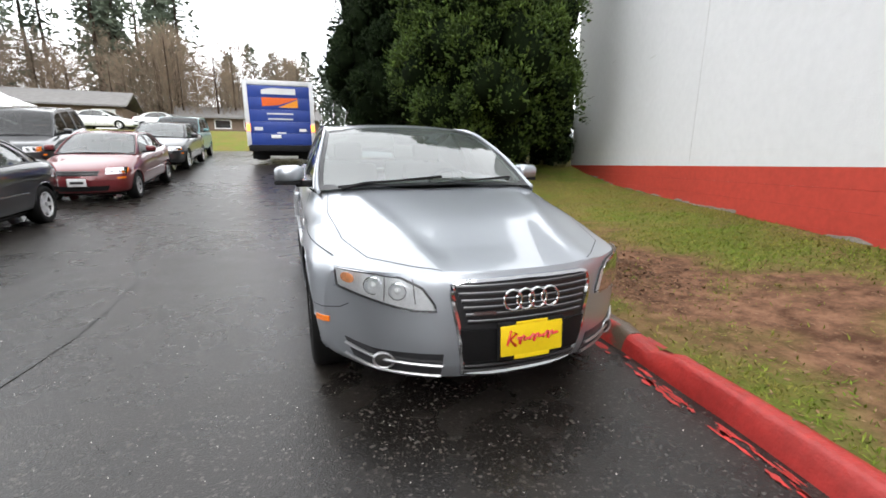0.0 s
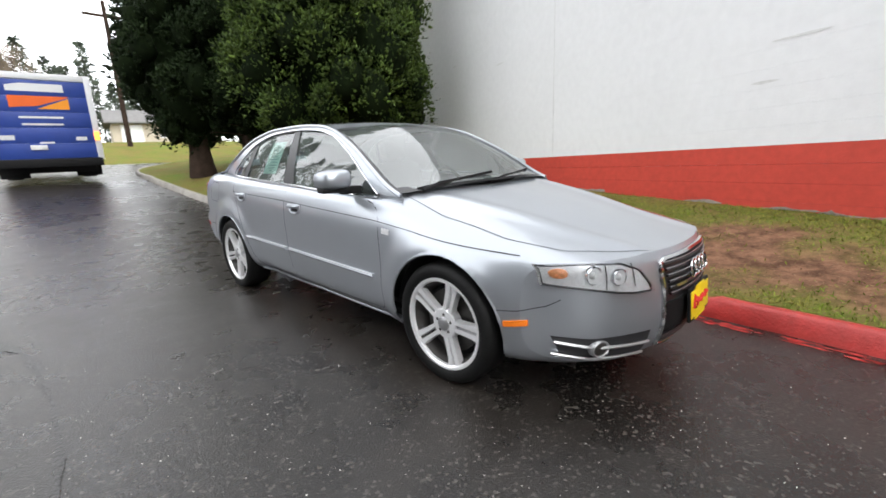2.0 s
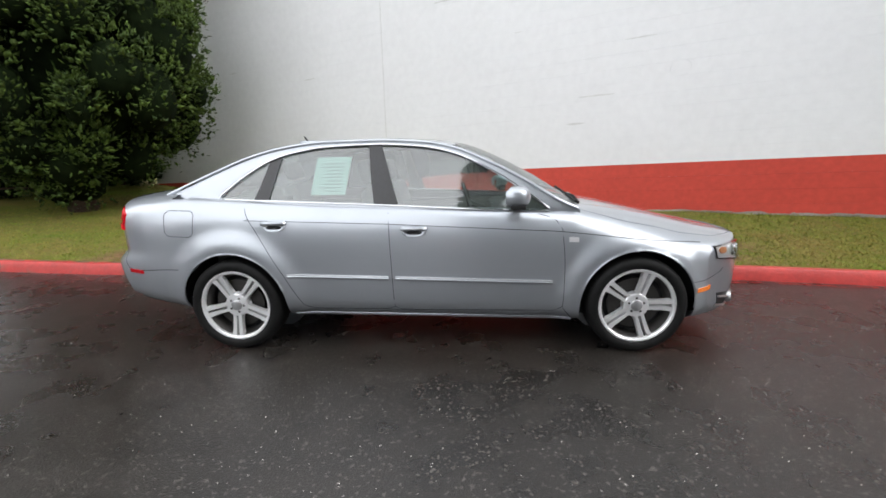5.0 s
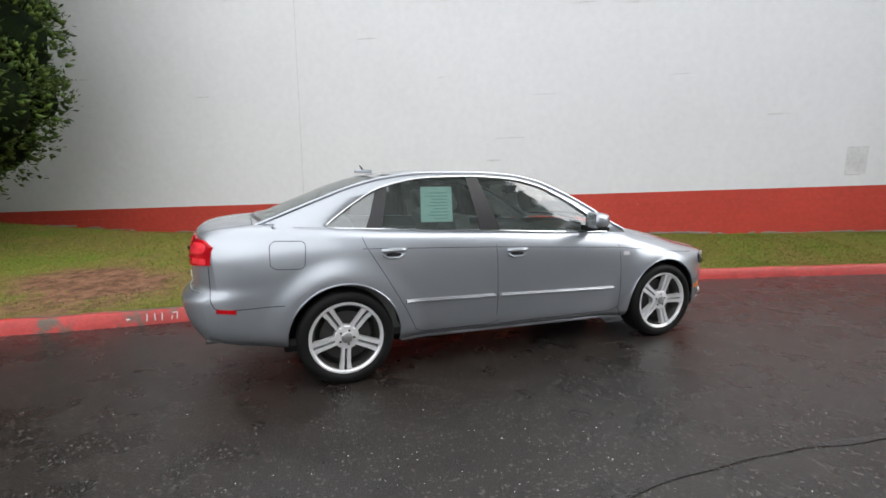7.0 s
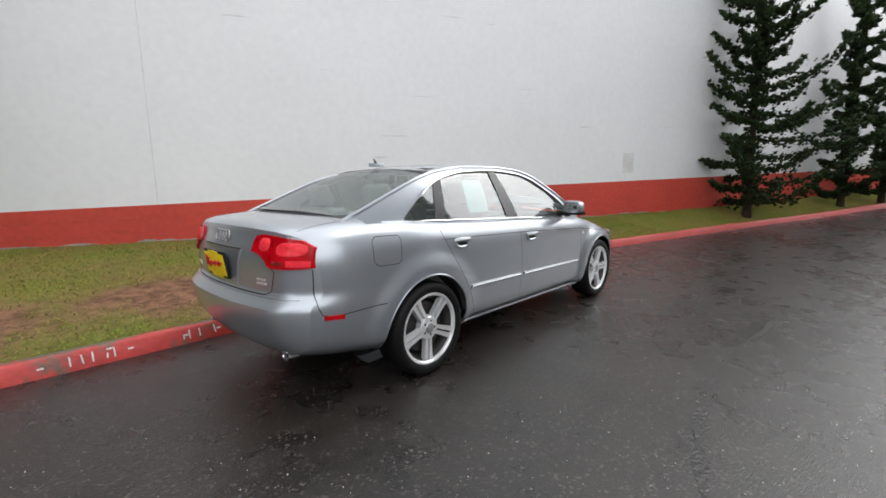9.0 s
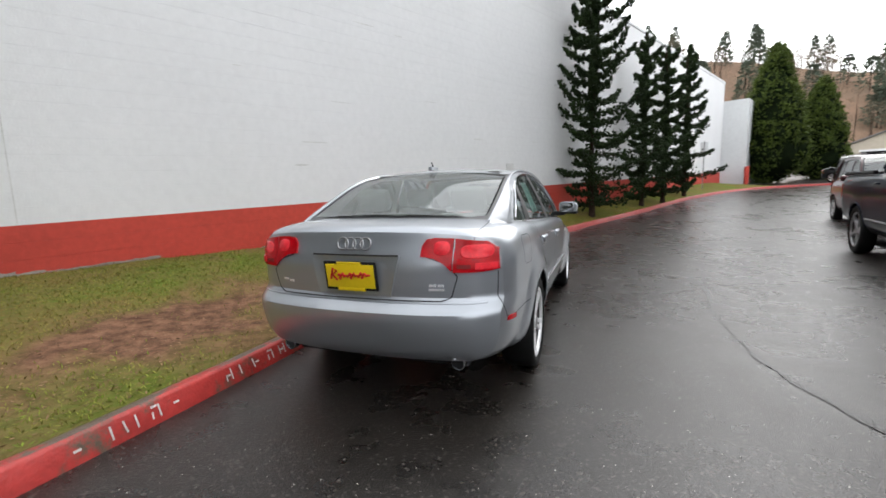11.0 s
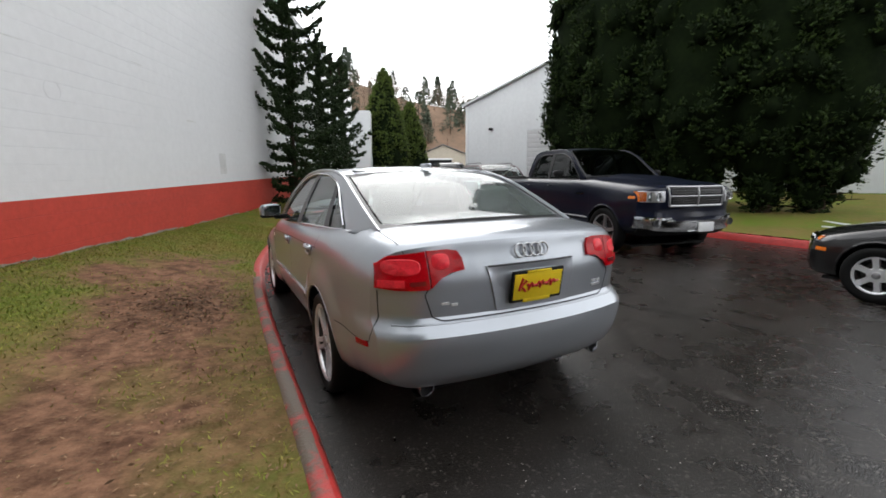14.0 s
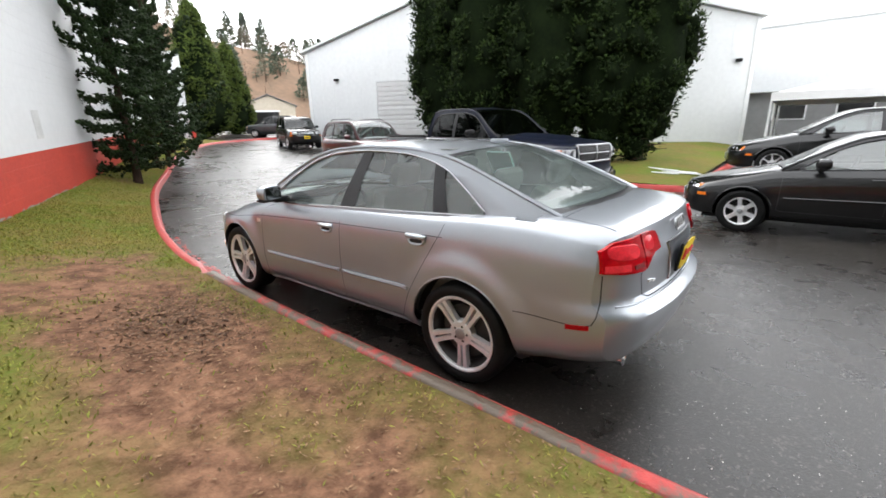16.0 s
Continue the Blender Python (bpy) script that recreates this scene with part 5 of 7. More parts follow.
    for side in (1, -1):
        ho.surround(silver, t, low, side)
        mesh("window_trim", *ho.trim(side), chrome, t, "bright metal window trim")
        for y0, y1, a, b in ((-0.75, 0.21, 0.0, 0.10), (0.33, 1.08, 0.06, -0.05), (1.15, 1.40, -0.07, 0.0)):
            mesh("side_window", *facing(ho.pane(y0, y1, side, a, b)), glass, t, "clear side window").visible_shadow = False
        for y0, y1, a, b in ((0.19, 0.35, 0.12, 0.05), (1.06, 1.165, -0.07, -0.09)):
            mesh("pillar", *ho.pane(y0, y1, side, a, b, -0.003, 6), trim_black, t, "black window pillar")
        # joints of the doors, bonnet and boot; the shoulder crease's shade as a dark line
        gaps = [sh.line("x", [(-0.70, 0.905), (-0.80, 0.88), (-0.845, 0.82), (-0.865, 0.6), (-0.86, 0.31), (-0.82, 0.275), (0.2, 0.275), (0.235, 0.3), (0.24, 0.6), (0.25, 0.93)], side),
                sh.line("x", [(0.24, 0.3), (0.28, 0.28), (0.78, 0.285), (0.85, 0.31), (0.94, 0.5), (1.13, 0.83), (1.185, 0.92), (1.2, 0.97)], side),
                sh.line("x", [(1.2, 0.895), (0.26, 0.86), (-0.84, 0.80), (-1.3, 0.745), (-1.72, 0.705)], side, 0.004),
                sh.line("x", [(1.69, 0.57), (1.9, 0.562), (2.03, 0.558), (2.085, 0.575), (2.105, 0.62), (2.105, 0.82)], side, 0.005), sh.line("x", [(-1.66, 0.47), (-1.75, 0.475), (-1.85, 0.5), (-1.9, 0.53)], side),
                sh.line("x", [(-0.86, 0.30), (-0.9, 0.25), (-0.93, 0.21)], side)]
        if side < 0:
            gaps.append(sh.line("x", [(1.57, 0.96), (1.73, 0.965), (1.76, 0.94), (1.76, 0.82), (1.73, 0.795), (1.585, 0.79), (1.56, 0.81), (1.55, 0.94), (1.57, 0.96)], side))
        gaps.append(sh.line("z", [(side * 0.70, -0.93), (side * 0.735, -1.25), (side * 0.70, -1.6), (side * 0.62, -1.86), (side * 0.42, -2.07), (side * 0.36, -2.12)], 1))
        gaps.append(sh.line("z", [(side * 0.66, 1.86), (side * 0.665, 2.0), (side * 0.66, 2.12)], 1))
        gaps.append(sh.line("y", [(side * 0.655, 1.0), (side * 0.64, 0.93)], 1))
        mesh("panel_joints", *merge(*gaps), gap_dark, t, "dark panel joints", smooth=False)
        mesh("door_moulding", *merge(sh.rod("x", [(0.215, 0.506), (-0.79, 0.475)], side, 0.014, 0.002), sh.rod("x", [(0.262, 0.507), (0.93, 0.525)], side, 0.014, 0.002)), silver, t)
        # thin pale rod drawn as the highlight along the body-coloured moulding
        mesh("moulding_highlight", *merge(sh.rod("x", [(0.215, 0.517), (-0.79, 0.486)], side, 0.0042, 0.011), sh.rod("x", [(0.262, 0.518), (0.93, 0.536)], side, 0.0042, 0.011)), dull_alloy, t, "bright strip on the door moulding")
        mesh("sill", *sh.rod("x", [(0.94, 0.235), (0.0, 0.22), (-0.93, 0.205)], side, 0.018, -0.006), silver, t)
        for y, z in ((1.0, 0.862), (0.085, 0.818)):
            h = new("door_handle")
            h.parent = t
            mesh("recess", *dish(sh, "x", side, y, z - 0.006, ((0.078, 0.036, 0.001), (0.074, 0.033, 0.010), (0.064, 0.026, 0.0085), (0.05, 0.016, 0.002), (0.0, 0.0, 0.0012))), silver, h, sharp=80)
            # dark oval laid on the skin as the bowl's shade below the grip
            mesh("slot", *dish(sh, "x", side, y, z - 0.016, ((0.055, 0.013, 0.001), (0.05, 0.010, 0.006), (0.0, 0.0, 0.006))), gap_dark, h, "dark finger slot")
            pts = [sh.hit("x", y + d, z + 0.012, side, o) for d, o in ((0.076, 0.004), (0.06, 0.020), (0, 0.024), (-0.06, 0.020), (-0.076, 0.004))]
            mesh("grip", *tube(resample([tuple(p) for p in pts], 12).tolist(), 0.0145, 8), silver, h)
        mesh("side_marker", *sh.patch("x", [(-1.69, 0.425), (-1.785, 0.437)], [(-1.69, 0.398), (-1.785, 0.41)], side, 0.006, 8, 4, 0.012), amber, t, "amber side marker")
        mesh("side_marker", *sh.patch("x", [(2.075, 0.57), (1.965, 0.56)], [(2.075, 0.545), (1.965, 0.535)], side, 0.006, 8, 4, 0.012), red_lens, t, "red side marker")
        mesh("fender_badge", *sh.patch("x", [(-0.885, 0.765), (-0.945, 0.762)], [(-0.885, 0.735), (-0.945, 0.732)], side, 0.004, 5, 4, 0.006), alloy, t, "small bright fender badge")
        mirror(t, 0.925, -0.55, 1.025, side, silver, 0.20, 0.125)
        # head lamp: bowl, reflectors, amber corner and clear lens
        hl = new("headlight")
        hl.parent = t
        TL = [(side * 0.758, 0.676), (side * 0.65, 0.680), (side * 0.52, 0.672), (side * 0.445, 0.638), (side * 0.40, 0.572)]
        BL = [(side * 0.755, 0.598), (side * 0.66, 0.578), (side * 0.55, 0.552), (side * 0.47, 0.540), (side * 0.392, 0.540)]
        mesh("housing", *sh.patch("y", TL, BL, -1, 0.002, 22, 8, 0.03), lamp_silver, hl, "silvered lamp housing")
        edge = TL + BL[::-1] + [TL[0]]
        mesh("seal", *sh.rod("y", edge, -1, 0.005, 0.004, 60, True), trim_black, hl, "dark lamp seal")
        for x, z, r in ((0.625, 0.632, 0.038), (0.535, 0.618, 0.036)):
            c = sh.hit("y", side * x, z, -1, -0.004)
            turn_ = Matrix.Translation(c) @ pose(0, 0, 0, 0, 0, side * 24)
            mesh("reflector", *moved(lathe([(r * 1.08, 0.0), (r * 1.05, -0.014), (r * 0.95, -0.016), (r * 0.88, -0.006), (r * 0.62, 0.004), (r * 0.45, 0.0)], 28, "y"), turn_), chrome, hl, "round silvered reflector")
            mesh("bulb_lens", *moved(lathe([(r * 0.46, 0.0), (r * 0.40, -0.010), (r * 0.2, -0.016), (0.0, -0.018)], 20, "y"), turn_), white_plastic, hl, "bright projector lens")
        mesh("bezel", *merge(*[sh.rod("y", [(side * a_, 0.668), (side * b_, 0.57)], -1, 0.002, 0.006, 16) for a_, b_ in ((0.578, 0.585), (0.475, 0.47))]), brake_metal, hl, "thin bezel rib")
        mesh("indicator", *dish(sh, "y", -1, side * 0.715, 0.643, ((0.024, 0.022, 0.001), (0.022, 0.020, 0.008), (0.012, 0.011, 0.011), (0.0, 0.0, 0.012)), 20, 2.2), soft_amber, hl, "amber indicator")
        mesh("lens", *sh.patch("y", TL, BL, -1, 0.022, 22, 8, 0.02), lens, hl, "clear lamp lens").visible_shadow = False
        # lower intake with fog lamp
        fg = new("fog_lamp")
        fg.parent = t
        mesh("intake", *sh.patch("y", [(side * 0.735, 0.365), (side * 0.62, 0.345), (side * 0.36, 0.345)], [(side * 0.70, 0.275), (side * 0.6, 0.245), (side * 0.36, 0.228)], -1, 0.003, 18, 6, 0.01), trim_black, fg, "black lower intake")
        for zz, r in ((0.300, 0.008), (0.243, 0.007)):
            mesh("intake_bar", *sh.rod("y", [(side * 0.725, zz + 0.04), (side * 0.6, zz + 0.003), (side * 0.36, zz - 0.008)], -1, r, 0.012), dull_alloy, fg, "satin bar across the intake")
        c = sh.hit("y", side * 0.585, 0.298, -1, 0.010)
        mesh("fog_ring", *moved(lathe([(0.053, 0.02), (0.053, -0.006), (0.047, -0.012), (0.041, -0.009), (0.041, 0.01)], 28, "y"), Matrix.Translation(c) @ pose(0, 0, 0, 0, 0, side * 22) @ Matrix.Diagonal((0.95, 1, 0.74, 1))), dull_alloy, fg, "satin fog-lamp ring")
        mesh("fog_lens", *moved(lathe([(0.041, -0.003), (0.03, -0.008), (0.0, -0.010)], 24, "y"), Matrix.Translation(c) @ pose(0, 0, 0, 0, 0, side * 22) @ Matrix.Diagonal((0.95, 1, 0.74, 1))), brake_metal, fg, "dark fog-lamp glass")
        # tail lamp
        tl = new("tail_light")
        tl.parent = t
        sg = side
        mesh("outer_lens", *sh.patch("y", [(sg * 0.757, 0.935), (sg * 0.71, 0.975), (sg * 0.562, 0.993)], [(sg * 0.766, 0.832), (sg * 0.69, 0.824), (sg * 0.556, 0.824)], 1, 0.012, 14, 8, 0.02), red_lens, tl, "red tail lamp lens")
        mesh("inner_lens", *sh.patch("y", [(sg * 0.554, 0.994), (sg * 0.46, 0.998), (sg * 0.415, 0.99), (sg * 0.392, 0.955)], [(sg * 0.549, 0.83), (sg * 0.515, 0.862), (sg * 0.46, 0.892), (sg * 0.388, 0.902)], 1, 0.014, 14, 6, 0.02), red_lens, tl, "red inner tail lamp lens")
        mesh("reversing_lens", *sh.patch("y", [(sg * 0.64, 0.862), (sg * 0.575, 0.864)], [(sg * 0.64, 0.842), (sg * 0.575, 0.844)], 1, 0.016, 6, 3, 0.008), dark_red_lens, tl, "dark lower cell of the lamp")
        mesh("lamp_cell", *dish(sh, "y", 1, sg * 0.665, 0.925, ((0.075, 0.036, 0.012), (0.07, 0.032, 0.0155), (0.0, 0.0, 0.016)), 24, 3.0), bright_red_lens, tl, "brighter red lamp cell")
        mesh("lamp_cell", *dish(sh, "y", 1, sg * 0.497, 0.945, ((0.042, 0.036, 0.014), (0.038, 0.032, 0.0175), (0.0, 0.0, 0.018)), 24, 3.0), bright_red_lens, tl, "brighter red lamp cell")
        mesh("lamp_band", *sh.patch("y", [(sg * 0.755, 0.868), (sg * 0.66, 0.868)], [(sg * 0.757, 0.838), (sg * 0.66, 0.838)], 1, 0.0155, 8, 4, 0.006), bright_red_lens, tl, "brighter lower band")
        mesh("tail_pipe", *moved(merge(lathe([(0.036, -0.12), (0.038, 0.03), (0.040, 0.036), (0.036, 0.038), (0.033, 0.03), (0.032, -0.1)], 24, "y"), ), Matrix.Translation((side * 0.555, 2.15, 0.318))), chrome, t, "chrome tail pipe")
        # flat dark disc painted as the pipe's shaded inside
        mesh("pipe_shade", *moved(lathe([(0.034, 0.012), (0.0, 0.012)], 20, "y"), Matrix.Translation((side * 0.555, 2.15, 0.318))), dark, t, "sooty pipe mouth")
    mesh("windscreen", *facing(ho.screen(-0.90, -0.12, 0.03, -0.13, rail=0.035, lift=0.034)), screen_glass, t, "windscreen mirroring the pale sky").visible_shadow = False
    mesh("rear_window", *facing(ho.screen(1.79, 1.02, 0.03, 0.10, rail=0.045, lift=0.034)), rear_glass, t, "sloping rear window").visible_shadow = False
    mesh("roof", *ho.roof(-0.14, 1.04, 0.034, -0.075, 0.07), silver, t, sharp=60)
    for ya, yb, bow, lo, hi in ((-0.92, -0.115, -0.13, 0.0, 0.0), (1.82, 1.015, 0.10, 0.0, 0.0)):
        # dark ceramic band round the screens
        v, _ = ho.screen(ya, yb, 0.03, bow, 14, 41, 0.0, 0.034)
        f = [(i * 41 + j, i * 41 + j + 1, (i + 1) * 41 + j + 1, (i + 1) * 41 + j) for i in range(13) for j in range(40) if j in (0, 39) or i == 0 or i == 12]
        mesh("screen_seal", [(p[0], p[1], p[2] - 0.004) for p in v], f, trim_black, t, "black screen seal")
    for side in (1, -1):
        pl = [ho.at(y, ho.sil(y), side, 0.002) for y in np.linspace(-0.95, 1.84, 60)]
        mesh("roof_rail", *tube(pl, 0.012, 6), silver, t)
    # cowl, wipers
    mesh("cowl", [(x, y - 0.10 * (1 - (abs(x) / 0.74) ** 2), 0.945 - 0.06 * (abs(x) / 0.74) ** 2 + dz) for x in np.linspace(-0.74, 0.74, 15) for y, dz in ((-0.98, -0.005), (-0.93, 0.0), (-0.88, 0.02), (-0.84, 0.03))], grid_faces(15, 4, True), dark, t, "black cowl panel")
    for pts in ([(-0.62, -0.985, 0.955), (-0.35, -0.96, 0.99), (0.05, -0.955, 1.02)], [(-0.05, -1.01, 0.965), (0.25, -0.97, 0.99), (0.62, -0.86, 1.005)]):
        w = new("wiper")
        w.parent = t
        mesh("wiper_arm", *tube([pts[0], ((pts[0][0] + pts[1][0]) / 2, pts[0][1], pts[1][2] - 0.005), pts[1]], 0.011, 6), dark, w)
        mesh("wiper_blade", *tube([(pts[0][0] - 0.02, pts[0][1] + 0.02, pts[0][2] + 0.01), pts[1], pts[2]], 0.009, 6), dark, w)
    # grille, rings, plate
    gr = new("grille")
    gr.parent = t
    GT, GB = [(-0.325, 0.648), (-0.29, 0.662), (0, 0.668), (0.29, 0.662), (0.325, 0.648)], [(-0.275, 0.245), (-0.15, 0.23), (0.15, 0.23), (0.275, 0.245)]
    mesh("grille_back", *sh.patch("y", GT, GB, -1, 0.002, 24, 12, 0.02), trim_black, gr, "black grille recess")
    for k in range(6):
        z = 0.642 - 0.0285 * k
        w = 0.312 - 0.0042 * k * 2
        mesh("grille_slat", *sh.rod("y", [(-w, z), (0, z), (w, z)], -1, 0.0075, 0.008), trim_black, gr, "dark grille slat")
        mesh("slat_edge", *sh.rod("y", [(-w, z + 0.006), (0, z + 0.006), (w, z + 0.006)], -1, 0.0022, 0.013), dull_alloy, gr, "bright slat edge")
    mesh("grille_panel", *sh.patch("y", [(-0.298, 0.462), (0.298, 0.462)], [(-0.282, 0.315), (0.282, 0.315)], -1, 0.014, 16, 6, 0.015), dark, gr, "dark plate panel")
    for z, w in ((0.29, 0.272), (0.265, 0.27)):
        mesh("grille_slat", *sh.rod("y", [(-w, z), (0, z), (w, z)], -1, 0.007, 0.012), trim_black, gr, "dark grille slat")
    loop = GT + [(0.33, 0.6), (0.29, 0.36)] + GB[::-1] + [(-0.29, 0.36), (-0.33, 0.6), GT[0]]
    mesh("grille_frame", *sh.rod("y", loop, -1, 0.013, 0.002, 110, True), chrome, gr, "bright grille frame")
    mesh("lip", *sh.rod("y", [(-0.71, 0.262), (-0.5, 0.222), (-0.25, 0.207), (0.25, 0.207), (0.5, 0.222), (0.71, 0.262)], -1, 0.007, 0.003, 50), silver, t, "painted lower lip")
    mesh("small_badge", *sh.patch("y", [(-0.25, 0.545), (-0.16, 0.545)], [(-0.25, 0.53), (-0.16, 0.53)], -1, 0.024, 4, 3, 0.006), chrome, gr, "small chrome badge")
    c = sh.hit("y", 0, 0.583, -1, 0.024)
    four_rings(gr, 0.041, chrome, Matrix.Translation(c) @ pose(0, 0, 0, -8))
    c = sh.hit("y", 0, 0.415, -1, 0.03)
    dealer_plate(t, Matrix.Translation(c) @ pose(0, 0, 0, -4))
    # boot lid details
    c = sh.hit("y", 0, 0.965, 1, 0.012)
    four_rings(t, 0.033, dull_alloy, Matrix.Translation(c) @ pose(0, 0, 0, 14))
    rec = [((-w_, z1_), (w_, z1_), (b_, z0_), (-b_, z0_), o_) for w_, b_, z0_, z1_, o_ in ((0.275, 0.225, 0.688, 0.908, 0.0015), (0.272, 0.222, 0.691, 0.905, 0.009), (0.235, 0.195, 0.722, 0.886, 0.002))]
    vs = [sh.hit("y", *(np.array(q[i]) + (np.array(q[(i + 1) % 4]) - q[i]) * k / 8), 1, q[4]) for q in rec for i in range(4) for k in range(8)]
    mesh("plate_recess", *facing((vs, [(i * 32 + j, i * 32 + (j + 1) % 32, (i + 1) * 32 + (j + 1) % 32, (i + 1) * 32 + j) for i in range(2) for j in range(32)] + [tuple(range(64, 96))]), (0, 0, 0.8)), silver, t, "shallow recess round the rear plate", sharp=25)
    mesh("boot_handle", *sh.rod("y", [(-0.265, 0.906), (0.265, 0.906)], 1, 0.005, 0.008), trim_black, t, "dark grip line over the plate")
    c = sh.hit("y", 0, 0.80, 1, 0.024)
    dealer_plate(t, Matrix.Translation(c) @ pose(0, 0, 0, 8, 0, 180))
    for x, z, w in ((0.485, 0.758, 0.034), (0.44, 0.750, 0.03), (-0.492, 0.760, 0.03), (-0.450, 0.760, 0.034), (-0.47, 0.738, 0.08)):
        mesh("boot_badge", *sh.patch("y", [(x - w / 2, z), (x + w / 2, z)], [(x - w / 2, z - 0.012), (x + w / 2, z - 0.012)], 1, 0.006, 5, 3, 0.006), alloy, t, "small chrome badge bar")
    bj = [sh.line("y", [(-0.42, 0.90), (-0.53, 0.865), (-0.58, 0.80), (-0.545, 0.69), (-0.5, 0.672), (0.5, 0.672), (0.545, 0.69), (0.58, 0.80), (0.53, 0.865), (0.42, 0.90)], 1, 0.006, 0.0015, 90), sh.line("z", [(-0.66, 1.86), (0, 1.93), (0.66, 1.86)], 1)]
    mesh("boot_joints", *merge(*bj), gap_dark, t, "dark boot-lid joint", smooth=False)
    mesh("bumper_edge", *sh.rod("y", [(-0.72, 0.662), (-0.5, 0.662), (0, 0.662), (0.5, 0.662), (0.72, 0.662)], 1, 0.006, -0.001, 60), silver, t)
    bm = bmesh.new()
    box(bm, -0.016, 0.016, 0.98, 1.12, 1.40, 1.43, 0.008)
    an = part("aerial", bm, silver, t)
    mesh("aerial_whip", *tube([(0, 1.05, 1.42), (0, 1.08, 1.465)], [0.01, 0.004], 6), dark, an)
    boxed("underbody", (-0.60, 0.60, -1.90, 1.72, 0.165, 0.25), dark, t, "black underbody", 0.02)
    for side in (1, -1):
        boxed("floor_pan", (side * 0.67 - 0.085, side * 0.67 + 0.085, -0.93, 0.93, 0.21, 0.27), dark, t, "black floor pan", 0.01)
    boxed("diffuser", (-0.50, 0.50, 1.8, 2.16, 0.285, 0.35), dark, t, "black lower rear valance", 0.02)
    # cabin
    cabin_inside(t, 0.70, -0.84, 1.70, 0.30, 0.89, ((-0.02, True), (0.86, True)), grey_cloth, 1, (1.28, 1.80, 0.985))
    boxed("headliner", (-0.52, 0.52, -0.05, 1.0, 1.372, 1.378), grey_cloth, t)
    boxed("rear_view_mirror", (-0.12, 0.12, -0.02, 0.02, -0.035, 0.035), dark, t, "", 0.012, pose(0, -0.3, 1.27, 12))
    # paper behind the rear door glass
    pap = new("window_paper")
    pap.parent = t
    v = [ho.at(0.545 + 0.235 * i / 5 - 0.03 * j / 7, 1.05 + 0.245 * j / 7, -1, -0.022) for i in range(6) for j in range(8)]
    mesh("sheet", v, grid_faces(6, 8), paper, pap, "pale green window sheet")
    for k in range(9):
        z = 1.07 + 0.022 * k
        mesh("print_line", [ho.at(yy - 0.03 * (z - 1.035) / 0.285, zz, -1, -0.0205) for yy in (0.58, 0.58 + 0.17 * (0.6 + 0.4 * ((k * 37) % 10) / 10)) for zz in (z, z + 0.007)], [(0, 1, 3, 2)], paper_ink, pap, "line of print", smooth=False)
    return t, sh, ho


silver_sedan()


def joints(sh, lines, parent, w=0.008):
    mesh("panel_joints", *merge(*[sh.line(a, p, s, w) for a, p, s in lines]), gap_dark, parent, "dark panel joints", smooth=False)


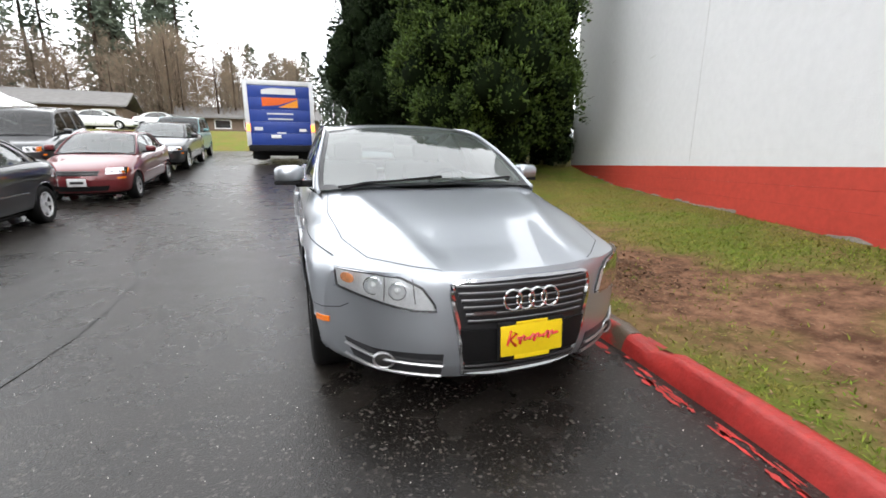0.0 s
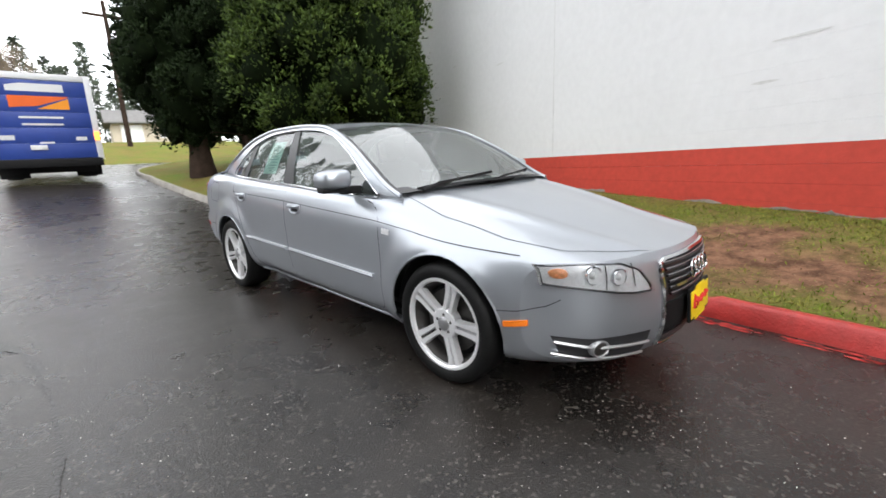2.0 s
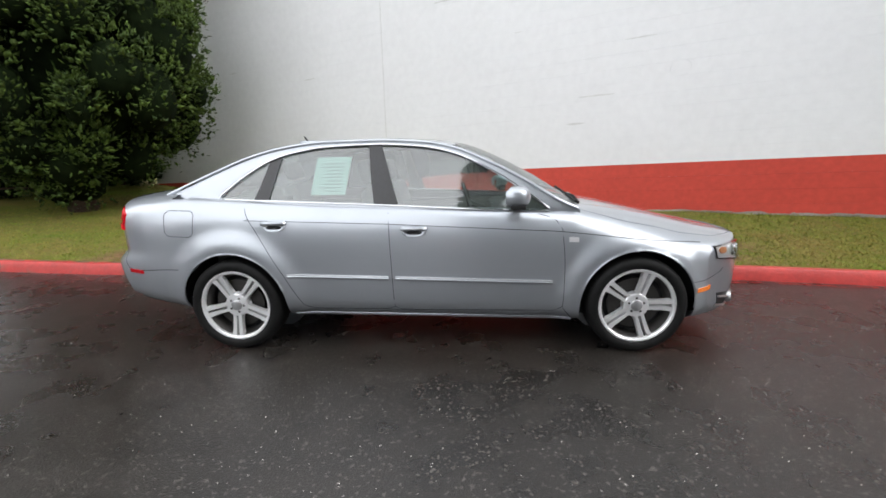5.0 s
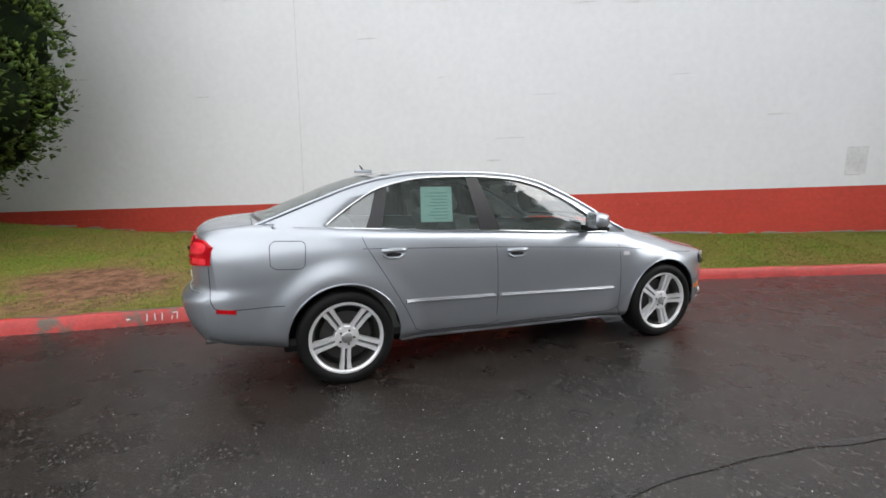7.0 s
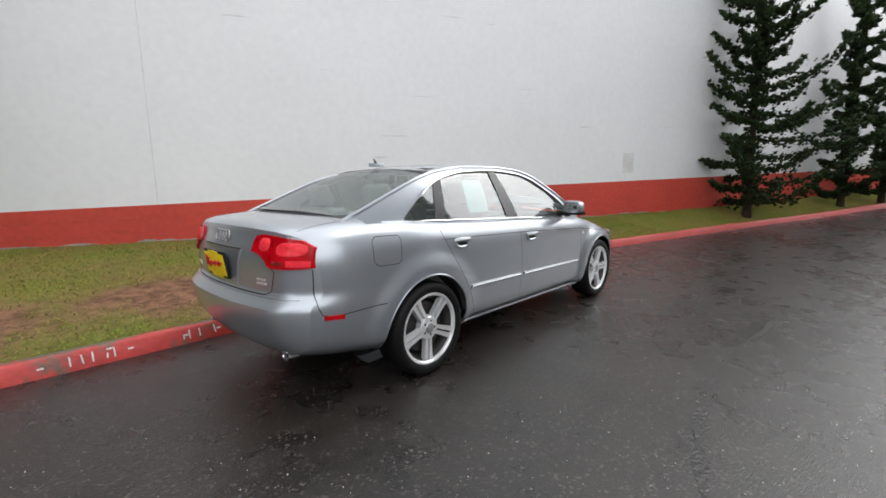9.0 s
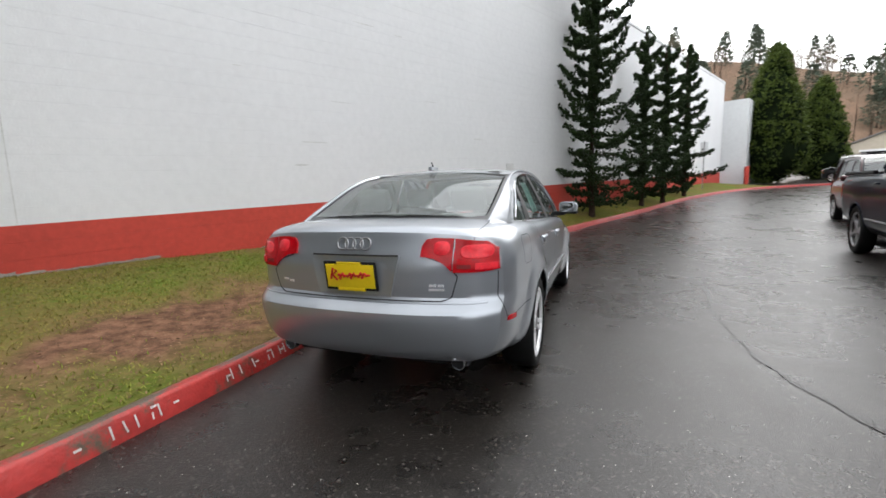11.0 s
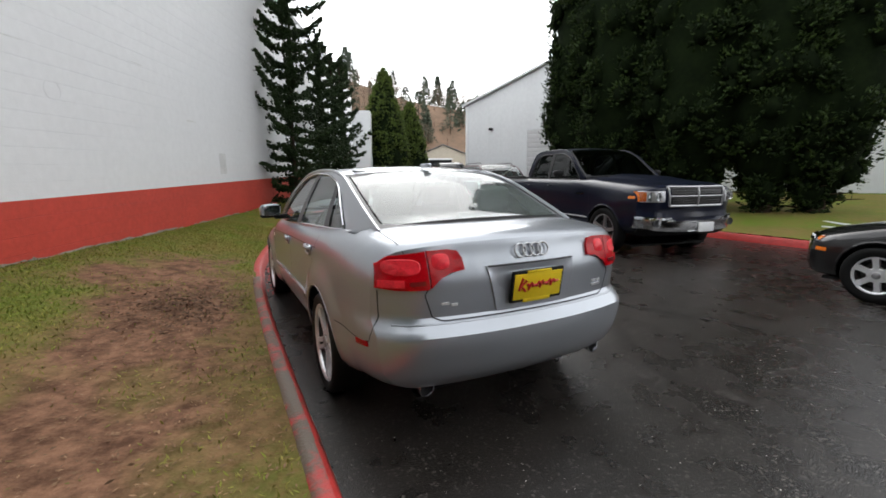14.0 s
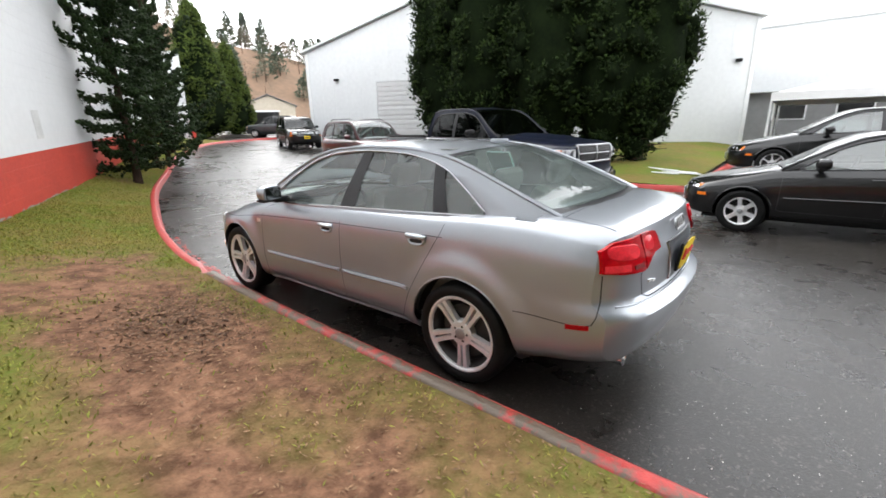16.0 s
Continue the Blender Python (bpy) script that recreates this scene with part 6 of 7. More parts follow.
def vehicle(name, m, label, category, paint, T, wheels, R, rim_r, style, rim_mat, house, face, glass_m=None, ny=70, group="", splits=(), inside=True, box_tail=False, lower=None, mir=(0.95, -0.5, 1.02)):
    """A parked car from its outline tables: body, glasshouse, wheels, lamps, bumpers, mirrors, cabin."""
    t = thing(name, m, label, category, group)
    gm = glass_m or dark_glass
    half, top, bot, belt, sweep, cab = T[:6]
    sh = Shell(half, top, bot, belt, wheels, R + 0.045, sweep=sweep, cabin=cab, ny=ny, ends=T[6] if len(T) > 6 else None, nq=50 if len(T) > 6 else 34)
    sh.body(paint, t)
    sh.arches(paint, t, 0.014)
    W_ = sh.wmax
    for side in (1, -1):
        for i, (wy, wz) in enumerate(wheels):
            wheel(t, side * (W_ - 0.115), wy, wz, side, R, rim_r, 0.21, style, rim_mat, 20 * i + 7)
    sil, dt, db, xb, lean, ya, yb, yc, yd = house
    ho = House(sil, dt, db, xb, db[0][1], max(z for _, z in sil), lean)
    low = curve([(sil[0][0], db[0][1] - 0.06), (sil[-1][0], db[-1][1] - 0.06)])
    for side in (1, -1):
        ho.surround(paint, t, low, side, 40)
        cuts = [dt[0][0] + 0.015] + list(splits) + [dt[-1][0] - 0.015]
        for a, b in zip(cuts[:-1], cuts[1:]):
            mesh("side_window", *facing(ho.pane(a + 0.035, b - 0.035, side)), gm, t).visible_shadow = False
        for c in splits:
            mesh("pillar", *ho.pane(c - 0.05, c + 0.05, side, 0, 0, -0.003, 4), trim_black, t)
        mesh("window_trim", *ho.trim(side, 0.008), trim_black, t)
        pl = [ho.at(y, ho.sil(y), side, 0.002) for y in np.linspace(sil[0][0] + 0.02, sil[-1][0] - 0.02, 40)]
        mesh("roof_rail", *tube(pl, 0.016, 6), paint, t)
        mirror(t, mir[0], mir[1], mir[2], side, paint if paint is not navy else dark, 0.2, 0.14)
        F = face
        hl = new("headlight")
        hl.parent = t
        (a0, a1, b0, b1) = F["head"]
        mesh("housing", *sh.patch("y", [(side * a0, b1), (side * a1, b1)], [(side * a0, b0), (side * a1, b0)], -1, 0.004, 12, 6, 0.03), alloy, hl, "clear lamp with silvered bowl")
        mesh("indicator", *sh.patch("y", [(side * (a0 + 0.02), b1 - 0.01), (side * (a0 - 0.06), b1 - 0.01)], [(side * (a0 + 0.02), b0 + 0.01), (side * (a0 - 0.06), b0 + 0.01)], -1, 0.01, 5, 4, 0.01), amber, hl, "amber indicator")
        for k in (0.35, 0.72):
            c = sh.hit("y", side * (a0 + (a1 - a0) * k), (b0 + b1) / 2, -1, 0.004)
            mesh("reflector", *moved(lathe([((b1 - b0) * 0.40, -0.01), ((b1 - b0) * 0.3, -0.004), (0.0, -0.014)], 16, "y"), Matrix.Translation(c)), chrome, hl)
        mesh("lens", *sh.patch("y", [(side * a0, b1), (side * a1, b1)], [(side * a0, b0), (side * a1, b0)], -1, 0.022, 12, 6, 0.02), lens, hl).visible_shadow = False
        (a0, a1, b0, b1) = F["tail"]
        mesh("tail_light", *sh.patch("y", [(side * a0, b1), (side * a1, b1)], [(side * a0, b0), (side * a1, b0)], 1, 0.01, 8, 6, 0.02), red_lens, t, "red tail lamp")
        y0, y1 = wheels[0][0], wheels[1][0]
        zb, zs = 0.36 * sh.belt(0) / 0.95, sh.belt(0) - 0.05
        ln = [("x", [(y0 + 0.42, zs - 0.02), (y0 + 0.40, zb), (0.12, zb - 0.02), (0.15, zs)], side), ("x", [(0.15, zb - 0.02), (y1 - 0.5, zb), (y1 - 0.28, zs - 0.25), (y1 - 0.15, zs)], side)]
        joints(sh, ln, t)
        mesh("door_moulding", *merge(sh.rod("x", [(y0 + 0.46, F["mould"]), (y1 - 0.5, F["mould"] + 0.01)], side, 0.013, 0.004)), lower or paint, t)
        mesh("sill", *sh.rod("x", [(y0 + 0.42, sh.vs[0][2] * 0 + F["sill"]), (y1 - 0.42, F["sill"])], side, 0.03, -0.012), dark, t)
        for y in (0.0, 0.85) if not F.get("coupe") else (0.05,):
            p = [sh.hit("x", y + d, zs - 0.06, side, o) for d, o in ((0.08, 0.004), (0.05, 0.026), (-0.05, 0.026), (-0.08, 0.004))]
            mesh("door_handle", *tube(p, 0.013, 6), paint, t)
        mesh("side_marker", *sh.patch("x", [(F["marker"][0] + 0.06, F["marker"][1] + 0.02), (F["marker"][0] - 0.06, F["marker"][1] + 0.02)], [(F["marker"][0] + 0.06, F["marker"][1] - 0.02), (F["marker"][0] - 0.06, F["marker"][1] - 0.02)], side, 0.006, 5, 3, 0.01), amber, t, "amber side marker")
    mesh("windscreen", *facing(ho.screen(ya, yb, 0.03, -0.10, rail=0.03, lift=0.04)), gm, t).visible_shadow = False
    mesh("rear_window", *facing(ho.screen(yd, yc, 0.02, 0.06, rail=0.04, lift=0.04)), gm, t).visible_shadow = False
    mesh("roof", *ho.roof(yb - 0.01, yc + 0.01, 0.04, -0.06, 0.04), paint, t, sharp=60)
    for a, b, bow in ((ya - 0.02, yb + 0.005, -0.10), (yd + 0.02, yc - 0.005, 0.06)):
        v, _ = ho.screen(a, b, 0.03, bow, 12, 31, 0.0, 0.04)
        f = [(i * 31 + j, i * 31 + j + 1, (i + 1) * 31 + j + 1, (i + 1) * 31 + j) for i in range(11) for j in range(30) if j in (0, 29) or i in (0, 10)]
        mesh("screen_seal", [(p[0], p[1], p[2] - 0.004) for p in v], f, trim_black, t)
    w, z0, z1 = face["grille"]
    mesh("grille", *sh.patch("y", [(-w, z1), (w, z1)], [(-w * 0.94, z0), (w * 0.94, z0)], -1, 0.004, 14, 5, 0.02), trim_black, t, "dark grille")
    for k in range(face.get("slats", 3)):
        z = z0 + (z1 - z0) * (k + 0.5) / face.get("slats", 3)
        mesh("grille_slat", *sh.rod("y", [(-w * 0.95, z), (w * 0.95, z)], -1, 0.008, 0.012), face.get("slat_mat", trim_black), t)
    mesh("lower_intake", *sh.patch("y", [(-0.5, face["intake"][1]), (0.5, face["intake"][1])], [(-0.45, face["intake"][0]), (0.45, face["intake"][0])], -1, 0.004, 14, 4, 0.02), dark, t, "black lower intake")
    c = sh.hit("y", 0, face["plate"], -1, 0.02)
    pl = boxed("number_plate", (-0.155, 0.155, -0.006, 0.006, -0.078, 0.078), face.get("plate_mat", white_plastic), t, "number plate", 0.003, Matrix.Translation(c))
    boxed("plate_bar", (-0.11, 0.11, -0.009, -0.005, -0.03, 0.02), trim_black if face.get("plate_mat") else grey_paint, t, "dark bar across the plate", 0.001, Matrix.Translation(c))
    c = sh.hit("y", 0, face["rplate"], 1, 0.02)
    boxed("number_plate", (-0.155, 0.155, -0.006, 0.006, -0.078, 0.078), white_plastic, t, "number plate", 0.003, Matrix.Translation(c))
    boxed("underbody", (-W_ * 0.78, W_ * 0.78, wheels[0][0] - 0.5, wheels[1][0] + 0.55, 0.17, 0.2), dark, t, "black underbody")
    if inside:
        cabin_inside(t, W_ * 0.78, sil[0][0] + 0.15, yd - 0.1, 0.32, db[0][1], ((0.0, True), (0.9, True)), dash_mat, 1)
    return t, sh, ho


def stretched(tab, sy, s):
    return [(a * sy, b * s) for a, b in tab]


def sedan_tables(sy=1.0, sz=1.0, sx=1.0):
    half = [(-2.2, 0.66), (-2.16, 0.73), (-2.05, 0.79), (-1.8, 0.835), (-1.3, 0.86), (-0.8, 0.87), (0.9, 0.87), (1.5, 0.86), (1.9, 0.83), (2.15, 0.78), (2.25, 0.73), (2.29, 0.67)]
    top = [(-2.2, 0.50), (-2.18, 0.60), (-2.12, 0.68), (-2.0, 0.735), (-1.7, 0.81), (-1.3, 0.88), (-0.95, 0.945), (0, 0.965), (1.3, 1.0), (1.7, 1.03), (2.0, 1.03), (2.13, 1.02), (2.2, 0.98), (2.24, 0.86), (2.27, 0.70), (2.29, 0.58)]
    bot = [(-2.2, 0.36), (-2.17, 0.26), (-2.05, 0.22), (-1.2, 0.2), (1.2, 0.22), (2.0, 0.27), (2.2, 0.34), (2.29, 0.44)]
    belt = [(-2.2, 0.48), (-2.15, 0.58), (-2.0, 0.67), (-1.5, 0.78), (-0.9, 0.87), (0, 0.915), (1.0, 0.945), (1.6, 0.96), (2.05, 0.95), (2.2, 0.9), (2.25, 0.76), (2.29, 0.55)]
    return stretched(half, sy, sx), stretched(top, sy, sz), stretched(bot, sy, sz), stretched(belt, sy, sz), (0.34, -0.9 * sy, 0.2, 1.4 * sy), (-0.84 * sy, 1.6 * sy)


def sedan_house(sy=1.0, sz=1.0, sx=1.0):
    sil = [(-0.97, 0.905), (-0.65, 1.08), (-0.4, 1.21), (-0.12, 1.315), (0.1, 1.345), (0.5, 1.352), (0.85, 1.325), (1.1, 1.27), (1.4, 1.13), (1.72, 0.99)]
    dt = [(-0.75, 0.915), (-0.4, 1.155), (-0.12, 1.265), (0.15, 1.305), (0.5, 1.31), (0.8, 1.28), (1.02, 1.21), (1.18, 1.10), (1.28, 1.0)]
    db = [(-0.75, 0.905), (0.3, 0.945), (1.28, 0.985)]
    xb = [(-0.97, 0.75), (-0.5, 0.785), (0.6, 0.79), (1.2, 0.76), (1.72, 0.69)]
    return tuple(stretched(c, sy, sz) for c in (sil, dt, db)) + (stretched(xb, sy, sx), 0.19, -0.9 * sy, -0.12 * sy, 0.86 * sy, 1.66 * sy)


SED = dict(head=(0.74, 0.45, 0.60, 0.70), tail=(0.76, 0.45, 0.78, 0.92), mould=0.52, sill=0.23, marker=(-1.82, 0.52), grille=(0.36, 0.58, 0.67), intake=(0.28, 0.38), plate=0.46, rplate=0.70, slats=2)


def sloped(x, y, rz=0.0, dz=0.0):
    k = math.degrees(math.atan((g(y + 1) - g(y - 1)) / 2))
    return Matrix.Translation((x, y, g(y) + dz)) @ pose(0, 0, 0, k) @ pose(0, 0, 0, 0, 0, rz)


def wheels_at(a, b, r):
    return ((-a, r), (b, r))


vehicle("coupe", sloped(-5.42, 3.52), "black nineties coupe with silver hubcaps parked on the asphalt", "car", black_paint, sedan_tables(0.97, 0.98, 0.97), wheels_at(1.31, 1.31, 0.30), 0.30, 0.195, "six", alloy, sedan_house(0.97, 0.98, 0.97), dict(SED, coupe=True, head=(0.66, 0.36, 0.60, 0.665)), glass, splits=(0.42,), mir=(0.93, -0.5, 0.98))
vehicle("sedan", sloped(-10.3, 3.6, 4, 0.3), "dark sedan parked beyond the black coupe", "car", black_paint, sedan_tables(1.03, 1.04, 1.02), wheels_at(1.36, 1.36, 0.32), 0.32, 0.22, "seven", alloy, sedan_house(1.03, 1.04, 1.02), SED, glass, splits=(0.32, 1.05))
vehicle("hatchback", sloped(-4.85, 8.75), "faded red small car parked facing down the drive", "car", red_paint, sedan_tables(0.94, 0.99, 0.97), wheels_at(1.3, 1.3, 0.29), 0.29, 0.18, "six", dull_alloy, sedan_house(0.94, 0.99, 0.97), SED, glass, splits=(0.3,))
vehicle("sedan", sloped(-4.75, 13.6), "grey sedan parked behind the red one", "car", grey_paint, sedan_tables(1.0, 1.03, 0.99), wheels_at(1.33, 1.33, 0.31), 0.31, 0.2, "seven", alloy, sedan_house(1.0, 1.03, 0.99), SED, glass, splits=(0.32, 1.05))
vehicle("sedan", sloped(-15.5, 7.0, 10, 0.3), "bright red car parked by the white tent", "car", red_paint, sedan_tables(1.0, 1.0, 1.0), wheels_at(1.33, 1.33, 0.31), 0.31, 0.2, "seven", alloy, sedan_house(), SED, glass, splits=(0.32,))
for x, y, p, lab in ((-13.6, 36, white_car, "white car parked across the road"), (-9.8, 37, white_car, "white sedan parked before the low houses"), (-20.5, 35, white_car, "pale car parked by the road")):
    vehicle("sedan", pose(x, y, g(y) + 1.1, 0, 0, 82), lab, "car", p, sedan_tables(), wheels_at(1.33, 1.33, 0.31), 0.31, 0.2, "seven", alloy, sedan_house(), SED, dark_glass, ny=40, splits=(0.32,), inside=False)


def suv_tables(s=1.0):
    half = [(-2.25, 0.74), (-2.2, 0.82), (-2.05, 0.88), (-1.6, 0.92), (0, 0.93), (1.6, 0.925), (2.1, 0.89), (2.25, 0.84), (2.3, 0.78)]
    top = [(-2.25, 0.68), (-2.23, 0.85), (-2.15, 0.98), (-1.9, 1.04), (-1.0, 1.12), (-0.8, 1.14), (0, 1.15), (2.1, 1.17), (2.2, 1.14), (2.27, 0.98), (2.3, 0.72)]
    bot = [(-2.25, 0.45), (-2.2, 0.34), (-2.0, 0.3), (-1.2, 0.3), (1.2, 0.3), (2.1, 0.34), (2.25, 0.4), (2.3, 0.48)]
    belt = [(-2.25, 0.66), (-2.2, 0.82), (-2.1, 0.93), (-1.5, 1.0), (-0.8, 1.07), (0, 1.1), (2.0, 1.12), (2.22, 1.02), (2.3, 0.68)]
    return [(a * s, b) for a, b in half], [(a * s, b) for a, b in top], [(a * s, b) for a, b in bot], [(a * s, b) for a, b in belt], (0.28, -1.0, 0.14, 1.6), (-0.85, 2.1)


def suv_house():
    sil = [(-0.98, 1.08), (-0.7, 1.33), (-0.45, 1.56), (-0.2, 1.69), (0.2, 1.735), (1.0, 1.745), (1.6, 1.72), (1.9, 1.62), (2.1, 1.36), (2.2, 1.15)]
    dt = [(-0.78, 1.11), (-0.5, 1.42), (-0.25, 1.6), (0.1, 1.66), (0.9, 1.67), (1.5, 1.64), (1.78, 1.5), (1.95, 1.18)]
    db = [(-0.78, 1.09), (0.5, 1.115), (1.95, 1.14)]
    xb = [(-0.98, 0.82), (-0.4, 0.86), (1.2, 0.86), (2.2, 0.8)]
    return sil, dt, db, xb, 0.15, -0.93, -0.2, 1.75, 2.17


SUV = dict(head=(0.80, 0.52, 0.80, 0.93), tail=(0.84, 0.68, 0.85, 1.12), mould=0.62, sill=0.33, marker=(-1.95, 0.72), grille=(0.45, 0.80, 0.93), intake=(0.42, 0.55), plate=0.62, rplate=0.85, slats=3, slat_mat=chrome)
sv = [vehicle("suv", pose(-8.1, -9.7, g(-9.7), 0, 0, 168), "maroon sport utility vehicle parked behind the pickup truck", "car", maroon, suv_tables(), wheels_at(1.33, 1.33, 0.36), 0.36, 0.23, "five", alloy, suv_house(), SUV, glass, splits=(0.25, 1.1), mir=(1.04, -0.5, 1.2)),
      vehicle("suv", pose(-12.2, -20.6, g(-20.6), 0, 0, 160), "dark sport utility vehicle with a yellow front plate", "car", black_paint, suv_tables(0.98), wheels_at(1.33, 1.33, 0.36), 0.36, 0.23, "five", alloy, suv_house(), dict(SUV, plate_mat=yellow), dark_glass, splits=(0.25, 1.1), mir=(1.04, -0.5, 1.2)),
      vehicle("suv", pose(-17.6, -32.5, g(-32.5), 0, 0, 40), "dark grey sport utility vehicle parked at the drive's far end", "car", grey_paint, suv_tables(1.0), wheels_at(1.33, 1.33, 0.36), 0.36, 0.23, "five", alloy, suv_house(), SUV, dark_glass, splits=(0.25, 1.1), mir=(1.04, -0.5, 1.2)),
      vehicle("van", sloped(-5.3, 19.0), "teal minivan parked along the drive", "car", teal_paint, suv_tables(1.0), wheels_at(1.33, 1.33, 0.34), 0.34, 0.21, "seven", dull_alloy, suv_house(), SUV, dark_glass, splits=(0.25, 1.1), mir=(1.04, -0.5, 1.2)),
      vehicle("suv", sloped(-7.75, 12.0, 6), "dark sport utility vehicle parked in the second row", "car", grey_paint, suv_tables(1.02), wheels_at(1.33, 1.33, 0.36), 0.36, 0.23, "five", alloy, suv_house(), SUV, dark_glass, splits=(0.25, 1.1), mir=(1.04, -0.5, 1.2))]
for t_, sh_, ho_ in sv[:2]:
    for side in (1, -1):
        mesh("roof_rack_bar", *tube([(side * 0.62, y, z) for y, z in ((-0.1, 1.76), (0.0, 1.81), (1.5, 1.82), (1.6, 1.77))], 0.018, 6), trim_black, t_, "black roof rail")


def pickup(m):
    half = [(-2.8, 0.93), (-2.74, 0.955), (-2.6, 0.975), (-2.3, 0.99), (-1.5, 1.0), (0, 1.005), (1.5, 1.005), (2.7, 1.0), (2.88, 0.98), (2.92, 0.95)]
    top = [(-2.8, 1.165), (-2.76, 1.195), (-2.68, 1.222), (-2.5, 1.25), (-1.7, 1.30), (-1.05, 1.335), (0, 1.33), (1.2, 1.33), (2.85, 1.335), (2.92, 1.3)]
    bot = [(-2.8, 0.42), (-2.7, 0.39), (-2.3, 0.38), (-1.2, 0.37), (1.2, 0.37), (2.6, 0.46), (2.92, 0.54)]
    belt = [(-2.8, 1.085), (-2.74, 1.10), (-2.65, 1.11), (-2.2, 1.13), (-1.1, 1.24), (0, 1.27), (2.85, 1.29), (2.92, 1.25)]
    T = half, top, bot, belt, (0.26, -1.9, 0.05, 2.4), (-0.98, 1.05), (([(0.38, -2.64), (0.44, -2.70), (0.52, -2.775), (0.66, -2.79), (0.80, -2.765), (0.9, -2.78), (1.0, -2.79), (1.12, -2.775), (1.18, -2.745), (1.26, -2.70)], 0.14, 1.3), ([(0.4, 2.86), (0.6, 2.9), (1.2, 2.92), (1.4, 2.9)], 0.02, 0.3))
    sil = [(-1.08, 1.30), (-0.75, 1.54), (-0.5, 1.74), (-0.25, 1.86), (0.1, 1.90), (0.7, 1.90), (1.0, 1.84), (1.12, 1.6), (1.2, 1.3)]
    dt = [(-0.88, 1.31), (-0.6, 1.58), (-0.35, 1.74), (-0.05, 1.81), (0.5, 1.815), (0.8, 1.78), (0.98, 1.6), (1.03, 1.34)]
    db = [(-0.88, 1.285), (0.2, 1.30), (1.03, 1.31)]
    xb = [(-1.08, 0.86), (-0.5, 0.90), (0.8, 0.90), (1.2, 0.87)]
    face = dict(head=(0.90, 0.60, 0.93, 1.10), tail=(0.98, 0.84, 0.9, 1.22), mould=0.60, sill=0.40, marker=(-2.42, 1.0), grille=(0.50, 0.90, 1.15), intake=(0.41, 0.46), plate=0.54, rplate=0.7, slats=7, slat_mat=brake_metal)
    t, sh, ho = vehicle("pickup_truck", m, "dark navy pickup truck with chrome grille parked facing the drive", "truck", navy, T, ((-1.785, 0.40), (1.785, 0.40)), 0.40, 0.285, "five", dull_alloy, (sil, dt, db, xb, 0.17, -1.03, -0.26, 0.98, 1.17), face, dark_glass, 90, splits=(0.22,), mir=(1.17, -0.62, 1.40), lower=dull_alloy)
    # crosshair grille frame
    loop = [(-0.55, 1.16), (0.55, 1.16), (0.52, 0.87), (-0.52, 0.87), (-0.55, 1.16)]
    mesh("grille_surround", *sh.rod("y", loop, -1, 0.019, 0.010, 80, True), dull_alloy, t, "chrome grille surround")
    mesh("grille_cross", *merge(sh.rod("y", [(0, 1.15), (0, 0.88)], -1, 0.018, 0.012), sh.rod("y", [(-0.53, 1.02), (0.53, 1.02)], -1, 0.011, 0.012)), dull_alloy, t, "chrome crossbars")
    mesh("bumper", *sh.patch("y", [(-0.93, 0.70), (-0.5, 0.68), (-0.42, 0.64), (0.42, 0.64), (0.5, 0.68), (0.93, 0.70)], [(-0.93, 0.53), (-0.4, 0.49), (0.4, 0.49), (0.93, 0.53)], -1, 0.045, 40, 8, 0.04), chrome, t, "chrome front bumper")
    mesh("air_dam", *sh.patch("y", [(-0.90, 0.52), (0.90, 0.52)], [(-0.86, 0.405), (0.86, 0.405)], -1, 0.02, 24, 5, 0.03), dark, t, "black air dam under the bumper")
    c = sh.hit("y", 0.16, 0.54, -1, 0.062)
    boxed("number_plate", (-0.155, 0.155, -0.006, 0.006, -0.075, 0.075), white_plastic, t, "pale number plate", 0.003, Matrix.Translation(c))
    for side in (1, -1):
        c = sh.hit("y", side * 0.72, 0.60, -1, 0.055)
        mesh("fog_lamp", *moved(lathe([(0.06, 0.0), (0.06, -0.012), (0.045, -0.008), (0.0, -0.006)], 18, "y"), Matrix.Translation(c)), trim_black, t, "dark fog lamp")
        mesh("bed_rail", *tube([(side * 0.93, y, 1.335) for y in (1.25, 2.0, 2.85)], 0.035, 6), dark, t, "black bed rail cap")
    hd = [(x, y) for x in np.linspace(-0.42, 0.42, 9) for y in np.linspace(-2.3, -1.15, 8)]
    mesh("bonnet_bulge", [(x, y, sh.hit("z", x, y).z + 0.05 * (1 - (x / 0.42) ** 4) * min(1, (y + 2.32) * 3)) for x, y in hd], grid_faces(9, 8, True), navy, t)
    boxed("bed_cover", (-0.88, 0.88, 1.24, 2.84, 1.31, 1.345), trim_black, t, "black bed cover", 0.01)
    boxed("rear_bumper", (-0.9, 0.9, 2.88, 3.0, 0.55, 0.72), chrome, t, "chrome rear bumper", 0.03)
    mesh("fender_script", *sh.patch("x", [(-1.22, 1.035), (-1.0, 1.03)], [(-1.22, 1.015), (-1.0, 1.01)], -1, 0.006, 4, 3, 0.006), chrome, t, "small chrome fender script bar")
    return t


pickup(pose(-5.885, -2.92, 0, 0, 0, 169))


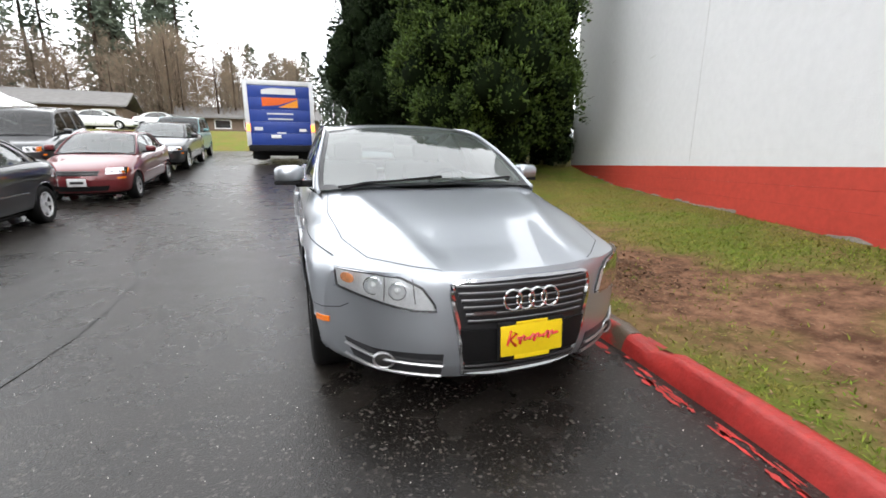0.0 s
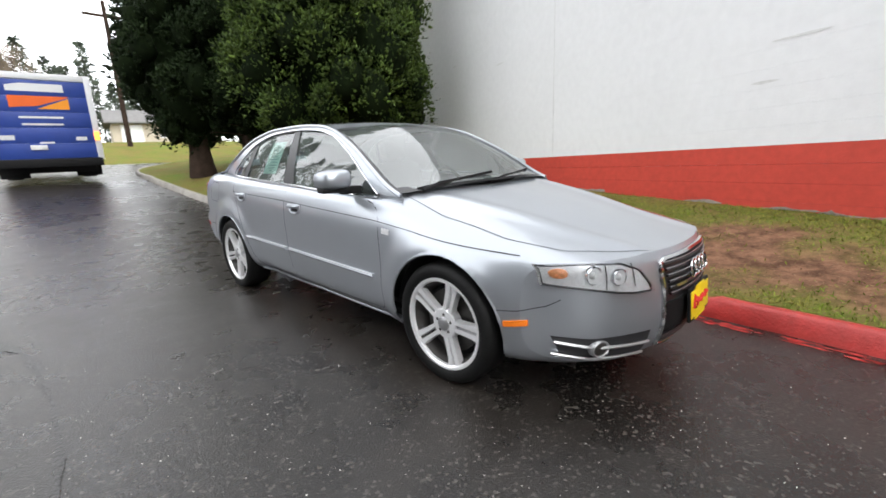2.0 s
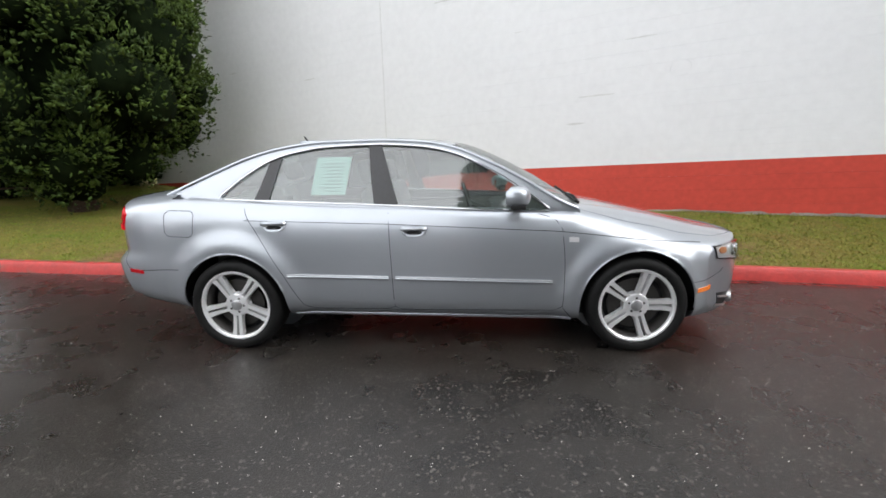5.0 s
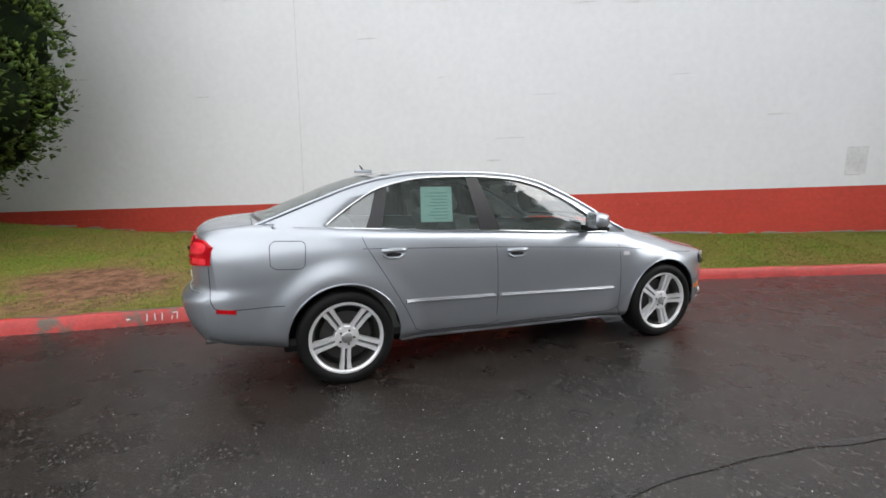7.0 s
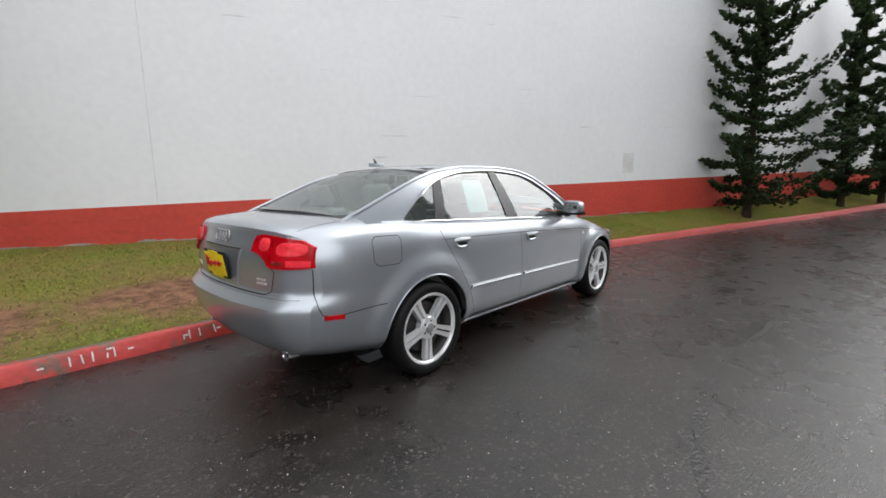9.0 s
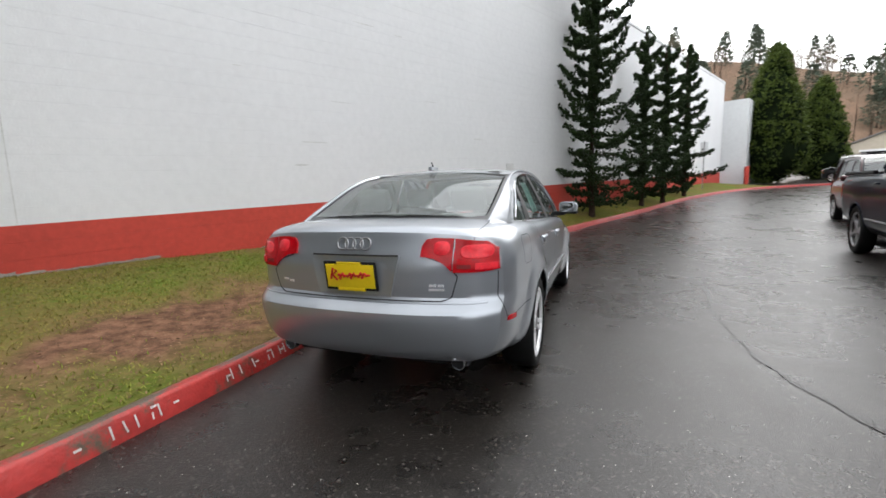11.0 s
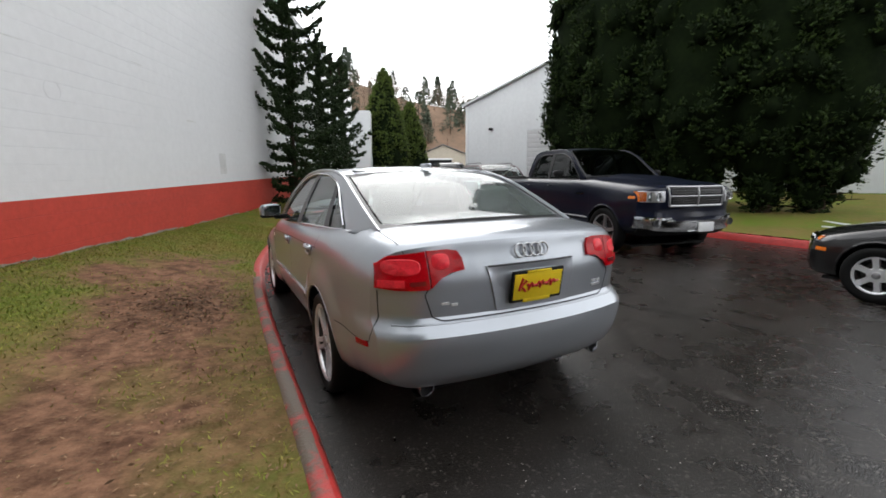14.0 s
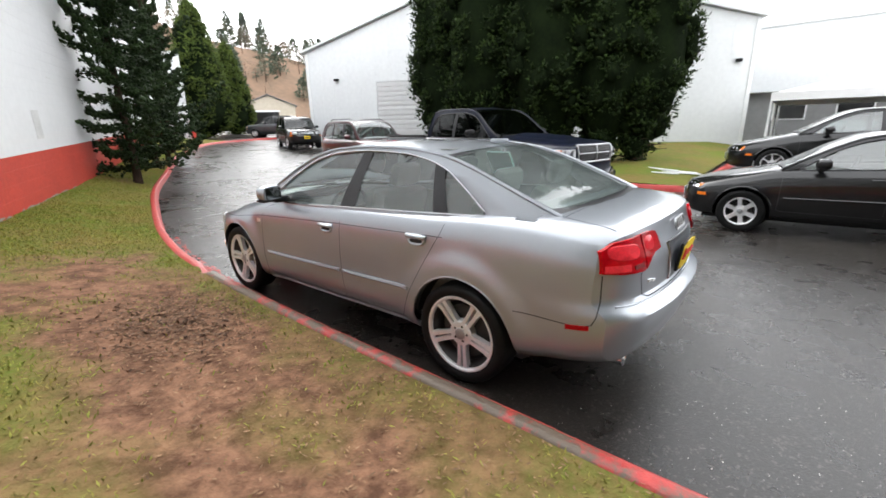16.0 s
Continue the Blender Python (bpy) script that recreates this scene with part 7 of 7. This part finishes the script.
def box_truck(m):
    t = thing("box_truck", m, "blue and white box truck with its lamps lit seen from behind", "truck")
    W2, L, z0, z1 = 1.16, 4.6, 0.62, 2.82
    boxed("cargo_box", (-W2, W2, 0.02, L, z0, z1), truck_white, t, "white cargo box", 0.02)
    for n_, d in (("post", (-W2 - 0.01, -W2 + 0.13, -0.03, 0.05, z0 - 0.05, z1)), ("post", (W2 - 0.13, W2 + 0.01, -0.03, 0.05, z0 - 0.05, z1)), ("header", (-W2 + 0.13, W2 - 0.13, -0.03, 0.05, z1 - 0.16, z1))):
        boxed(n_, d, truck_white, t, "white door frame", 0.012)
    dr = new("rear_door")
    dr.parent = t
    hgt = (z1 - 0.17 - z0) / 5
    for k in range(5):
        boxed("door_panel", (-W2 + 0.13, W2 - 0.13, -0.012, 0.03, z0 + hgt * k + 0.0012, z0 + hgt * (k + 1) - 0.0012), truck_blue, dr, "blue roller door panel", 0.002)
    y = -0.018

    def flat(name, pts, mat, lab):
        mesh(name, [(px, y - d, pz) for d in (0, -0.006) for px, pz in pts], [tuple(range(len(pts))), tuple(range(len(pts), 2 * len(pts)))[::-1]] + [(i, (i + 1) % len(pts), len(pts) + (i + 1) % len(pts), len(pts) + i) for i in range(len(pts))], mat, dr, lab, smooth=False)
    flat("brand_wordmark", [(-0.58, 2.36), (0.56, 2.36), (0.56, 2.56), (-0.3, 2.56), (-0.58, 2.5)], truck_white, "white wordmark bar")
    flat("brand_wedge", [(-0.58, 2.25), (0.62, 2.25), (0.62, 2.22), (-0.02, 2.0), (-0.58, 1.95)], truck_orange, "orange wedge")
    flat("brand_wedge", [(0.62, 2.2), (0.62, 1.92), (-0.05, 1.92)], truck_gold, "golden wedge")
    for z, w, h in ((1.68, 0.9, 0.05), (1.5, 0.84, 0.05), (1.02, 0.3, 0.05)):
        flat("lettering_bar", [(-w / 2, z), (w / 2, z), (w / 2, z + h), (-w / 2, z + h)], truck_white, "white bar of lettering")
    flat("lettering_bar", [(-0.9, 1.12), (-0.62, 1.12), (-0.62, 1.24), (-0.9, 1.24)], truck_white, "white bar of lettering")
    flat("lettering_bar", [(0.62, 1.1), (0.86, 1.1), (0.86, 1.2), (0.62, 1.2)], truck_white, "white bar of lettering")
    boxed("number_plate", (-0.36, -0.02, -0.05, -0.02, 0.86, 0.98), white_plastic, t, "pale number plate", 0.003)
    boxed("bumper", (-1.12, 1.12, -0.18, 0.05, 0.40, 0.62), dark, t, "black step bumper", 0.02)
    boxed("chassis", (-0.55, 0.55, 0.1, L + 1.6, 0.36, 0.6), dark, t, "black chassis")
    boxed("underrun_guard", (-0.95, 0.95, 0.2, 0.26, 0.22, 0.5), dark, t, "black underrun guard", 0.01)
    boxed("cab", (-1.0, 1.0, L + 0.1, L + 1.7, 0.4, 2.0), truck_white, t, "white cab", 0.12)
    for s in (1, -1):
        boxed("tail_lamp", (s * 1.09 - 0.06, s * 1.09 + 0.06, -0.055, -0.03, 1.1, 1.34), lamp_orange, t, "lit amber tail lamp", 0.01)
        boxed("mud_flap", (s * 0.8 - 0.3, s * 0.8 + 0.3, 0.5, 0.52, 0.08, 0.62), dark, t, "black mud flap")
        for yy in (1.0, L + 0.9):
            wheel(t, s * 0.82, yy, 0.38, s, 0.38, 0.22, 0.36 if yy < 2 else 0.22, "five", dull_alloy)
    return t


box_truck(Matrix.Translation((-1.05, 13.4, 0.78)) @ pose(0, 0, 0, 3.5, 0, -3))


# ---- sheds, houses, tent ----
def prism(name, m, w, d, eave, peak, wall_m, roof_m, label, category, axis=0, over=0.25):
    """A gabled building, its gable w wide towards -y of m, d deep."""
    t = thing(name, m, label, category)
    vs = [(-w / 2, 0, 0), (w / 2, 0, 0), (w / 2, 0, eave), (0, 0, peak), (-w / 2, 0, eave)]
    vs += [(x, d, z) for x, _, z in vs]
    mesh("wall", vs, [(0, 1, 2, 3, 4), (9, 8, 7, 6, 5), (1, 6, 7, 2), (5, 0, 4, 9), (0, 5, 6, 1)], wall_m, t, smooth=False)
    k = (peak - eave) / (w / 2)
    for s in (1, -1):
        q = [(0, -over, peak + 0.05), (s * (w / 2 + over), -over, eave - over * k + 0.05), (s * (w / 2 + over), d + over, eave - over * k + 0.05), (0, d + over, peak + 0.05)]
        q += [(x, y, z + 0.12) for x, y, z in q]
        mesh("roof", q, [(0, 1, 2, 3), (7, 6, 5, 4), (0, 4, 5, 1), (1, 5, 6, 2), (2, 6, 7, 3), (3, 7, 4, 0)], roof_m, t, smooth=False)
    return t


A, B = Vector((-14.0, -21.6)), Vector((-22.8, 0.4))
fd = (B - A).normalized()
ang = math.degrees(math.atan2(fd.y, fd.x))
mid = (A + B) / 2
shed_len = (B - A).length
# the gable looks towards the drive
shed = prism("warehouse", pose(mid.x, mid.y, 0.3, 0, 0, ang), shed_len, 22, 5.75, 9.2, shed_wall, shed_wall, "large white metal warehouse with a gabled front", "building")
if (shed.matrix_world.to_3x3() @ Vector((0, -1, 0))).dot(Vector((10, 0, 0))) < 0:
    shed.matrix_world = pose(mid.x, mid.y, 0.3, 0, 0, ang + 180)
flip = 1 if (shed.matrix_world @ Vector((-shed_len / 2, 0, 0))).y < -10 else -1


def on_gable(u, z, d=0.0):
    return Vector((flip * (-shed_len / 2 + shed_len * u), -d, z))


for k in range(1, 26):
    u = k / 26
    h = 5.75 + 3.45 * (1 - abs(2 * u - 1))
    c = on_gable(u, 0)
    boxed("wall_rib", (c.x - 0.015, c.x + 0.015, -0.010, 0.0, 0, h - 0.05), shed_wall, shed)
rd = new("roller_door")
rd.parent = shed
a, b = sorted((on_gable(0.195, 0).x, on_gable(0.40, 0).x))
for k in range(14):
    boxed("slat", (a, b, -0.045, -0.005, 0.1 + 0.27 * k, 0.1 + 0.27 * (k + 1) - 0.015), shed_door, rd, "", 0.01)
for xx in (a - 0.07, b + 0.07):
    boxed("door_frame", (xx - 0.07, xx + 0.07, -0.06, 0.0, 0, 3.95), shed_wall, rd)
boxed("door_frame", (a - 0.14, b + 0.14, -0.06, 0.0, 3.9, 4.02), shed_wall, rd)
for u, z in ((0.085, 4.05), (0.90, 4.4), (0.975, 3.9)):
    c = on_gable(u, z)
    boxed("wall_lamp", (c.x - 0.13, c.x + 0.13, -0.26, -0.02, z, z + 0.15), dark, shed, "dark wall-mounted flood lamp", 0.04)
for u in (0.0, 1.0):
    c = on_gable(u, 0)
    boxed("corner_trim", (c.x - 0.08, c.x + 0.08, -0.05, 0.05, 0, 5.7), white_plastic, shed, "white corner trim")

ann = thing("office_block", pose(-31, 12.5, 0.4), "low grey office wing with a row of dark windows", "building")
boxed("wall", (-3, 3, -19, 14, 2.7, 6.0), shed_wall, ann, "pale upper wall")
boxed("roof_edge", (-3.1, 3.1, -19.1, 14.1, 6.0, 6.25), white_plastic, ann, "white roof edge")
boxed("lower_wall", (-3, 2.2, -19, 14, 0.0, 2.7), grey_siding, ann, "grey recessed lower front")
for k in range(9):
    y = -10.6 + 2.7 * k
    w = new("window")
    w.parent = ann
    boxed("window_frame", (2.2, 2.28, y - 0.75, y + 0.75, 1.2, 2.1), white_plastic, w, "white window frame", 0.01)
    boxed("pane", (2.26, 2.30, y - 0.68, y + 0.68, 1.27, 2.03), black_paint, w, "dark window pane")


def tent(m, w, d, eave, peak):
    t = thing("tent", m, "white peaked event tent on slim poles", "tent")
    n = 12
    vs, fs = [], []
    for i in range(n + 1):
        for j in range(n + 1):
            u, v = 2 * i / n - 1, 2 * j / n - 1
            r = max(abs(u), abs(v))
            vs.append((u * w / 2, v * d / 2, eave + (peak - eave) * (1 - r) ** 1.5))
    mesh("canopy", vs, grid_faces(n + 1, n + 1, True), tent_white, t, "white tent canopy", sharp=25)
    for s, (x0, x1, y0, y1) in enumerate(((-w / 2, w / 2, -d / 2 - 0.02, -d / 2), (-w / 2, w / 2, d / 2, d / 2 + 0.02), (-w / 2 - 0.02, -w / 2, -d / 2, d / 2), (w / 2, w / 2 + 0.02, -d / 2, d / 2))):
        boxed("valance", (x0, x1, y0, y1, eave - 0.28, eave + 0.02), tent_white, t, "white valance")
    for x in (-w / 2, 0, w / 2):
        for y in (-d / 2, d / 2):
            mesh("pole", *tube([(x, y, -0.4), (x, y, eave)], 0.04, 8), white_plastic, t, "white tent pole")
    return t


tent(pose(-21.6, 8.9, 0.4), 6.6, 14.6, 2.15, 6.4)
tent(pose(-17.8, 29.5, 1.7), 6.0, 5.0, 2.0, 3.6)


def low_house(m, w, d, h, rise, mat, label, doors=3):
    t = thing("low_house", m, label, "house", "low houses across the road")
    boxed("wall", (-w / 2, w / 2, 0, d, 0, h), mat, t)
    k = [(-w / 2 - 0.5, -0.7, h), (w / 2 + 0.5, -0.7, h), (w / 2 + 0.5, d / 2, h + rise), (-w / 2 - 0.5, d / 2, h + rise), (-w / 2 - 0.5, d + 0.7, h), (w / 2 + 0.5, d + 0.7, h)]
    k += [(x, y, z + 0.15) for x, y, z in k]
    mesh("roof", k, [(0, 1, 2, 3), (3, 2, 5, 4), (6, 9, 8, 7), (9, 10, 11, 8), (0, 6, 7, 1), (4, 5, 11, 10), (0, 3, 9, 6), (3, 4, 10, 9), (1, 7, 8, 2), (2, 8, 11, 5)], roof_grey, t, "grey shingle roof", smooth=False)
    n = int(w / 2.6)
    for i in range(n):
        x = -w / 2 + w * (i + 0.5) / n
        wd = new("window" if i % 3 else "garage_door")
        wd.parent = t
        hi = 1.9 if i % 3 else 2.1
        boxed("window_frame" if i % 3 else "door_frame", (x - 0.85, x + 0.85, -0.06, 0.0, 0.9 if i % 3 else 0.1, hi), white_plastic, wd, "white frame")
        boxed("pane" if i % 3 else "door_leaf", (x - 0.76, x + 0.76, -0.08, -0.05, 1.0 if i % 3 else 0.1, hi - 0.1), black_paint if i % 3 else white_plastic, wd)
    return t


low_house(pose(-20.3, 44, 2.7, 0, 0, 6), 11, 7, 2.3, 1.5, brown_wall, "low brown house with a grey roof and white doors")
low_house(pose(-4.5, 52, 2.7, 0, 0, 3), 15, 7, 2.0, 1.4, brown_wall, "long low brown house with a grey roof")
low_house(pose(10.5, 46, 2.6, 0, 0, -8), 9, 7, 2.2, 1.4, tan_wall, "low tan house beyond the trees")
low_house(pose(-33, 40, 2.4, 0, 0, 10), 12, 7, 2.4, 1.6, brown_wall, "low brown house at the road's end")
far_shed = prism("garage_shed", pose(-27.5, -50.5, g(-50), 0, 0, 152), 6.5, 8, 2.9, 4.2, tan_wall, roof_grey, "small tan shed with an open dark garage door", "building")
# black sheet on the closed wall, painted as the garage's dark inside
boxed("garage_shade", (-2.2, 1.2, -0.05, 0.0, 0.0, 2.2), black_paint, far_shed, "dark sheet for the shade in the open garage")
boxed("garage_frame", (-2.35, 1.35, -0.03, 0.02, 2.2, 2.4), white_plastic, far_shed, "white lintel")

vs = [(x, y, g(y) + h) for x in np.linspace(-45, 40, 44) for y, h in ((25.5, -0.05), (26.2, 0.12), (28, 0.35), (31, 0.9), (33, 1.1), (40, 1.15), (70, 1.2))]
tagged(mesh("bank", vs, grid_faces(44, 7, True), lawn_mat), "mown grass bank before the low houses", "grass bank", kind="structure")

post = thing("sign_post", pose(-10.7, -31.6, g(-31.6)), "short red and white sign post at the drive's bend", "post")
boxed("post", (-0.12, 0.12, -0.12, 0.12, -0.3, 1.35), red_wall, post, "red post", 0.02)
boxed("sign", (-0.17, 0.17, -0.14, -0.11, 0.85, 1.3), kerb_white, post, "pale sign plate", 0.01)
for x, y, h in ((4.2, 31, 8.5), (-21, 33, 11)):
    p = thing("utility_pole", pose(x, y, g(y) + 0.8), "weathered wooden utility pole", "pole")
    mesh("pole", *tube([(0, 0, -1.0), (0, 0, h)], [0.16, 0.11], 8), bark, p)
    boxed("crossarm", (-1.1, 1.1, -0.06, 0.06, h - 0.9, h - 0.76), bark, p)
sg = thing("street_sign", pose(-6.6, -24.0, lawn_z(-6.3, -24.0)), "slim grey sign pole with a pale plate", "sign")
mesh("pole", *tube([(0, 0, -0.2), (0, 0, 2.6)], 0.03, 8), dull_alloy, sg)
boxed("plate", (-0.2, 0.2, -0.02, 0.0, 1.9, 2.55), white_plastic, sg, "pale sign plate", 0.01)

def board(m, length):
    t = thing("plank", m, "weathered pale board lying at the hedge's foot", "plank", "boards by the hedge")
    boxed("board", (-length / 2, length / 2, -0.04, 0.04, 0, 0.03), white_plastic, t, "", 0.005)
    return t


for x, y, rz, ln_, dz in ((-10.6, 0.15, 62, 1.3, 0.0), (-10.35, 0.35, 70, 1.1, 0.0), (-10.75, -0.25, 55, 1.2, 0.0), (-10.1, 0.0, 80, 0.7, 0.0)):
    board(pose(x, y, 0.135 + 0.5 * (-8 - x) / 9 * min(1, (2.2 - y) / 3) + dz, 0, 0, rz), ln_)

# worn white stencil strokes on the kerb face
sr_ = random.Random(8)
for k in range(11):
    y = 3.12 - 0.125 * k - (0.12 if k > 4 else 0)
    i = int(np.argmin(np.abs(kerb_line[:, 1] - y) + 10 * (np.abs(kerb_line[:, 0] - 1.05) > 0.4)))
    x = kerb_line[i, 0] - 0.006
    for dy, z0, z1, lean, w in ((-0.026, 0.3, 0.82, 0.0, 0.010), (0.0, 0.74 if k % 2 else 0.50, 0.83 if k % 2 else 0.59, 0.0, 0.034), (0.024, 0.32, 0.6 + 0.2 * (k % 3 > 0), 0.016 * (k % 3 - 1), 0.010)):
        if sr_.random() < 0.3:
            continue
        vs = [(x + 0.045 * zz, y + dy + e * w / 2 + lean * zz, 0.13 * zz) for e in (-1, 1) for zz in (z0, z1)]
        tagged(mesh("stencil_mark", vs, [(0, 1, 3, 2)], kerb_white, smooth=False), "worn white stencil stroke on the red kerb face", "marking", kind="structure")

# ---- far woods and hills ----
fr = np.random.default_rng(77)


def woods(name, trees, mat, label, blades=3, dens=7.0, bare_top=False):
    C, N, trunks, S = [], [], [], []
    for x, y, z, h, r in trees:
        n = int(dens * h)
        u = fr.random(n) ** 0.8
        a = fr.uniform(0, 2 * math.pi, n)
        rr = r * (1 - u) ** (0.8 if not bare_top else 0.35) * fr.uniform(0.3, 1.1, n)
        C.append(np.stack([x + rr * np.cos(a), y + rr * np.sin(a), z + h * (0.12 + 0.9 * u)], 1))
        N.append(np.stack([np.cos(a), np.sin(a), np.full(n, -0.15 if not bare_top else 1.2)], 1))
        trunks.append(tube([(x, y, z - 2), (x, y, z + h * 0.95)], [0.012 * h + 0.05, 0.03], 5))
    ob = tuft_mesh(name, np.concatenate(C), np.concatenate(N), 0.42 if not bare_top else 0.3, mat, None, blades, fr, 2.0 if not bare_top else 4.0, 0.30 if not bare_top else 0.05)
    tagged(ob, label, "woods", kind="stuff")
    tagged(mesh(name + "_trunks", *merge(*trunks), bark), "bare trunks in the far woods", "woods", kind="stuff")


def spot(az, d):
    return (-1 - d * math.sin(radians(az)), -3.7 + d * math.cos(radians(az)))


tall = [(*spot(a, d), 3.2, fr.uniform(19, 27), fr.uniform(2.2, 3.4)) for a, d in zip(fr.uniform(8, 32, 26), fr.uniform(62, 85, 26))]
mid_ = [(*spot(a, d), 4.0, fr.uniform(11, 16), fr.uniform(2.0, 3.0)) for a, d in zip(fr.uniform(-30, 6, 60), fr.uniform(85, 115, 60))]
side_ = [(*spot(a, d), 3.0, fr.uniform(17, 25), fr.uniform(2.2, 3.2)) for a, d in zip(fr.uniform(-24, -8, 14), fr.uniform(58, 80, 14))]
woods("far_conifers", tall + mid_ + side_, hazed_green, "conifers paled by haze behind the low houses", dens=14)
woods("far_bare_trees", [(*spot(a, d), 3.0, fr.uniform(6, 10.5), fr.uniform(2.0, 3.2)) for a, d in zip(fr.uniform(-2, 36, 90), fr.uniform(56, 66, 90))], hazed_brown, "bare brown trees behind the low houses", dens=45, blades=2, bare_top=True)
# made-up trees on the unseen side, added for what glass and paint reflect
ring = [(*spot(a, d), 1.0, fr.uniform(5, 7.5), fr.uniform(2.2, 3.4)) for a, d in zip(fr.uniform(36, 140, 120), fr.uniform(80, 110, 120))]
woods("added_ring_woods", ring, hazed_green, "woods added round the lot for reflections", dens=9)

HX, HY = np.linspace(-170, 60, 40), np.linspace(-260, -70, 26)


def hill_z(x, y):
    u = min(1, max(0, (-72 - y) / 70))
    return 2.0 + 43 * u * u * (3 - 2 * u) * (0.75 + 0.25 * math.sin(x * 0.02 + 0.6)) + 3.5 * noise.noise(Vector((x * 0.03, y * 0.03, 4)))


tagged(mesh("hillside", [(x, y, hill_z(x, y)) for x in HX for y in HY], grid_faces(40, 26, True), hazed_hill_brown), "bare brown winter hillside", "hill", kind="structure")
hb = [(x, y, hill_z(x, y) - 0.5, fr.uniform(4, 8), fr.uniform(2.2, 3.6)) for x, y in zip(fr.uniform(-110, -10, 230), fr.uniform(-155, -85, 230))]
woods("hill_bare_trees", hb, hazed_brown, "bare brown trees on the hillside", dens=24, blades=2, bare_top=True)
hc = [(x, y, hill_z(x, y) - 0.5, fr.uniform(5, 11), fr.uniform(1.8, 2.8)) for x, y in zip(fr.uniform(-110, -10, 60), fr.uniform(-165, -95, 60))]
woods("hill_conifers", hc, hazed_green, "scattered conifers on the brown hillside", dens=22)
